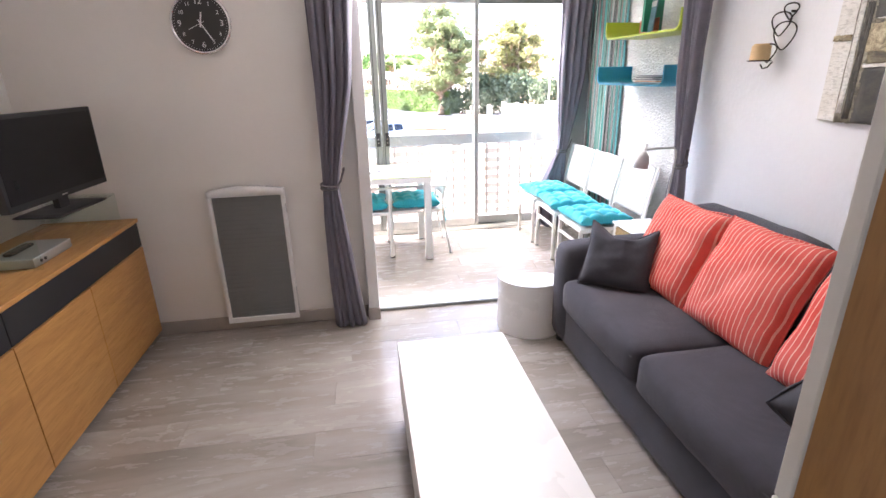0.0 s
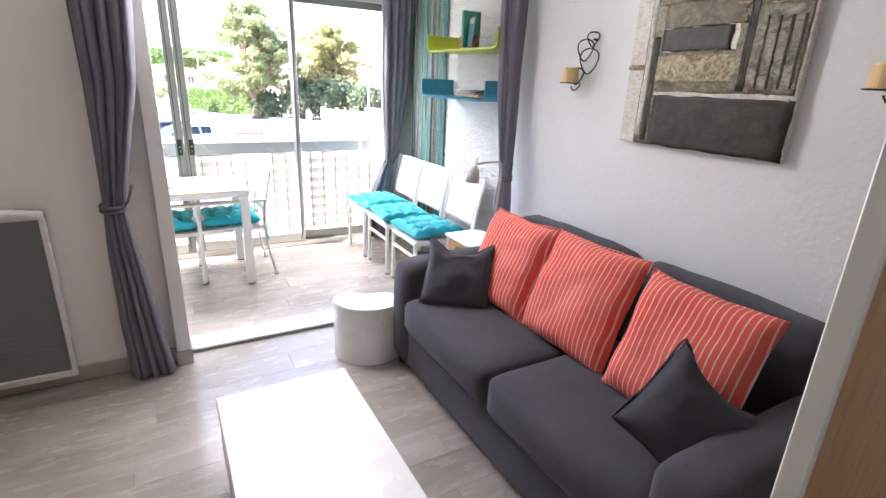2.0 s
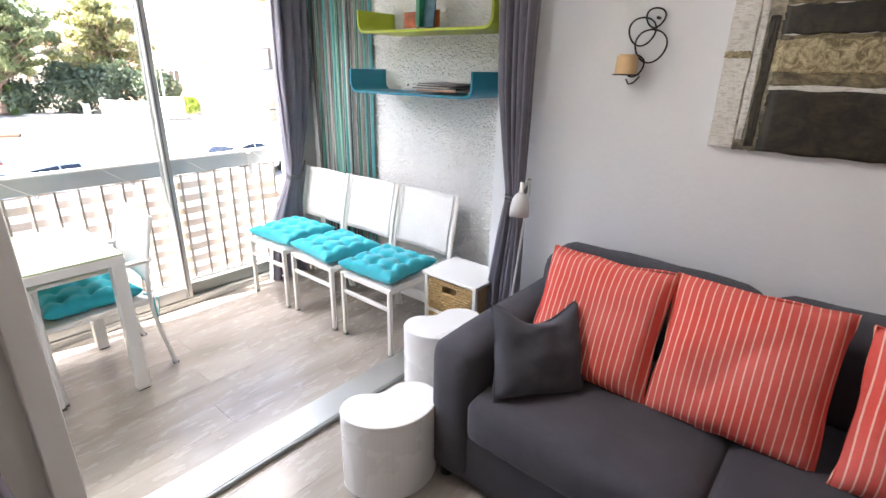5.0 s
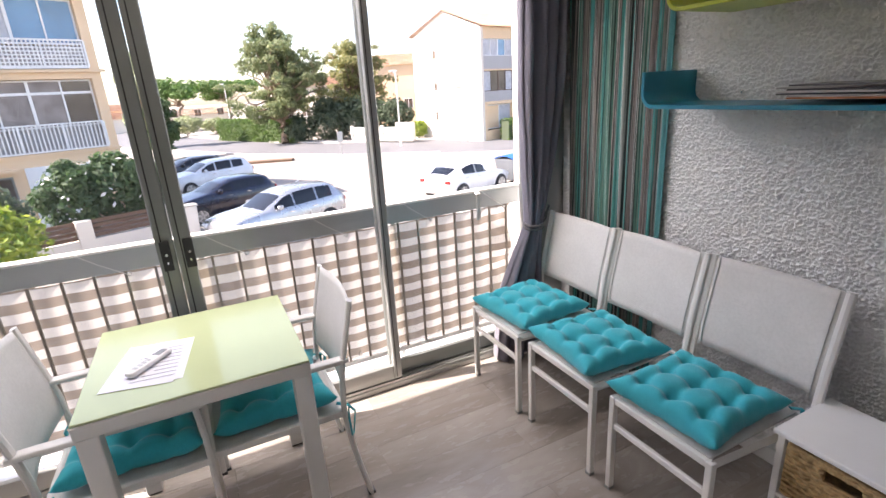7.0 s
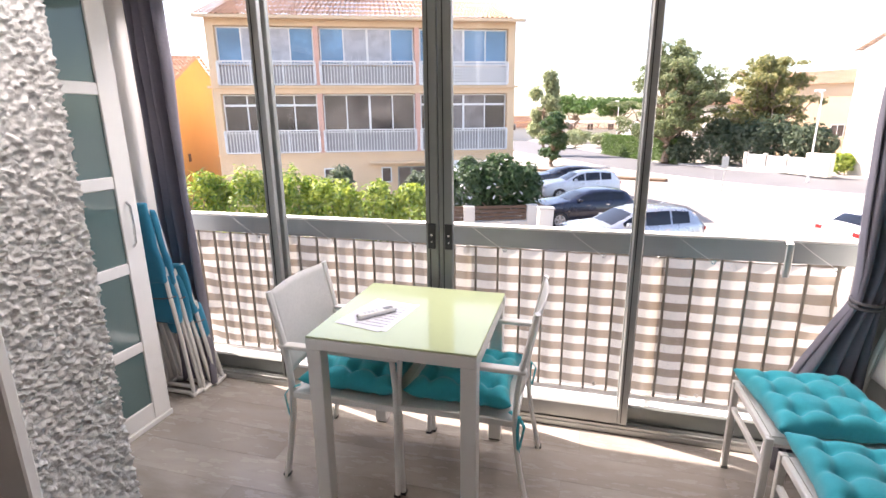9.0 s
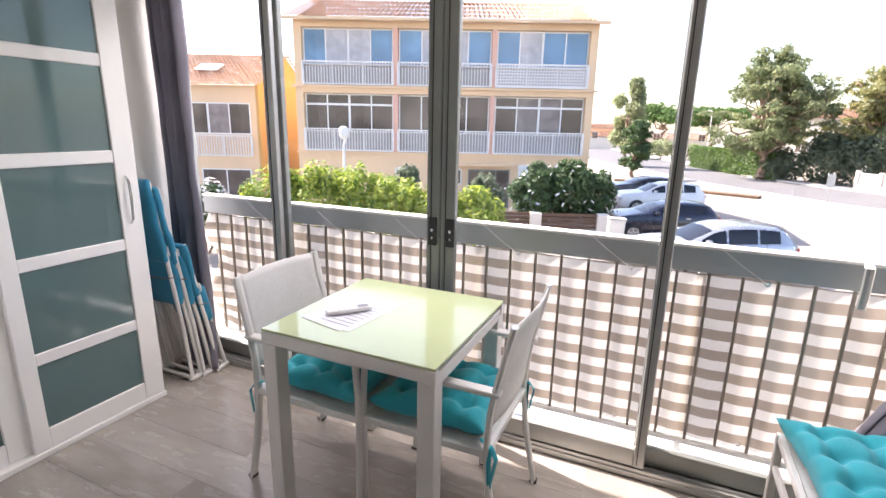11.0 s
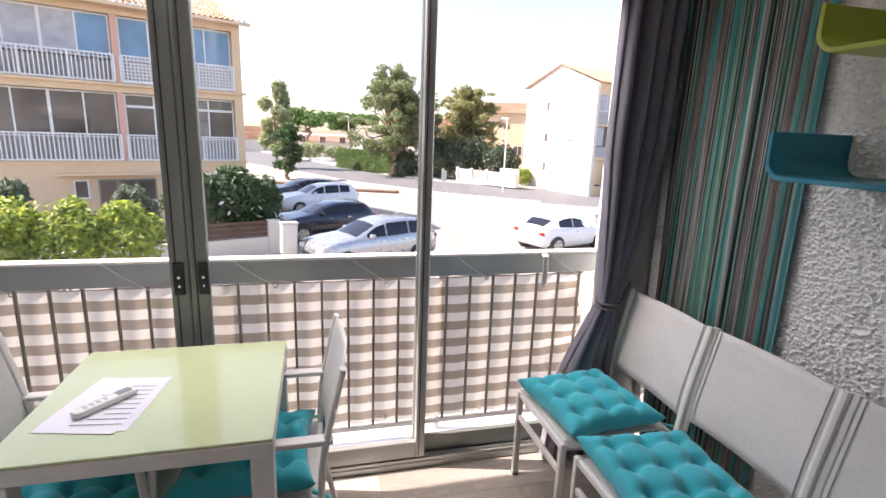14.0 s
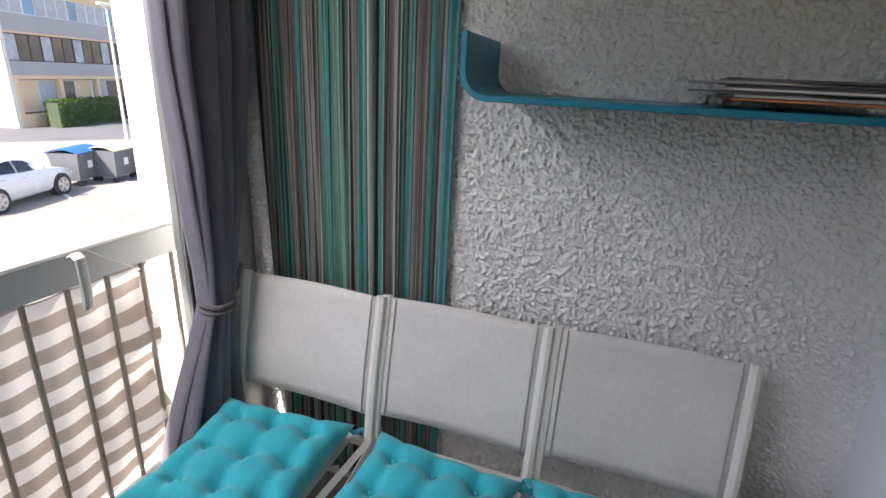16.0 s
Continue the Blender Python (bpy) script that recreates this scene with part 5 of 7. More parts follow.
def folded_chair(m, h):
    t = thing("folding_chair", "folded white tube chair with turquoise canvas leaning by the wardrobe", "folding chair", m, "folded chairs")
    for s in (-1, 1):
        for y0, y1, top in ((0.0, 0.0, h), (0.055, 0.02, h * 0.70)):
            b = B(); tube(b, [(s * 0.125, y0, 0.012), (s * 0.122, (y0 + y1) / 2 + 0.01, h * 0.3), (s * 0.118, y1, top)], 0.011, 8)
            part("tube", b, M["chair"], t)
        b = B(); soft(b, s * 0.125 - 0.018, s * 0.125 + 0.018, -0.02, 0.075, 0.0, 0.024, 0.01, 4)
        part("foot", b, M["chair"], t)
    for y in (0.0, 0.055):
        b = B(); tube(b, [(-0.125, y, 0.014), (0.125, y, 0.014)], 0.011, 8)
        part("foot_bar", b, M["chair"], t)
    b = B(); soft(b, -0.12, 0.13, -0.022, 0.014, h * 0.62, h * 1.01, 0.017, 10, 0.003, 0.012, h)
    part("back_canvas", b, M["teal_dark"], t, smooth=True)
    b = B(); soft(b, -0.115, 0.135, 0.006, 0.062, h * 0.40, h * 0.68, 0.027, 10, 0.006, 0.014, h + 3)
    part("seat_canvas", b, M["teal_dark"], t, smooth=True)
    b = B(); tube(b, [(0.14 * math.cos(a), 0.022 + 0.05 * math.sin(a), h * 0.55) for a in np.linspace(0, 6.28, 14, endpoint=False)], 0.004, 5, True)
    part("string", b, M["rope"], t)


folded_chair(pose(-0.155, 6.33, 0.0, 6, 0, 0), 1.13)
folded_chair(pose(-0.14, 6.395, 0.0, 8, 0, 0), 1.10)
folded_chair(pose(-0.12, 6.47, 0.0, 10, 0, 2), 0.80)

# ---- outdoors ----
M["ground"] = plain("pale_asphalt", (0.29, 0.26, 0.23), 0.92, var=0.14, scale=0.22, fine=9, bstr=0.3)
M["road"] = plain("grey_asphalt", (0.13, 0.13, 0.135), 0.9, var=0.15, scale=0.35, fine=12, bstr=0.35)
M["kerb"] = plain("kerb_concrete", (0.45, 0.43, 0.40), 0.85, var=0.12, scale=0.8, fine=20, bstr=0.2)
M["soil"] = plain("dry_soil", (0.17, 0.11, 0.07), 0.95, var=0.3, scale=1.5, fine=25, bstr=0.5)
M["marking"] = plain("worn_white_paint", (0.62, 0.61, 0.58), 0.8, var=0.2, scale=3, fine=25, bstr=0.1)
M["facade"] = plain("apricot_render", (0.80, 0.58, 0.37), 0.9, var=0.06, scale=0.5, fine=20, bstr=0.3)
M["facade_orange"] = plain("ochre_render", (0.62, 0.36, 0.12), 0.9, var=0.07, scale=0.5, fine=20, bstr=0.3)
M["facade_pink"] = plain("pink_render", (0.74, 0.44, 0.34), 0.9, var=0.06, scale=0.5, fine=20, bstr=0.3)
M["facade_white"] = plain("white_render", (0.72, 0.66, 0.58), 0.9, var=0.05, scale=0.4, fine=15, bstr=0.3)
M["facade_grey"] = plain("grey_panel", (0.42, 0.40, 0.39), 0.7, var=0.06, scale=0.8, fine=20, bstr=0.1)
M["tile"] = plain("clay_roof_tile", (0.50, 0.30, 0.19), 0.9, var=0.3, scale=2.2, fine=14, bstr=0.3)
M["pvc"] = plain("white_pvc", (0.80, 0.785, 0.76), 0.5, var=0.04, scale=2, fine=30, bstr=0.03)
# the reflected sky is put into the glass as a blue base colour
M["blueglass"] = plain("sky_painted_glass", (0.16, 0.30, 0.45), 0.08, var=0.35, scale=0.7, fine=5, bstr=0.0)
M["darkglass"] = plain("dark_window_glass", (0.12, 0.095, 0.08), 0.12, var=0.5, scale=0.9, fine=6, bstr=0.0)
M["netcurtain"] = plain("net_curtain", (0.50, 0.50, 0.52), 0.8, var=0.2, scale=3.0, fine=30, bstr=0.1)
# curtain with the shade behind the panes put into its colour
M["shadedlace"] = plain("shaded_lace_curtain", (0.26, 0.22, 0.20), 0.5, var=0.35, scale=2.5, fine=20, bstr=0.1)
M["brownslat"] = woodm("brown_slat", (0.16, 0.09, 0.055), (0.09, 0.05, 0.03), "X", 0.7, 8, 1.0)
M["carglass"] = plain("car_glass", (0.008, 0.009, 0.012), 0.12, var=0.1, scale=2, fine=20, bstr=0.0)
M["tyre"] = plain("tyre_rubber", (0.025, 0.025, 0.026), 0.8, var=0.15, scale=8, fine=60, bstr=0.2)
M["rim"] = plain("alloy_rim", (0.55, 0.55, 0.56), 0.3, 0.9, var=0.05, scale=8, fine=60, bstr=0.0)
M["lampred"] = plain("red_lens", (0.35, 0.02, 0.02), 0.2, var=0.05, scale=8, fine=60, bstr=0.0)
M["headlamp"] = plain("clear_lens", (0.65, 0.68, 0.70), 0.1, 0.3, var=0.05, scale=8, fine=60, bstr=0.0)
M["bark"] = plain("tree_bark", (0.26, 0.185, 0.13), 0.95, var=0.3, scale=3, fine=25, bstr=0.6)
M["leaf_cypress"] = leafm("cypress_foliage", (0.13, 0.19, 0.09), (0.32, 0.34, 0.17))
M["leaf_cypress2"] = leafm("golden_cypress_foliage", (0.15, 0.19, 0.08), (0.42, 0.38, 0.16))
M["leaf_pine"] = leafm("pine_foliage", (0.06, 0.14, 0.03), (0.12, 0.20, 0.05))
M["leaf_dark"] = leafm("dark_shrub_foliage", (0.07, 0.11, 0.065), (0.17, 0.21, 0.13))
M["leaf_hedge"] = leafm("hedge_foliage", (0.06, 0.13, 0.025), (0.14, 0.22, 0.05))
M["leaf_bright"] = leafm("bright_shrub_foliage", (0.09, 0.19, 0.02), (0.46, 0.52, 0.08), 0.45)
M["leaf_olive"] = leafm("oleander_foliage", (0.035, 0.08, 0.03), (0.09, 0.16, 0.06))
M["leaf_poplar"] = leafm("poplar_foliage", (0.22, 0.27, 0.13), (0.42, 0.45, 0.26))
M["petal"] = leafm("white_petals", (0.75, 0.72, 0.70), (0.80, 0.78, 0.76), 0.3)

b = B(); box(b, -1500, 1500, 6.7, 2500, GZ - 0.5, GZ)
struct("ground", b, M["ground"], "pale sunlit asphalt car park reaching into the distance", "ground")


def ribbon(b, left, right, z0, z1):
    """A slab between two lines of plan points."""
    def strip(z):
        return [[b.verts.new((x, y, z)) for x, y in line] for line in (left, right)]
    T, D = strip(z1), strip(z0)
    n = len(left)
    for i in range(n - 1):
        b.faces.new((T[0][i], T[0][i + 1], T[1][i + 1], T[1][i]))
        for k in (0, 1):
            b.faces.new((T[k][i], T[k][i + 1], D[k][i + 1], D[k][i]))
    for i in (0, n - 1):
        b.faces.new((T[0][i], T[1][i], D[1][i], D[0][i]))


FAR = [(-30, 170), (-6, 105), (2.0, 80), (6.2, 68), (9.2, 59), (13.8, 51.2), (19, 46.6), (25.1, 42.6), (40, 35.5), (75, 20), (140, -5)]
NEAR = [(-46, 165), (-18, 100), (-6.5, 75), (-1.0, 62.3), (5.0, 49.5), (11.5, 40.8), (17, 36.2), (23, 32.3), (38, 25.5), (72, 10.5), (138, -14)]
b = B(); ribbon(b, NEAR, FAR, GZ, GZ + 0.006)
struct("road", b, M["road"], "grey asphalt road curving past the car park", "road")
def off(line, d):
    out = []
    for i, p in enumerate(line):
        a, c = line[max(i - 1, 0)], line[min(i + 1, len(line) - 1)]
        t = Vector((c[0] - a[0], c[1] - a[1])).normalized()
        out.append((p[0] - t.y * d, p[1] + t.x * d))
    return out
b = B(); ribbon(b, FAR, off(FAR, 1.7), GZ, GZ + 0.13)
struct("pavement", b, M["kerb"], "raised pale concrete pavement along the far side of the road", "pavement")
b = B(); ribbon(b, off(NEAR[3:7], 0.05), off(NEAR[3:7], 0.28), GZ, GZ + 0.10)
struct("kerb", b, M["kerb"], "pale concrete kerb between car park and road", "kerb")
for pts in ([(-1.5, 47.8), (1.5, 46.9), (4.0, 46.0)], [(-1.0, 44.0), (3.0, 43.4), (7.8, 41.6)]):
    b = B(); ribbon(b, off(pts, -0.45), off(pts, 0.45), GZ, GZ + 0.16)
    struct("traffic_island", b, M["soil"], "narrow planted island with brown soil in the car park", "island")
for i in range(7):
    x0, y0 = 2.5 + i * 2.35, 36.5 - i * 1.1
    b = B(); ribbon(b, [(x0, y0), (x0 - 1.9, y0 - 4.4)], [(x0 + 0.10, y0), (x0 - 1.8, y0 - 4.4)], GZ, GZ + 0.012)
    struct("parking_line", b, M["marking"], "worn white parking line on the asphalt", "road marking")
for i in range(4):
    x0, y0 = 8.6 + i * 2.4, 17.2 + i * 0.2
    b = B(); ribbon(b, [(x0, y0), (x0 + 2.0, y0 + 4.8)], [(x0 + 0.10, y0), (x0 + 2.1, y0 + 4.8)], GZ, GZ + 0.012)
    struct("parking_line", b, M["marking"], "worn white parking line on the asphalt", "road marking")
b = B(); cyl(b, (9.4, 21.2, GZ), (9.4, 21.2, GZ + 0.012), 0.36, n=24)
tagged(obj("manhole_cover", b, M["alu_dark"]), "round dark iron manhole cover in the asphalt", "manhole cover")

# ---- foliage ----
def leaf_cloud(b, rng, blobs, n, size, flat=0.0, shell=0.55):
    """Many small leaves scattered through clumps: blobs are (centre, radii)."""
    vol = [max(1e-3, r[0] * r[1] * r[2]) ** 0.67 for _, r in blobs]
    tot = sum(vol)
    for (c, r), w in zip(blobs, vol):
        for _ in range(int(n * w / tot)):
            d = Vector((rng.gauss(0, 1), rng.gauss(0, 1), rng.gauss(0, 1))).normalized()
            k = shell + (1 - shell) * rng.random()
            k *= 1 + 0.25 * noise.noise(Vector(c) * 3 + d * 2.2)
            p = Vector((c[0] + d.x * r[0] * k, c[1] + d.y * r[1] * k, c[2] + d.z * r[2] * k))
            nrm = (d + Vector((rng.gauss(0, .6), rng.gauss(0, .6), rng.gauss(0, .6) + 0.4))).normalized()
            s1 = nrm.orthogonal().normalized(); s2 = nrm.cross(s1)
            a = rng.random() * 6.28
            u = s1 * math.cos(a) + s2 * math.sin(a); v2 = nrm.cross(u)
            s = size * rng.uniform(0.6, 1.4)
            b.faces.new([b.verts.new(q) for q in (p - u * s, p - v2 * s * 0.45 + nrm * s * 0.12, p + u * s, p + v2 * s * 0.45 + nrm * s * 0.12)])


def limb(b, rng, a, c, r0, r1, n=7, wig=0.06):
    a, c = Vector(a), Vector(c)
    L = (c - a).length
    pts = [a + (c - a) * (k / n) + (Vector((rng.gauss(0, 1), rng.gauss(0, 1), 0.3 * rng.gauss(0, 1))) * wig * L if 0 < k < n else Vector()) for k in range(n + 1)]
    tube(b, pts, [r0 + (r1 - r0) * k / n for k in range(n + 1)], 7)


def tree(name, label, base, top, spread, mat, seed, style, leaves=5000, size=0.22):
    rng = random.Random(seed)
    t = thing(name, label, "tree")
    x, y = base
    H = top - GZ
    b = B()
    blobs = []
    if style == "cypress":
        limb(b, rng, (x, y, GZ), (x + 0.3, y, GZ + H * 0.45), 0.45, 0.3)
        part("trunk", b, M["bark"], t)
        for k in range(60):
            a = rng.random() * 6.28
            f = k / 59
            h = GZ + H * (0.30 + 0.66 * f)
            rad = spread * (0.75 + 0.45 * math.sin(math.pi * f) - 0.45 * f) * rng.uniform(0.3, 1.05)
            c = (x + math.cos(a) * rad, y + math.sin(a) * rad, h + rng.gauss(0, 0.25))
            bb = B(); limb(bb, rng, (x + 0.2, y, GZ + H * rng.uniform(0.12, 0.42)), c, 0.13, 0.025)
            part("limb", bb, M["bark"], t)
            for j in range(5):
                q = 0.35 + 0.75 * j / 4
                blobs.append(((x + (c[0] - x) * q + rng.gauss(0, .5), y + (c[1] - y) * q + rng.gauss(0, .5), c[2] - (1 - q) * 0.5 + rng.gauss(0, .25)), (spread * rng.uniform(.10, .20), spread * rng.uniform(.10, .20), H * rng.uniform(.022, .05))))
    elif style == "umbrella":
        limb(b, rng, (x, y, GZ), (x, y, GZ + H * 0.55), 0.3, 0.2)
        part("trunk", b, M["bark"], t)
        for k in range(9):
            a = k * 0.7 + rng.random(); rad = spread * rng.uniform(0.2, 0.75)
            c = (x + math.cos(a) * rad, y + math.sin(a) * rad, GZ + H * rng.uniform(0.66, 0.86))
            bb = B(); limb(bb, rng, (x, y, GZ + H * 0.45), c, 0.12, 0.04)
            part("limb", bb, M["bark"], t)
            blobs.append((c, (spread * 0.42, spread * 0.42, H * 0.13)))
    else:
        limb(b, rng, (x, y, GZ), (x, y, GZ + H * 0.6), 0.18, 0.08)
        part("trunk", b, M["bark"], t)
        for k in range(16):
            f = k / 15
            rad = spread * (0.35 + 0.65 * math.sin(math.pi * (0.15 + 0.8 * f))) * 0.55
            a = rng.random() * 6.28
            c = (x + math.cos(a) * rad, y + math.sin(a) * rad, GZ + H * (0.22 + 0.72 * f))
            blobs.append((c, (spread * 0.42, spread * 0.42, H * 0.09)))
            bb = B(); limb(bb, rng, (x, y, GZ + H * max(0.1, 0.1 + 0.45 * f)), c, 0.06, 0.02)
            part("limb", bb, M["bark"], t)
    b = B(); leaf_cloud(b, rng, blobs, leaves, size, shell=0.4)
    tagged(part("crown", b, M[mat], t), "many small leaves in uneven clumps", kind="stuff")
    return t


def shrub(name, label, blobs, mat, n, size, seed, flowers=0, category="shrub"):
    rng = random.Random(seed)
    t = thing(name, label, category)
    b = B()
    for c, r in blobs:
        for k in range(6):
            limb(b, rng, (c[0] + rng.gauss(0, .1), c[1] + rng.gauss(0, .1), GZ), (c[0] + rng.gauss(0, r[0] * .5), c[1] + rng.gauss(0, r[1] * .5), c[2] + r[2] * rng.uniform(-.2, .6)), 0.03, 0.01, 5)
    part("stems", b, M["bark"], t)
    more = []
    for c, r in blobs:
        more.append((c, r))
        for k in range(7):
            d = Vector((rng.gauss(0, 1), rng.gauss(0, 1), abs(rng.gauss(0, 1)))).normalized()
            more.append(((c[0] + d.x * r[0] * .8, c[1] + d.y * r[1] * .8, c[2] + d.z * r[2] * .8), tuple(q * 0.38 for q in r)))
    b = B(); leaf_cloud(b, rng, more, n, size, shell=0.6)
    tagged(part("foliage", b, M[mat], t), "dense small leaves", kind="stuff")
    if flowers:
        b = B(); leaf_cloud(b, rng, [(c, tuple(q * 1.12 for q in r)) for c, r in blobs], flowers, size * 0.9, shell=0.97)
        tagged(part("blossom", b, M["petal"], t), "white blossom", kind="stuff")


tree("cypress_tree", "tall dark green cypress with bare lower limbs beyond the road", (9.9, 57.0), 7.9, 5.0, "leaf_cypress", 3, "cypress", 34000, 0.15)
tree("cypress_tree", "yellow green cypress with a ragged top beyond the road", (18.0, 58.4), 6.9, 4.2, "leaf_cypress2", 8, "cypress", 26000, 0.15)
tree("umbrella_pine", "bright green umbrella pine in the distance", (0.6, 102.0), 6.4, 6.4, "leaf_pine", 4, "umbrella", 3500, 0.32)
tree("umbrella_pine", "bright green umbrella pine in the distance", (8.6, 104.0), 5.8, 6.0, "leaf_pine", 5, "umbrella", 3500, 0.32)
tree("poplar_tree", "slender pale green tree beside the corner house", (-2.6, 66.5), 7.0, 2.3, "leaf_poplar", 6, "poplar", 7000, 0.2)
tree("street_tree", "small dark leaved tree at the corner house", (-0.6, 52.0), 2.2, 1.6, "leaf_olive", 16, "poplar", 2200, 0.2)
tree("grey_green_tree", "dark green tree behind the white apartment house", (52, 66), 6.5, 4.5, "leaf_cypress", 26, "cypress", 5000, 0.3)
shrub("shrub_mass", "dark evergreen shrubs under the cypress trees", [((14.2, 55.5, -0.9), (2.4, 1.6, 2.2)), ((17.2, 54.6, -0.6), (2.4, 1.6, 2.4)), ((20.2, 53.0, -0.9), (2.0, 1.6, 2.1)), ((11.6, 56.8, -1.4), (1.7, 1.4, 1.4))], "leaf_dark", 12000, 0.19, 7)
shrub("pampas_shrub", "pale grey shrubs beside the distant road", [((1.0, 84, -1.2), (2.4, 1.6, 1.2)), ((5.0, 86, -1.5), (2.2, 1.4, 1.0)), ((-1.5, 82, -1.6), (1.4, 1.4, 0.9))], "leaf_poplar", 2500, 0.25, 9)
shrub("small_shrub", "yellow green shrub at the foot of the white house", [((20.3, 47.0, -1.75), (0.8, 0.7, 0.75))], "leaf_bright", 1500, 0.13, 31)
shrub("oleander_bush", "dense green oleander bush behind a low garden wall", [((-2.1, 22.7, -1.0), (0.95, 0.8, 1.05)), ((-1.05, 23.1, -0.9), (1.0, 0.8, 1.1)), ((-0.1, 23.6, -1.05), (0.75, 0.7, 0.95))], "leaf_olive", 9000, 0.10, 12, 90)
shrub("bright_hedge", "sunlit yellow green garden shrubs in front of the houses",
      [((-8.6, 16.2, -1.0), (1.0, .8, 1.1)), ((-7.3, 16.6, -0.85), (.95, .8, 1.1)), ((-6.1, 17.1, -0.9), (.9, .8, 1.2)), ((-5.0, 17.3, -1.05), (.9, .8, 1.05)), ((-3.9, 17.6, -1.2), (.95, .8, 1.0)), ((-2.7, 17.9, -1.3), (.9, .7, .95))], "leaf_bright", 15000, 0.085, 13)
shrub("dark_shrub", "blue green shrub standing between brighter garden shrubs", [((-5.4, 18.6, -0.75), (.6, .5, .9)), ((-2.9, 19.4, -0.85), (.6, .5, .85))], "leaf_dark", 2500, 0.09, 14)
shrub("flowering_shrub", "pale flowering shrub under a ground floor window", [((-10.9, 15.6, -1.2), (.8, .7, .7))], "leaf_olive", 1800, 0.09, 15, 500)


def long_hedge(p, q, h, w, mat, seed, n, label):
    rng = random.Random(seed)
    t = thing("hedge", label, "hedge")
    p, q = Vector((*p, GZ)), Vector((*q, GZ))
    d = (q - p).normalized(); s = Vector((-d.y, d.x, 0)); L = (q - p).length
    b = B()
    for _ in range(n):
        u, v, k = rng.random(), rng.random(), rng.random()
        side = rng.choice((0, 0, 1, 2, 2))
        if side == 1:
            c = p + d * (u * L) + s * ((v - .5) * w) + Vector((0, 0, h))
            nrm = Vector((0, 0, 1))
        else:
            sg = -1 if side == 0 else 1
            c = p + d * (u * L) + s * (sg * w / 2) + Vector((0, 0, v * h)); nrm = s * sg
        c += Vector((rng.gauss(0, .06), rng.gauss(0, .06), rng.gauss(0, .06))) + nrm * 0.1 * noise.noise(c * 1.5)
        nn = (nrm + Vector((rng.gauss(0, .6), rng.gauss(0, .6), rng.gauss(0, .6)))).normalized()
        u1 = nn.orthogonal().normalized(); v1 = nn.cross(u1); sz = rng.uniform(.07, .15)
        b.faces.new([b.verts.new(x) for x in (c - u1 * sz, c - v1 * sz * .6, c + u1 * sz, c + v1 * sz * .6)])
    tagged(part("foliage", b, M[mat], t), "clipped dense leaves", kind="stuff")
    b = B(); box(b, 0, L, -w * .42, w * .42, 0, h * .95, m=Matrix.Translation(p) @ pose(0, 0, 0, 0, 0, math.degrees(math.atan2(d.y, d.x))))
    part("inner_twigs", b, M["leaf_dark"], t)


long_hedge((5.0, 70.5), (11.2, 56.2), 2.3, 1.3, "leaf_hedge", 17, 9000, "long clipped green hedge along the road")
long_hedge((24.6, 39.3), (33.0, 41.7), 1.6, 0.9, "leaf_hedge", 18, 3500, "clipped green hedge in front of the white house")

# ---- houses ----
def frame_at(o, u):
    """A house frame: x along the front, y out of the front, z up."""
    o = Vector((*o, 0)); u = Vector((*u, 0)).normalized()
    n = Vector((-u.y, u.x, 0))
    return Matrix((( u.x, n.x, 0, o.x), (u.y, n.y, 0, o.y), (0, 0, 1, 0), (0, 0, 0, 1)))


def hpart(name, b, mat, parent, label=""):
    return part(name, b, M[mat], parent, label)


def tiled_roof(parent, x0, x1, y0, z0, y1, z1, name="roof"):
    """Rows of half-round tiles between an eave (y0, z0) and a ridge (y1, z1)."""
    b = B()
    cols, rows = int((x1 - x0) / 0.22), max(4, int(math.hypot(y1 - y0, z1 - z0) / 0.36))
    for r in range(rows):
        f0, f1 = r / rows, (r + 1) / rows
        line0, line1 = [], []
        for k in range(cols * 4 + 1):
            x = x0 + (x1 - x0) * k / (cols * 4)
            h = 0.055 * max(-0.6, math.sin(2 * math.pi * k / 4))
            line0.append(b.verts.new((x, y0 + (y1 - y0) * f0, z0 + (z1 - z0) * f0 + h + 0.04)))
            line1.append(b.verts.new((x, y0 + (y1 - y0) * f1, z0 + (z1 - z0) * f1 + h)))
        for k in range(cols * 4):
            b.faces.new((line0[k], line0[k + 1], line1[k + 1], line1[k]))
    o = hpart(name, b, "tile", parent, "clay tile roof")
    tagged(o, kind="stuff")
    return o


def house_window(parent, x0, x1, z0, z1, y, panes, glass, fan=0.0, m="pvc"):
    """A glazed bay: outer frame, mullions, one pane each."""
    b = B(); fw = 0.06
    box(b, x0, x1, y - 0.03, y + 0.03, z0, z0 + fw); box(b, x0, x1, y - 0.03, y + 0.03, z1 - fw, z1)
    box(b, x0, x0 + fw, y - 0.03, y + 0.03, z0 + fw, z1 - fw); box(b, x1 - fw, x1, y - 0.03, y + 0.03, z0 + fw, z1 - fw)
    for k in range(1, panes):
        x = x0 + (x1 - x0) * k / panes
        w = 0.05 if k % 2 == 0 else 0.03
        box(b, x - w, x + w, y - 0.028, y + 0.028, z0 + fw, z1 - fw)
    if fan:
        box(b, x0 + fw, x1 - fw, y - 0.027, y + 0.027, z1 - fan - 0.05, z1 - fan + 0.05)
    w = hpart("window", b, m, parent)
    for k in range(panes):
        a, c = x0 + (x1 - x0) * k / panes, x0 + (x1 - x0) * (k + 1) / panes
        b = B(); box(b, a + 0.02, c - 0.02, y - 0.012, y - 0.004, z0 + 0.03, z1 - 0.03)
        hpart("pane", b, glass[k % len(glass)], w)
    return w


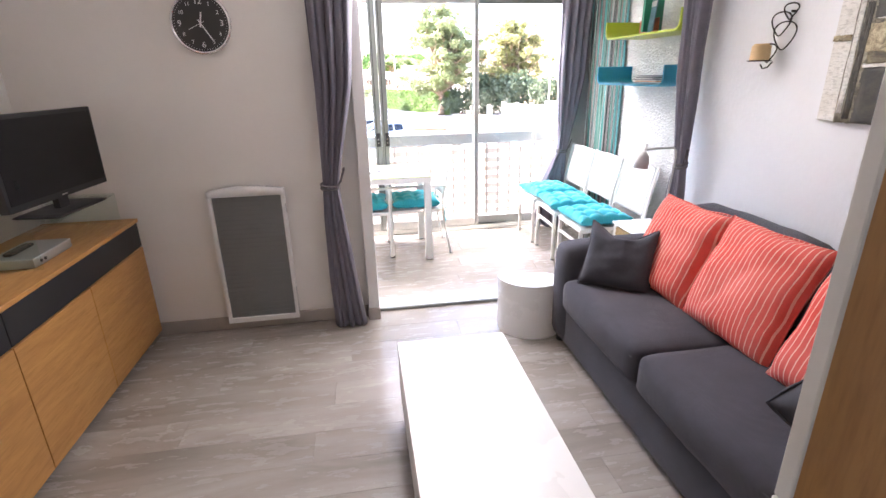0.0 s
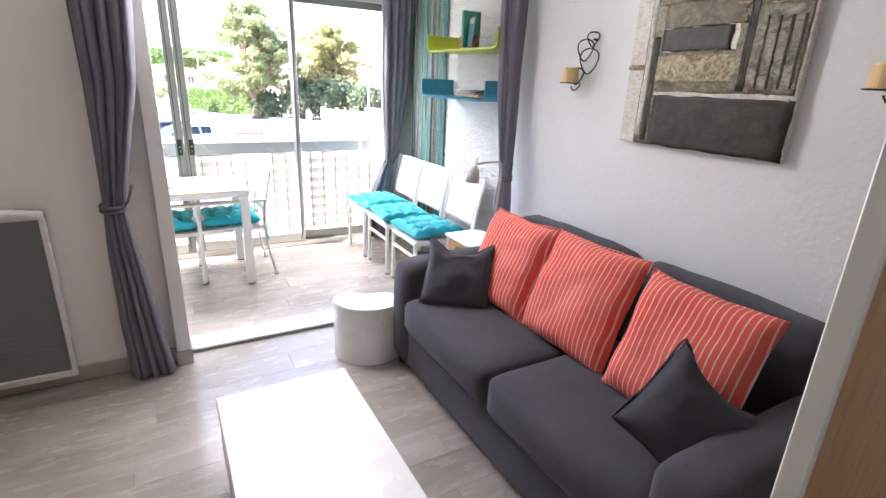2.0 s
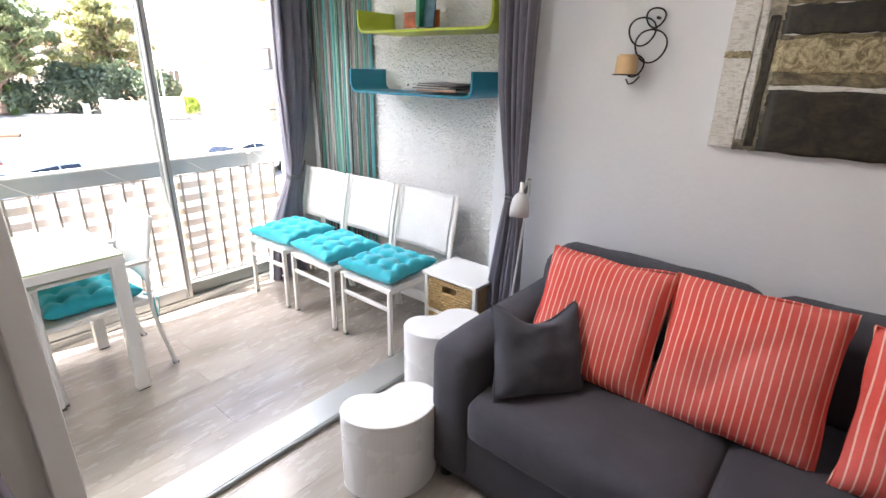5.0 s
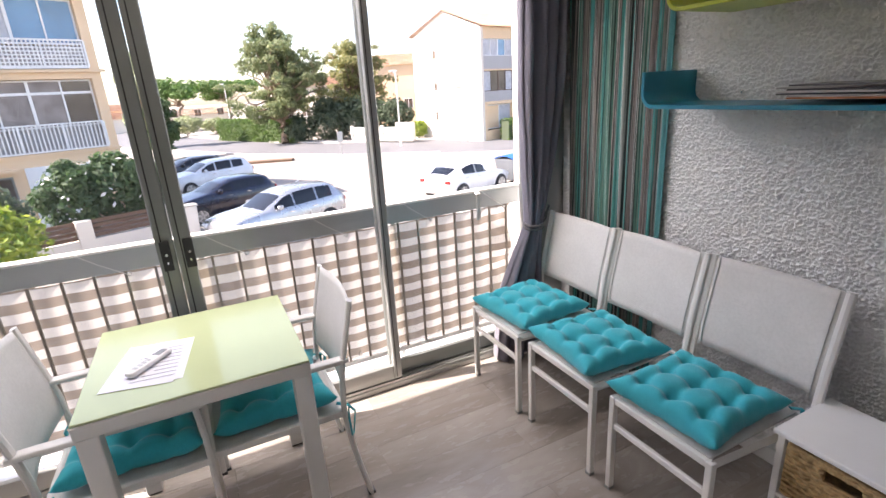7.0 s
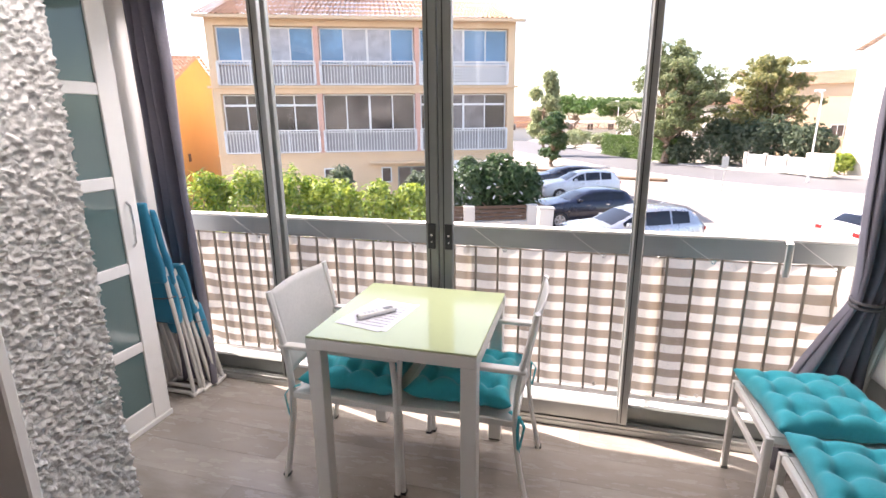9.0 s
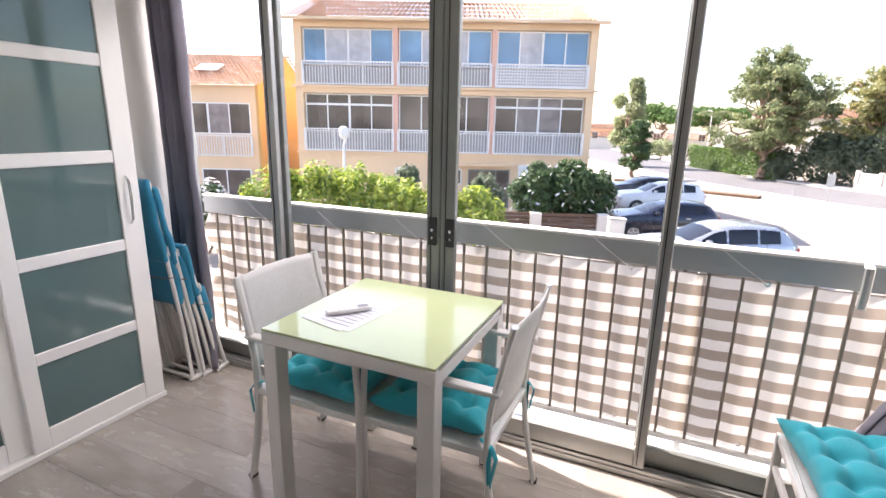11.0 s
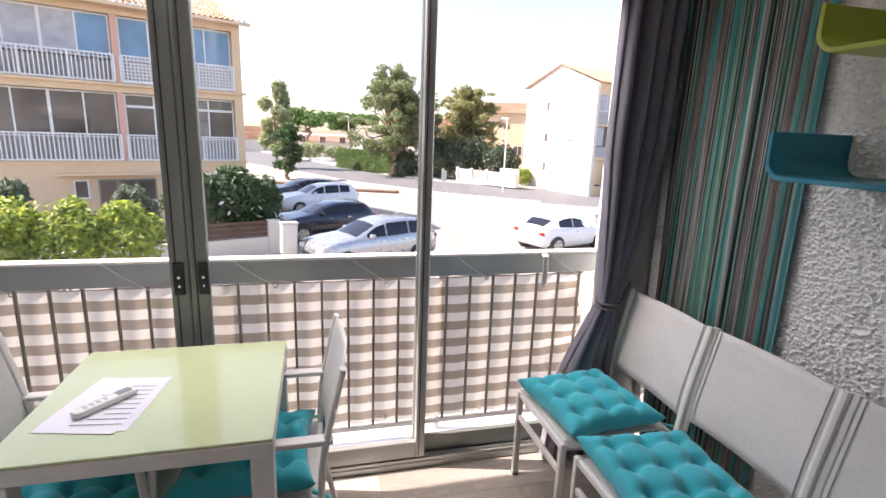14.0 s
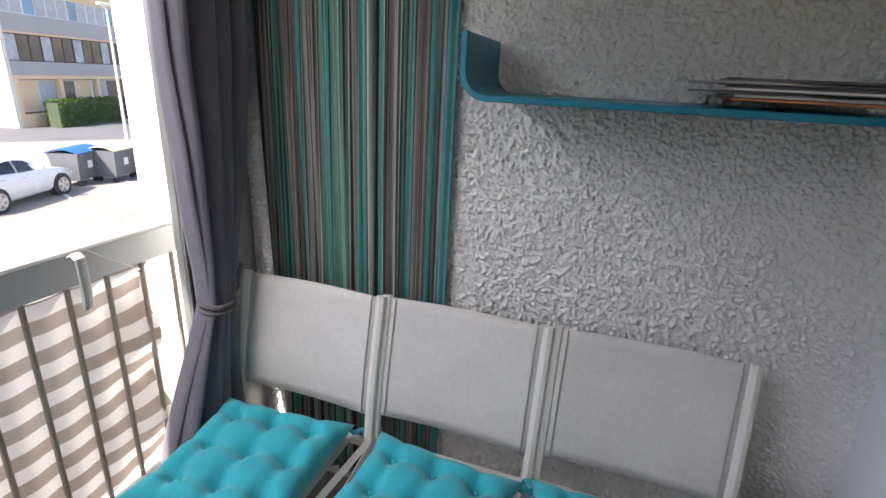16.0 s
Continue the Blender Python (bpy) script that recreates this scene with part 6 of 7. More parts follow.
def balcony(parent, x0, x1, z0, h, y, lattice=False, mat="pvc", groups=3):
    b = B(); box(b, x0, x1, y - 0.04, y + 0.04, z0 + h - 0.06, z0 + h); box(b, x0, x1, y - 0.03, y + 0.03, z0, z0 + 0.06)
    for k in range(groups + 1):
        x = x0 + (x1 - x0) * k / groups
        box(b, x - 0.035, x + 0.035, y - 0.035, y + 0.035, z0 + 0.05, z0 + h - 0.05)
    w = hpart("balcony", b, mat, parent, "white balcony railing")
    b = B()
    if lattice:
        for k in range(int((x1 - x0) / 0.13)):
            x = x0 + 0.06 + k * 0.13
            box(b, x, x + 0.05, y - 0.012, y + 0.012, z0 + 0.05, z0 + h - 0.05)
        for k in range(int(h / 0.13)):
            z = z0 + 0.06 + k * 0.13
            box(b, x0, x1, y - 0.010, y + 0.014, z, z + 0.05)
    else:
        n = int((x1 - x0) / 0.135)
        for k in range(n):
            x = x0 + (x1 - x0) * (k + 0.5) / n
            box(b, x - 0.022, x + 0.022, y - 0.015, y + 0.015, z0 + 0.05, z0 + h - 0.05)
    tagged(hpart("bars", b, mat, w), kind="stuff")


def big_house():
    t = thing("apartment_house", "apricot three storey apartment house with glazed balconies and a tiled roof", "house", frame_at((-1.25, 29.2), (-0.92, -0.39)))
    L = 13.85
    S1, S2, E, H1, H2 = 0.12, 3.14, 5.98, 2.66, 2.50
    # front wall pieces round the balcony bays
    b = B()
    box(b, 0, L, -9, -1.1, GZ, E + 0.05)
    hpart("rear_wall", b, "facade", t)
    b = B()
    for z0, z1 in ((GZ, S1), (S1 + H1, S2), (S2 + H2, E)):
        box(b, 0, L, -1.1, 0, z0, z1)
    for x0, x1 in ((0, 0.35), (L - 0.35, L)):
        for z0, z1 in ((S1, S1 + H1), (S2, S2 + H2)):
            box(b, x0, x1, -1.1, 0, z0, z1)
    hpart("wall", b, "facade", t)
    b = B()
    for x0, x1 in ((4.55, 4.77), (9.07, 9.29)):
        for z0, z1 in ((S1, S1 + H1), (S2, S2 + H2)):
            box(b, x0, x1, -1.1, -0.004, z0, z1)
    hpart("pillar", b, "facade_pink", t, "pink render pillars")
    b = B(); box(b, -0.15, L + 0.15, -0.1, 0.12, S2 - 0.12, S2 - 0.02); box(b, -0.05, L + 0.05, -0.1, 0.08, S1 - 0.1, S1 - 0.02)
    hpart("ledge", b, "facade", t)
    for k, (x0, x1) in enumerate(((0.35, 4.55), (4.77, 9.07), (9.29, 13.5))):
        fan = 0.48 if k != 1 else 0.0
        house_window(t, x0 + 0.02, x1 - 0.02, S1 + 0.9, S1 + H1 - 0.02, -0.25, 4, ["darkglass", "shadedlace" if k == 0 else "darkglass", "shadedlace" if k == 0 else "darkglass", "darkglass"], fan)
        balcony(t, x0, x1, S1 + 0.02, 1.04, 0.02)
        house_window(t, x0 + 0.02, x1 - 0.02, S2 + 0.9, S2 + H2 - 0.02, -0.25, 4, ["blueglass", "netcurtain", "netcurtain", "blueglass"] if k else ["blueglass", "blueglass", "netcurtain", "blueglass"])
        balcony(t, x0, x1, S2 + 0.02, 1.04, 0.02, lattice=(k == 0))
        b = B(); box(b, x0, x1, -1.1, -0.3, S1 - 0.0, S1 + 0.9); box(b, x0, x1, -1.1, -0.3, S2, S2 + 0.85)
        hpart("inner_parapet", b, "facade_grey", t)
    # ground floor
    for x0, x1, z0, z1, g in ((6.0, 6.5, -1.35, -0.6, "darkglass"), (1.15, 1.6, -1.2, -0.45, "darkglass"), (8.6, 9.2, -1.35, -0.6, "darkglass")):
        house_window(t, x0, x1, z0, z1, 0.02, 1, [g])
    house_window(t, 3.7, 5.7, -2.45, -0.6, 0.02, 3, ["darkglass"], m="alu_dark")
    b = B(); box(b, 3.5, 7.0, 0, 0.45, -0.42, -0.32); hpart("canopy", b, "facade", t)
    b = B(); box(b, 1.9, 3.3, 0.0, 0.04, GZ, -0.35)
    for k in range(6):
        box(b, 1.9, 3.3, 0.04, 0.055, GZ + 0.1 + k * 0.34, GZ + 0.36 + k * 0.34)
    hpart("garage_door", b, "pvc", t, "white panelled garage door")
    tiled_roof(t, -0.35, L + 0.35, 0.45, E + 0.02, -4.5, E + 1.75)
    tiled_roof(t, -0.35, L + 0.35, -9.4, E + 0.02, -4.5, E + 1.75)
    b = B(); box(b, -0.35, L + 0.35, 0.30, 0.46, E - 0.10, E + 0.02); hpart("eave", b, "facade", t)
    for x in (0.0, L):
        b = B()
        vs = [b.verts.new(p) for p in ((x, 0, E), (x, -9, E), (x, -4.5, E + 1.62))]
        vs2 = [b.verts.new(p.co + Vector((0.2 if x == 0 else -0.2, 0, 0))) for p in vs]
        b.faces.new(vs); b.faces.new(vs2[::-1])
        for k in range(3):
            b.faces.new((vs[k], vs[(k + 1) % 3], vs2[(k + 1) % 3], vs2[k]))
        hpart("gable", b, "facade", t)


def left_house():
    t = thing("terraced_house", "two storey house with an ochre gable wall and a tiled roof", "house", frame_at((-16.9, 24.4), (-0.92, -0.39)))
    L, E, D, R = 13.0, 3.15, 9.0, 5.1
    b = B(); box(b, 0.16, L, -D, 0, GZ, E); hpart("wall", b, "facade", t)
    b = B()
    P = [(0, 0, GZ), (0, -D, GZ), (0, -D, E), (0, -D / 2, R - 0.12), (0, 0, E)]
    vs = [b.verts.new(p) for p in P]; vs2 = [b.verts.new((0.155, p[1], p[2])) for p in P]
    b.faces.new(vs); b.faces.new(vs2[::-1])
    for k in range(5):
        b.faces.new((vs[k], vs[(k + 1) % 5], vs2[(k + 1) % 5], vs2[k]))
    hpart("gable_wall", b, "facade_orange", t, "ochre gable wall")
    b = B(); box(b, -0.03, 0.0, -1.7, -1.4, -0.4, 0.0); hpart("vent", b, "brownslat", t)
    for x0, x1 in ((0.45, 4.8), (6.0, 10.3)):
        house_window(t, x0, x1, 0.75, 2.3, 0.02, 4, ["darkglass", "shadedlace", "darkglass", "darkglass"])
        balcony(t, x0, x1, -0.35, 1.05, 0.08, groups=3)
    house_window(t, 0.6, 3.2, GZ + 0.3, -1.0, 0.02, 2, ["darkglass"])
    house_window(t, 3.9, 4.6, -1.9, -1.0, 0.02, 1, ["darkglass"])
    tiled_roof(t, -0.2, L, 0.4, E - 0.02, -D / 2, R)
    tiled_roof(t, -0.2, L, -D - 0.4, E - 0.02, -D / 2, R)
    sl = (R - E) / (D / 2 + 0.4)
    b = B(); box(b, 2.6, 3.8, 0, 1.0, 0.10, 0.17, m=Matrix.Translation((0, -2.3, E + sl * 2.7)) @ pose(0, 0, 0, -math.degrees(math.atan(sl)), 0, 0)); hpart("skylight", b, "pvc", t)


def white_house():
    t = thing("white_apartment_house", "white rendered house with a bare gable and grey balconies", "house", frame_at((23.1, 40.1), (-0.96, -0.28)))
    # x runs back along the shaded front; the gable lies at x = 0, running to -y
    L, D, E, R = 11.0, 8.5, 6.05, 7.7
    b = B(); box(b, -L, -0.16, -D, -0.9, GZ, E); hpart("rear_wall", b, "facade_white", t)
    b = B()
    P = [(0, 0.0, GZ), (0, -D, GZ), (0, -D, E - 0.1), (0, -D / 2, R), (0, 0.0, E - 0.1)]
    vs = [b.verts.new(p) for p in P]; vs2 = [b.verts.new((-0.155, p[1], p[2])) for p in P]
    b.faces.new(vs); b.faces.new(vs2[::-1])
    for k in range(5):
        b.faces.new((vs[k], vs[(k + 1) % 5], vs2[(k + 1) % 5], vs2[k]))
    hpart("gable_wall", b, "facade_white", t, "sunlit white gable wall")
    for z in (-1.1, 1.4, 4.0):
        b = B(); box(b, -0.02, 0.012, -5.9, -5.35, z, z + 0.85); w = hpart("window", b, "pvc", t)
        b = B(); box(b, 0.012, 0.016, -5.82, -5.43, z + 0.08, z + 0.77); hpart("pane", b, "darkglass", w)
    b = B(); box(b, 0.0, 0.03, -3.2, -2.3, 1.6, 1.72); hpart("sign_plate", b, "alu_dark", t)
    b = B()
    for z0, z1 in ((GZ, GZ + 0.8), (0.15, 0.4), (2.78, 2.9), (5.2, E)):
        box(b, -L, -0.16, -0.9, 0, z0, z1)
    for k in range(4):
        x = -0.16 - k * (L - 0.5) / 3
        box(b, x - 0.3, x, -0.9, 0, GZ + 0.8, 0.15)
    hpart("wall", b, "facade", t)
    b = B()
    for z0, z1 in ((0.4, 1.2), (2.9, 3.9)):
        box(b, -L, -0.16, -0.12, 0.03, z0, z1)
    hpart("balcony_band", b, "facade_grey", t, "grey balcony panels")
    house_window(t, -L, -0.2, 1.2, 2.78, -0.15, 12, ["darkglass", "darkglass", "netcurtain"], m="brownslat")
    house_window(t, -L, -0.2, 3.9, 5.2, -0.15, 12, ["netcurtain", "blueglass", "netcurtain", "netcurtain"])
    house_window(t, -L + 1, -0.6, GZ + 0.9, 0.1, -0.3, 6, ["darkglass", "netcurtain", "facade"])
    tiled_roof(t, -L, 0.25, 0.4, E, -D / 2, R + 0.05)
    tiled_roof(t, -L, 0.25, -D - 0.4, E, -D / 2, R + 0.05)
    b = B(); tube(b, [(0.07, -0.1, GZ), (0.07, -0.1, E)], 0.05, 8); hpart("downpipe", b, "pvc", t)


def far_house(name, label, o, u, L, D, E, R, mat):
    t = thing(name, label, "house", frame_at(o, u))
    b = B(); box(b, 0, L, -D, 0, GZ, E); hpart("wall", b, mat, t)
    tiled_roof(t, -0.3, L + 0.3, 0.4, E, -D / 2, R); tiled_roof(t, -0.3, L + 0.3, -D - 0.4, E, -D / 2, R)
    for k in range(max(1, int(L / 4))):
        house_window(t, 1 + k * 4, 2.2 + k * 4, -0.6, 0.7, 0.02, 2, ["darkglass"])


big_house(); left_house(); white_house()
far_house("pale_house", "low pale house behind the cypress trees", (19.0, 64.0), (-0.80, 0.6), 10, 6, 2.9, 3.9, "facade_white")
far_house("pale_house", "pale house with an orange roof behind the shrubs", (30.0, 68.0), (-0.85, 0.5), 8, 7, 5.0, 6.6, "facade")
far_house("distant_house", "low distant house beside the pines", (9.0, 112.0), (-1, 0.1), 24, 8, -0.2, 0.9, "facade_white")
far_house("distant_house", "distant apricot house at the end of the road", (-6.0, 120.0), (-1, 0.2), 18, 8, 1.2, 2.4, "facade")

# ---- street furniture ----
def street_lamp(x, y, top, label, arm=0.5, ang=0.0, bulb=False):
    t = thing("street_lamp", label, "street lamp")
    b = B(); tube(b, [(x, y, GZ), (x, y, GZ + 1.0), (x, y, top - 0.25), (x + 0.05 * math.cos(ang), y + 0.05 * math.sin(ang), top - 0.1), (x + arm * math.cos(ang), y + arm * math.sin(ang), top)], [0.075, 0.065, 0.045, 0.04, 0.035], 10)
    part("pole", b, M["pvc"], t)
    b = B()
    hx, hy = x + arm * math.cos(ang), y + arm * math.sin(ang)
    if bulb:
        soft(b, hx - 0.17, hx + 0.17, hy - 0.17, hy + 0.17, top - 0.05, top + 0.42, 0.16, 8)
    else:
        soft(b, hx - 0.16, hx + 0.42, hy - 0.13, hy + 0.13, top - 0.04, top + 0.09, 0.06, 6)
    part("lamp_head", b, M["pvc"], t, smooth=True)
street_lamp(16.9, 43.2, 3.15, "tall pale street lamp beside the white house", 0.3, 2.5)
street_lamp(20.6, 28.4, 3.9, "tall pale street lamp behind the waste containers", 0.2, 2.5)
street_lamp(6.6, 79.0, 3.9, "slim street lamp on the far bend of the road", 0.4, 3.0)
street_lamp(-8.62, 19.9, 0.90, "white street lamp with an egg shaped head among the shrubs", 0.02, 0.0, True)

def fence():
    t = thing("garden_fence", "white slatted garden fence on a low wall", "fence")
    p, q = Vector((15.3, 51.4, GZ + 0.13)), Vector((18.0, 46.4, GZ + 0.13))
    d = q - p; L = d.length; m = Matrix.Translation(p) @ pose(0, 0, 0, 0, 0, math.degrees(math.atan2(d.y, d.x)))
    b = B(); box(b, 0, L, -0.1, 0.1, 0, 0.3, m=m); hpart("low_wall", b, "facade_white", t)
    for k in range(4):
        x = L * k / 3
        b = B(); box(b, x - 0.12, x + 0.12, -0.13, 0.13, 0, 1.35, m=m); hpart("post", b, "facade_white", t)
    for k in range(3):
        for j in range(6):
            b = B(); box(b, L * k / 3 + 0.14, L * (k + 1) / 3 - 0.14, -0.02, 0.02, 0.36 + j * 0.15, 0.46 + j * 0.15, m=m); hpart("slat", b, "alu_light" if k != 1 else "facade_grey", t)
    t = thing("meter_cabinet", "white meter cabinets in a low wall by the fence", "cabinet", Matrix.Translation((18.4, 45.7, GZ + 0.13)) @ pose(0, 0, 0, 0, 0, -60))
    b = B(); box(b, -0.9, 0.9, -0.25, 0.25, 0, 1.6, 0.02); hpart("housing", b, "facade_white", t)
    for k in range(3):
        b = B(); box(b, -0.8 + k * 0.55, -0.3 + k * 0.55, -0.27, -0.25, 0.2, 0.8); hpart("door", b, "pvc", t)
fence()

t = thing("street_sign", "small grey street sign on a thin pole", "sign")
b = B(); cyl(b, (10.2, 37.0, GZ), (10.2, 37.0, GZ + 2.0), 0.03, n=8); part("pole", b, M["alu"], t)
b = B(); box(b, 10.02, 10.38, 36.98, 37.02, GZ + 1.35, GZ + 2.05, 0.01); part("plate", b, M["alu"], t)
t = thing("stop_sign", "round red and white road sign on a pole", "sign")
b = B(); cyl(b, (-0.6, 71.0, GZ), (-0.6, 71.0, GZ + 2.6), 0.04, n=8); part("pole", b, M["alu"], t)
b = B(); cyl(b, (-0.6, 70.93, GZ + 2.5), (-0.6, 70.98, GZ + 2.5), 0.36, n=20); part("plate", b, M["lampred"], t)
b = B(); box(b, -0.85, -0.35, 70.9, 70.93, GZ + 2.43, GZ + 2.57); part("bar", b, M["pvc"], t)

t = thing("utility_cabinet", "weathered beige utility cabinet on a short post", "cabinet", pose(0.95, 20.7, GZ, 0, 2, 18))
b = B(); box(b, -0.06, 0.06, -0.06, 0.06, 0, 0.5, 0.01); part("post", b, M["kerb"], t)
b = B(); box(b, -0.24, 0.24, -0.15, 0.15, 0.45, 1.40, 0.02); part("housing", b, M["facade_white"], t)
b = B(); box(b, -0.20, 0.20, -0.165, -0.15, 0.52, 1.32, 0.01); part("door", b, M["facade_white"], t)
b = B(); box(b, -0.27, 0.27, -0.18, 0.18, 1.40, 1.45, 0.01); part("lid", b, M["kerb"], t)

def low_wall():
    t = thing("garden_wall", "low cream garden wall with brown slat panels", "wall")
    p, q = Vector((-5.6, 20.4, GZ)), Vector((0.45, 22.7, GZ))
    d = q - p; L = d.length; m = Matrix.Translation(p) @ pose(0, 0, 0, 0, 0, math.degrees(math.atan2(d.y, d.x)))
    b = B(); box(b, 0, L, -0.12, 0.12, 0, 0.62, m=m); hpart("masonry", b, "facade_white", t)
    for x in (0, L * 0.35, L * 0.62, L - 0.1):
        b = B(); box(b, x - 0.2, x + 0.2, -0.17, 0.17, 0, 1.2, m=m); hpart("pillar", b, "facade_white", t)
    for a, c in ((0.2, L * 0.35 - 0.2), (L * 0.35 + 0.2, L * 0.62 - 0.2), (L * 0.62 + 0.2, L - 0.3)):
        for j in range(4):
            b = B(); box(b, a, c, -0.03, 0.03, 0.66 + j * 0.14, 0.77 + j * 0.14, m=m); hpart("slat", b, "brownslat", t)
low_wall()

def bin4(m, lid, label):
    t = thing("waste_container", label, "waste container", m, "waste containers")
    b = B()
    P = [(-0.55, -0.38, 0.2), (0.55, -0.38, 0.2), (0.55, 0.38, 0.2), (-0.55, 0.38, 0.2)]
    Q = [(-0.66, -0.5, 1.15), (0.66, -0.5, 1.15), (0.66, 0.5, 1.15), (-0.66, 0.5, 1.15)]
    A = [b.verts.new(p) for p in P]; C = [b.verts.new(p) for p in Q]
    b.faces.new(A[::-1]); b.faces.new(C)
    for k in range(4):
        b.faces.new((A[k], A[(k + 1) % 4], C[(k + 1) % 4], C[k]))
    part("body", b, M["binbody"], t)
    b = B(); sheet(b, 8, 6, lambda u, v: Vector((-0.7 + 1.4 * u, -0.54 + 1.08 * v, 1.16 + 0.14 * math.sin(math.pi * v))))
    thicken(part("lid", b, lid, t), 0.03)
    for x in (-0.45, 0.45):
        for y in (-0.3, 0.3):
            b = B(); cyl(b, (x - 0.03, y, 0.1), (x + 0.03, y, 0.1), 0.1, n=12); part("wheel", b, M["tyre"], t)
    b = B(); box(b, -0.12, 0.12, -0.47, -0.455, 0.6, 0.85, m=pose(0, 0, 0, 0, 0, 0)); part("sticker", b, M["pvc"], t)
M["binbody"] = plain("grey_plastic", (0.13, 0.14, 0.15), 0.6, var=0.1, scale=3, fine=30, bstr=0.05)
M["lidblue"] = plain("blue_plastic", (0.02, 0.12, 0.42), 0.5, var=0.1, scale=3, fine=30, bstr=0.05)
M["lidcream"] = plain("cream_plastic", (0.55, 0.50, 0.33), 0.55, var=0.1, scale=3, fine=30, bstr=0.05)
bin4(pose(14.4, 23.3, GZ, 0, 0, 22), M["lidblue"], "grey wheeled waste container with a blue lid")
bin4(pose(15.5, 22.9, GZ, 0, 0, 18), M["lidcream"], "grey wheeled waste container with a cream lid")
bin4(pose(16.9, 22.9, GZ, 0, 0, 14), M["lidcream"], "grey wheeled waste container with a cream lid at the end")

# ---- cars ----
def paint(name, col, metal=0.0, rough=0.25):
    m = plain(name, col, rough, metal, var=0.03, scale=2, fine=60, bstr=0.0)
    m.node_tree.nodes["Principled BSDF"].inputs["Coat Weight"].default_value = 0.6
    return m


def car(label, m, L, W, H, mat, wheels, prof, glass, r=0.33):
    """Front at -x. prof: stations (x, sill, belt, roof, belt half width, roof half width)."""
    t = thing("car", label, "car", m, "parked cars")
    b = B()
    rings = []
    for x, zs, zb, zr, wb, wr in prof:
        zr = max(zr, zb + 0.02)
        half = [(0, zs), (wb * 0.82, zs), (wb * 0.97, zs + 0.12), (wb, (zs + zb) / 2 + 0.05), (wb * 0.965, zb - 0.03), (wb * 0.93, zb + 0.01), (wr + (wb * 0.93 - wr) * 0.35, zb + (zr - zb) * 0.65), (wr * 0.92, zr - 0.03 * min(1, (zr - zb) * 4)), (wr * 0.6, zr), (0, zr + 0.012)]
        ring = [b.verts.new((x, y, z)) for y, z in half] + [b.verts.new((x, -y, z)) for y, z in half[-2:0:-1]]
        rings.append(ring)
    n = len(rings[0])
    for A, C in zip(rings[:-1], rings[1:]):
        for k in range(n):
            b.faces.new((A[k], A[(k + 1) % n], C[(k + 1) % n], C[k]))
    b.faces.new(rings[0]); b.faces.new(rings[-1][::-1])
    part("body", b, mat, t, smooth=True)
    xs = [p[0] for p in prof]
    def at(x):
        return [float(np.interp(x, xs, [p[k] for p in prof])) for k in range(1, 6)]
    # side windows
    for s in (-1, 1):
        for a, c in glass["side"]:
            b = B()
            def fn(u, v):
                x = a + (c - a) * u
                zs, zb, zr, wb, wr = at(x)
                lo, hi = zb + 0.03, zr - 0.075
                z = lo + max(0.0, hi - lo) * v
                f = (z - zb) / max(0.05, zr - zb)
                y = np.interp(f, [0, 0.65, 1.0], [wb * 0.93, wr + (wb * 0.93 - wr) * 0.35, wr * 0.95]) + 0.008
                return Vector((x, s * y, z))
            sheet(b, 8, 5, fn)
            part("side_window", b, M["carglass"], t, smooth=True)
    for key in ("front", "rear"):
        a, c = glass[key]
        b = B()
        def fn2(u, v):
            x = a + (c - a) * v
            zs, zb, zr, wb, wr = at(x)
            y = (u * 2 - 1) * (wr * 0.86)
            return Vector((x + (-0.012 if key == "front" else 0.012), y, zr + 0.012 + 0.012 * (1 - abs(u * 2 - 1)) - 0.02 * abs(u * 2 - 1) ** 3 ))
        sheet(b, 8, 8, fn2)
        part("windscreen" if key == "front" else "rear_window", b, M["carglass"], t, smooth=True)
    for x in wheels:
        for s in (-1, 1):
            y = s * (W / 2 - 0.10)
            w = part("wheel", cyl(B(), (x, y - 0.11, r), (x, y + 0.11, r), r + 0.045, n=28), M["tyre"], t, "dark wheel arch")
            b = B(); tube(b, [(x + (r - 0.07) * math.cos(a), y + s * 0.085, r + (r - 0.07) * math.sin(a)) for a in np.linspace(0, 6.283, 26, endpoint=False)], 0.068, 8, True)
            part("tyre", b, M["tyre"], w, smooth=True)
            b = B(); cyl(b, (x, y + s * 0.105, r), (x, y + s * 0.125, r), r - 0.12, n=24)
            part("hub", b, M["alu_dark"], w)
            b = B()
            for k in range(5):
                box(b, -0.035, 0.035, -0.006, 0.012, 0.03, r - 0.10, m=Matrix.Translation((x, y + s * 0.13, r)) @ pose(0, 0, 0, 0, 72 * k, 0))
            tube(b, [(x + (r - 0.105) * math.cos(a), y + s * 0.128, r + (r - 0.105) * math.sin(a)) for a in np.linspace(0, 6.283, 24, endpoint=False)], 0.02, 6, True)
            part("rim", b, M["rim"], w)
    for s in (-1, 1):
        z = at(prof[1][0])
        b = B(); soft(b, prof[0][0] - 0.01, prof[1][0] + 0.14, s * W * 0.36 - 0.17, s * W * 0.36 + 0.17, z[1] - 0.20, z[1] - 0.07, 0.04, 5)
        part("headlight", b, M["headlamp"], t, smooth=True)
        z = at(prof[-2][0])
        b = B(); soft(b, prof[-2][0] - 0.02, prof[-1][0] + 0.015, s * W * 0.38 - 0.12, s * W * 0.38 + 0.12, z[1] - 0.16, z[1] - 0.02, 0.03, 5)
        part("tail_light", b, M["lampred"], t, smooth=True)
        zm = at(glass["side"][0][0] + 0.15)
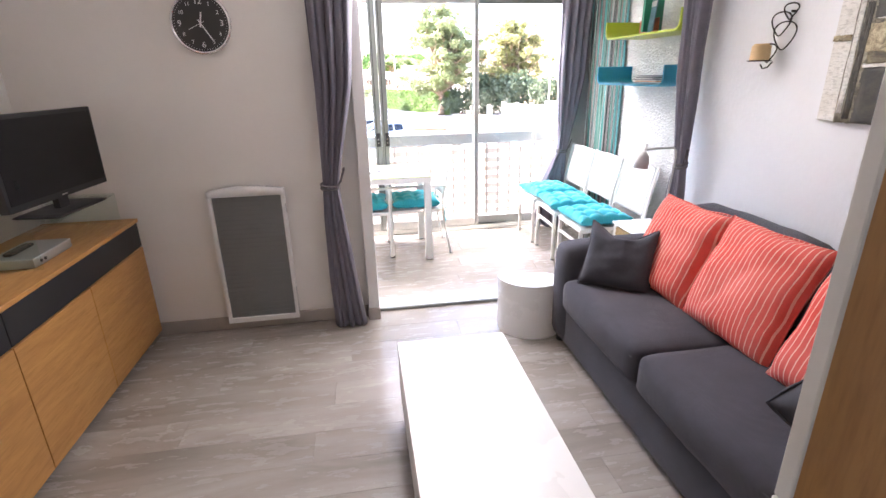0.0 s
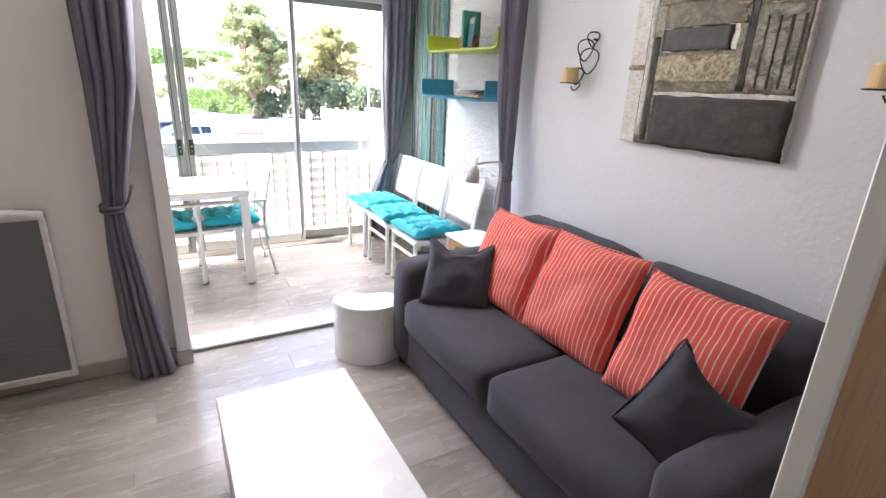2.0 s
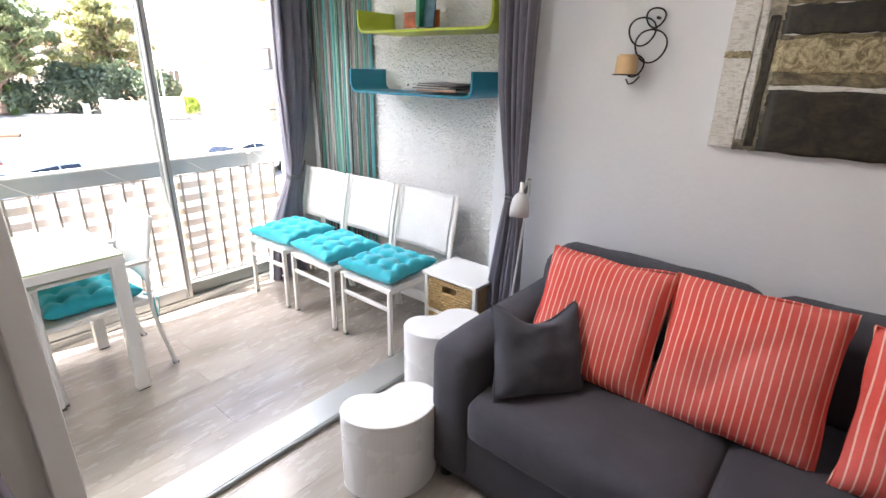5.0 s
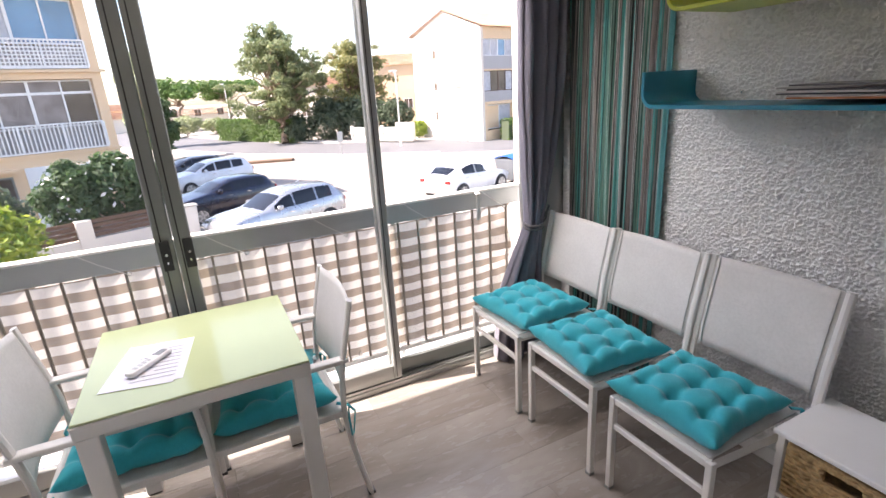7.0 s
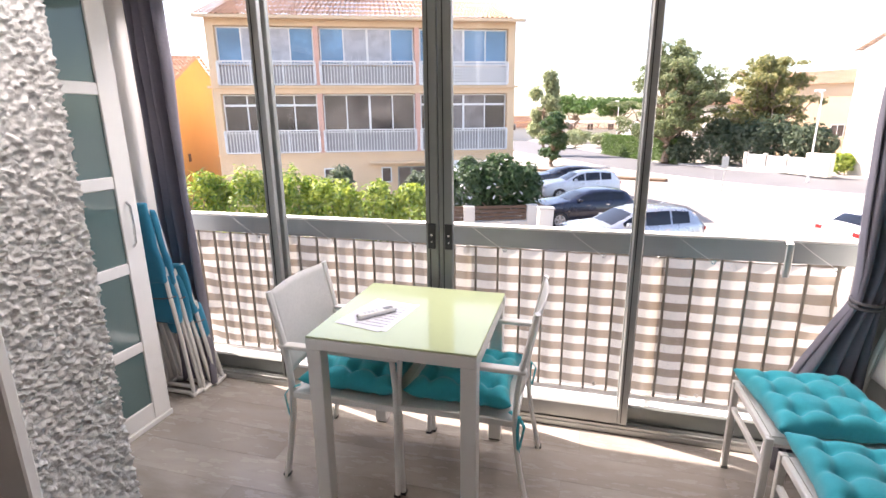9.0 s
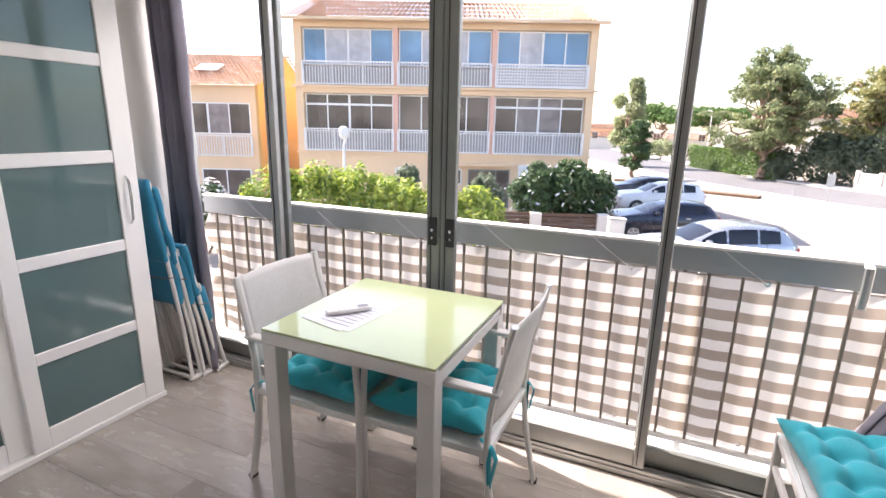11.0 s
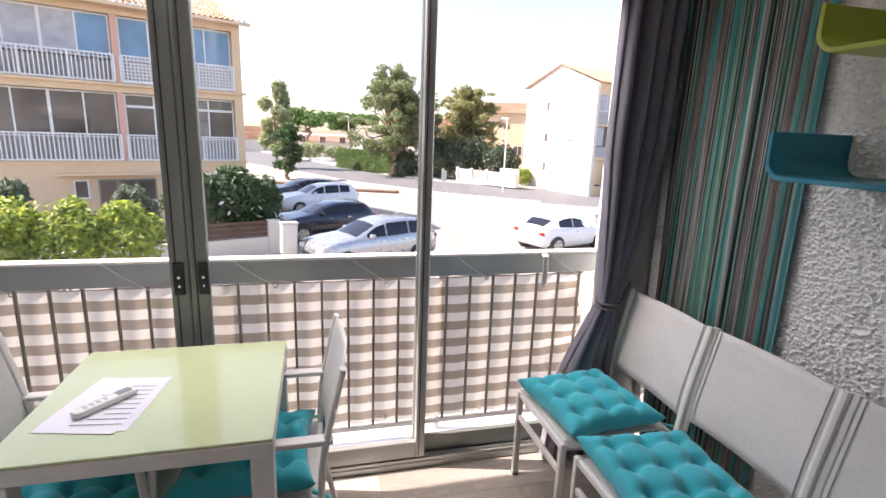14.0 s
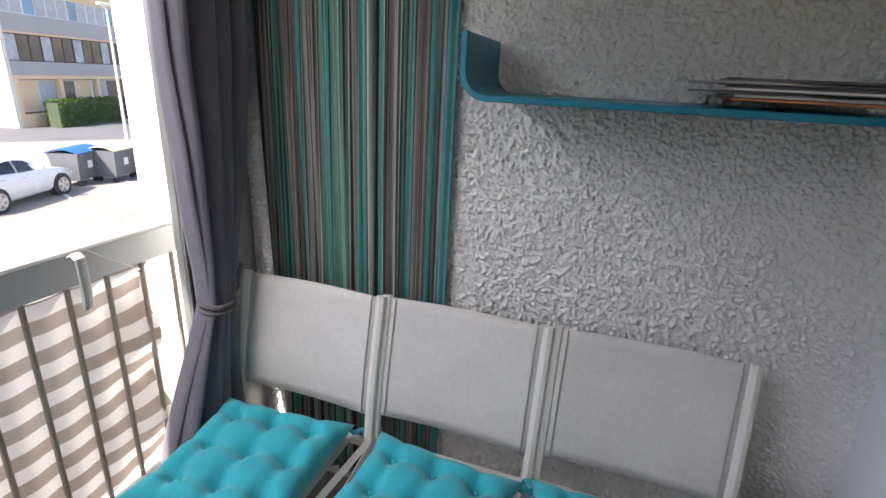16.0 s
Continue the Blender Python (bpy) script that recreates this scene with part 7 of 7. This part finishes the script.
        b = B(); soft(b, glass["side"][0][0] + 0.05, glass["side"][0][0] + 0.2, s * (W / 2 + 0.03) - 0.08, s * (W / 2 + 0.03) + 0.08, zm[1] + 0.02, zm[1] + 0.15, 0.03, 5)
        part("mirror", b, mat, t, smooth=True)
        for k, (a, c) in enumerate(glass["side"][:2]):
            zz = at(c - 0.1)
            b = B(); box(b, c - 0.22, c - 0.05, s * zz[3] - 0.012, s * zz[3] + 0.012, zz[1] - 0.14, zz[1] - 0.11); part("door_handle", b, M["chrome"], t)
    b = B(); box(b, prof[0][0] - 0.015, prof[0][0] + 0.03, -W * 0.26, W * 0.26, 0.32, 0.62, 0.01); part("grille", b, M["black"], t)
    b = B(); box(b, prof[0][0] - 0.02, prof[0][0] - 0.012, -0.26, 0.26, 0.40, 0.51); part("number_plate", b, M["pvc"], t)
    b = B(); box(b, prof[-1][0] + 0.003, prof[-1][0] + 0.012, -0.26, 0.26, 0.62, 0.73); part("number_plate", b, M["pvc"], t)


def suv_prof(L, W, H):
    h = W / 2
    return [(-L / 2, 0.35, 0.72, 0.72, h * 0.80, h * 0.6), (-L / 2 + 0.12, 0.24, 0.88, 0.88, h * 0.93, h * 0.7), (-L / 2 + 0.6, 0.22, 0.98, 1.0, h * 0.99, h * 0.78), (-L * 0.20, 0.22, 1.03, 1.08, h, h * 0.80),
            (-L * 0.05, 0.22, 1.03, H - 0.12, h, h * 0.74), (0.05 * L, 0.22, 1.03, H - 0.02, h, h * 0.74), (0.22 * L, 0.22, 1.05, H, h, h * 0.74), (L * 0.38, 0.24, 1.07, H - 0.05, h * 0.98, h * 0.72), (L / 2 - 0.28, 0.27, 1.06, H - 0.16, h * 0.95, h * 0.70), (L / 2 - 0.03, 0.30, 1.0, 1.04, h * 0.90, h * 0.6), (L / 2, 0.36, 0.9, 0.92, h * 0.84, h * 0.55)]


P1 = suv_prof(4.35, 1.80, 1.55)
GL = lambda L: {"side": [(-0.135 * L, 0.02 * L), (0.035 * L, 0.22 * L), (0.235 * L, 0.37 * L)], "front": (-0.20 * L, -0.055 * L), "rear": (0.41 * L, 0.485 * L)}
AX = 22.5
car("silver grey estate SUV parked on the asphalt", pose(3.60, 20.90, GZ, 0, 0, AX + 1.5), 4.35, 1.80, 1.55, paint("silver_paint", (0.42, 0.43, 0.45), 0.7, 0.28), (-1.34, 1.38), P1, GL(4.35), 0.34)
car("dark blue hatchback parked behind the silver one", pose(2.15, 25.55, GZ, 0, 0, AX), 4.1, 1.74, 1.48, paint("dark_blue_paint", (0.006, 0.009, 0.024), 0.2, 0.25), (-1.24, 1.22), suv_prof(4.0, 1.74, 1.48), GL(4.0), 0.32)
car("white estate car parked in the row", pose(1.9, 32.6, GZ, 0, 0, AX), 4.3, 1.75, 1.55, paint("white_car_paint", (0.70, 0.70, 0.70)), (-1.3, 1.3), suv_prof(4.3, 1.75, 1.55), GL(4.3), 0.32)
car("dark car parked further back in the row", pose(0.9, 36.4, GZ, 0, 0, AX), 4.2, 1.75, 1.45, paint("dark_grey_car_paint", (0.05, 0.05, 0.055), 0.3), (-1.3, 1.3), suv_prof(4.2, 1.75, 1.45), GL(4.2), 0.32)
P4 = [(-2.15, 0.34, 0.62, 0.62, 0.70, 0.5), (-2.02, 0.22, 0.74, 0.74, 0.83, 0.6), (-1.5, 0.2, 0.86, 0.88, 0.89, 0.7), (-0.85, 0.2, 0.92, 0.98, 0.90, 0.72), (-0.15, 0.2, 0.93, 1.34, 0.90, 0.66), (0.35, 0.2, 0.95, 1.42, 0.90, 0.66), (0.9, 0.2, 0.99, 1.38, 0.90, 0.64), (1.45, 0.23, 1.02, 1.24, 0.88, 0.62), (1.85, 0.26, 1.0, 1.06, 0.85, 0.58), (2.08, 0.3, 0.90, 0.92, 0.80, 0.55), (2.15, 0.38, 0.75, 0.77, 0.76, 0.5)]
P4 = [(x * 0.9, *rest) for x, *rest in P4]
car("white three door coupe parked near the waste containers", pose(11.6, 22.62, GZ, 0, 0, AX + 177.5), 3.87, 1.8, 1.42, paint("white_coupe_paint", (0.74, 0.74, 0.74)), (-1.24, 1.22), P4, {"side": [(-0.58, 0.32), (0.36, 1.08)], "front": (-0.74, -0.16), "rear": (1.22, 1.67)}, 0.33)
car("pale car parked far down the road", pose(-2.2, 92.0, GZ, 0, 0, 100), 4.2, 1.75, 1.5, paint("pale_car_paint", (0.6, 0.6, 0.6)), (-1.3, 1.3), suv_prof(4.2, 1.75, 1.5), GL(4.2), 0.32)

# ---- floor planks ----
PW, PL = 0.192, 1.285
pb = B(); box(pb, 0, PL - 0.0006, 0, PW - 0.0006, -0.010, 0.0, 0.0005)
pme = bpy.data.meshes.new("plank"); pb.to_mesh(pme); pb.free(); pme.materials.append(M["plank"])
y, row = -0.95, 0
rng = random.Random(11)
while y < YW - 0.05:
    xs = XL + 0.0 - (row * 0.47 % 1.0) * PL
    while xs < XV:
        a, c = max(xs, XL), min(xs + PL, XV + 0.0)
        if c - a > 0.05:
            o = new("plank", pme)
            o.parent = floor
            o.matrix_basis = Matrix.Translation((a, y, 0)) @ Matrix.Diagonal(((c - a) / PL, 1, 1, 1))
        xs += PL
    y += PW; row += 1
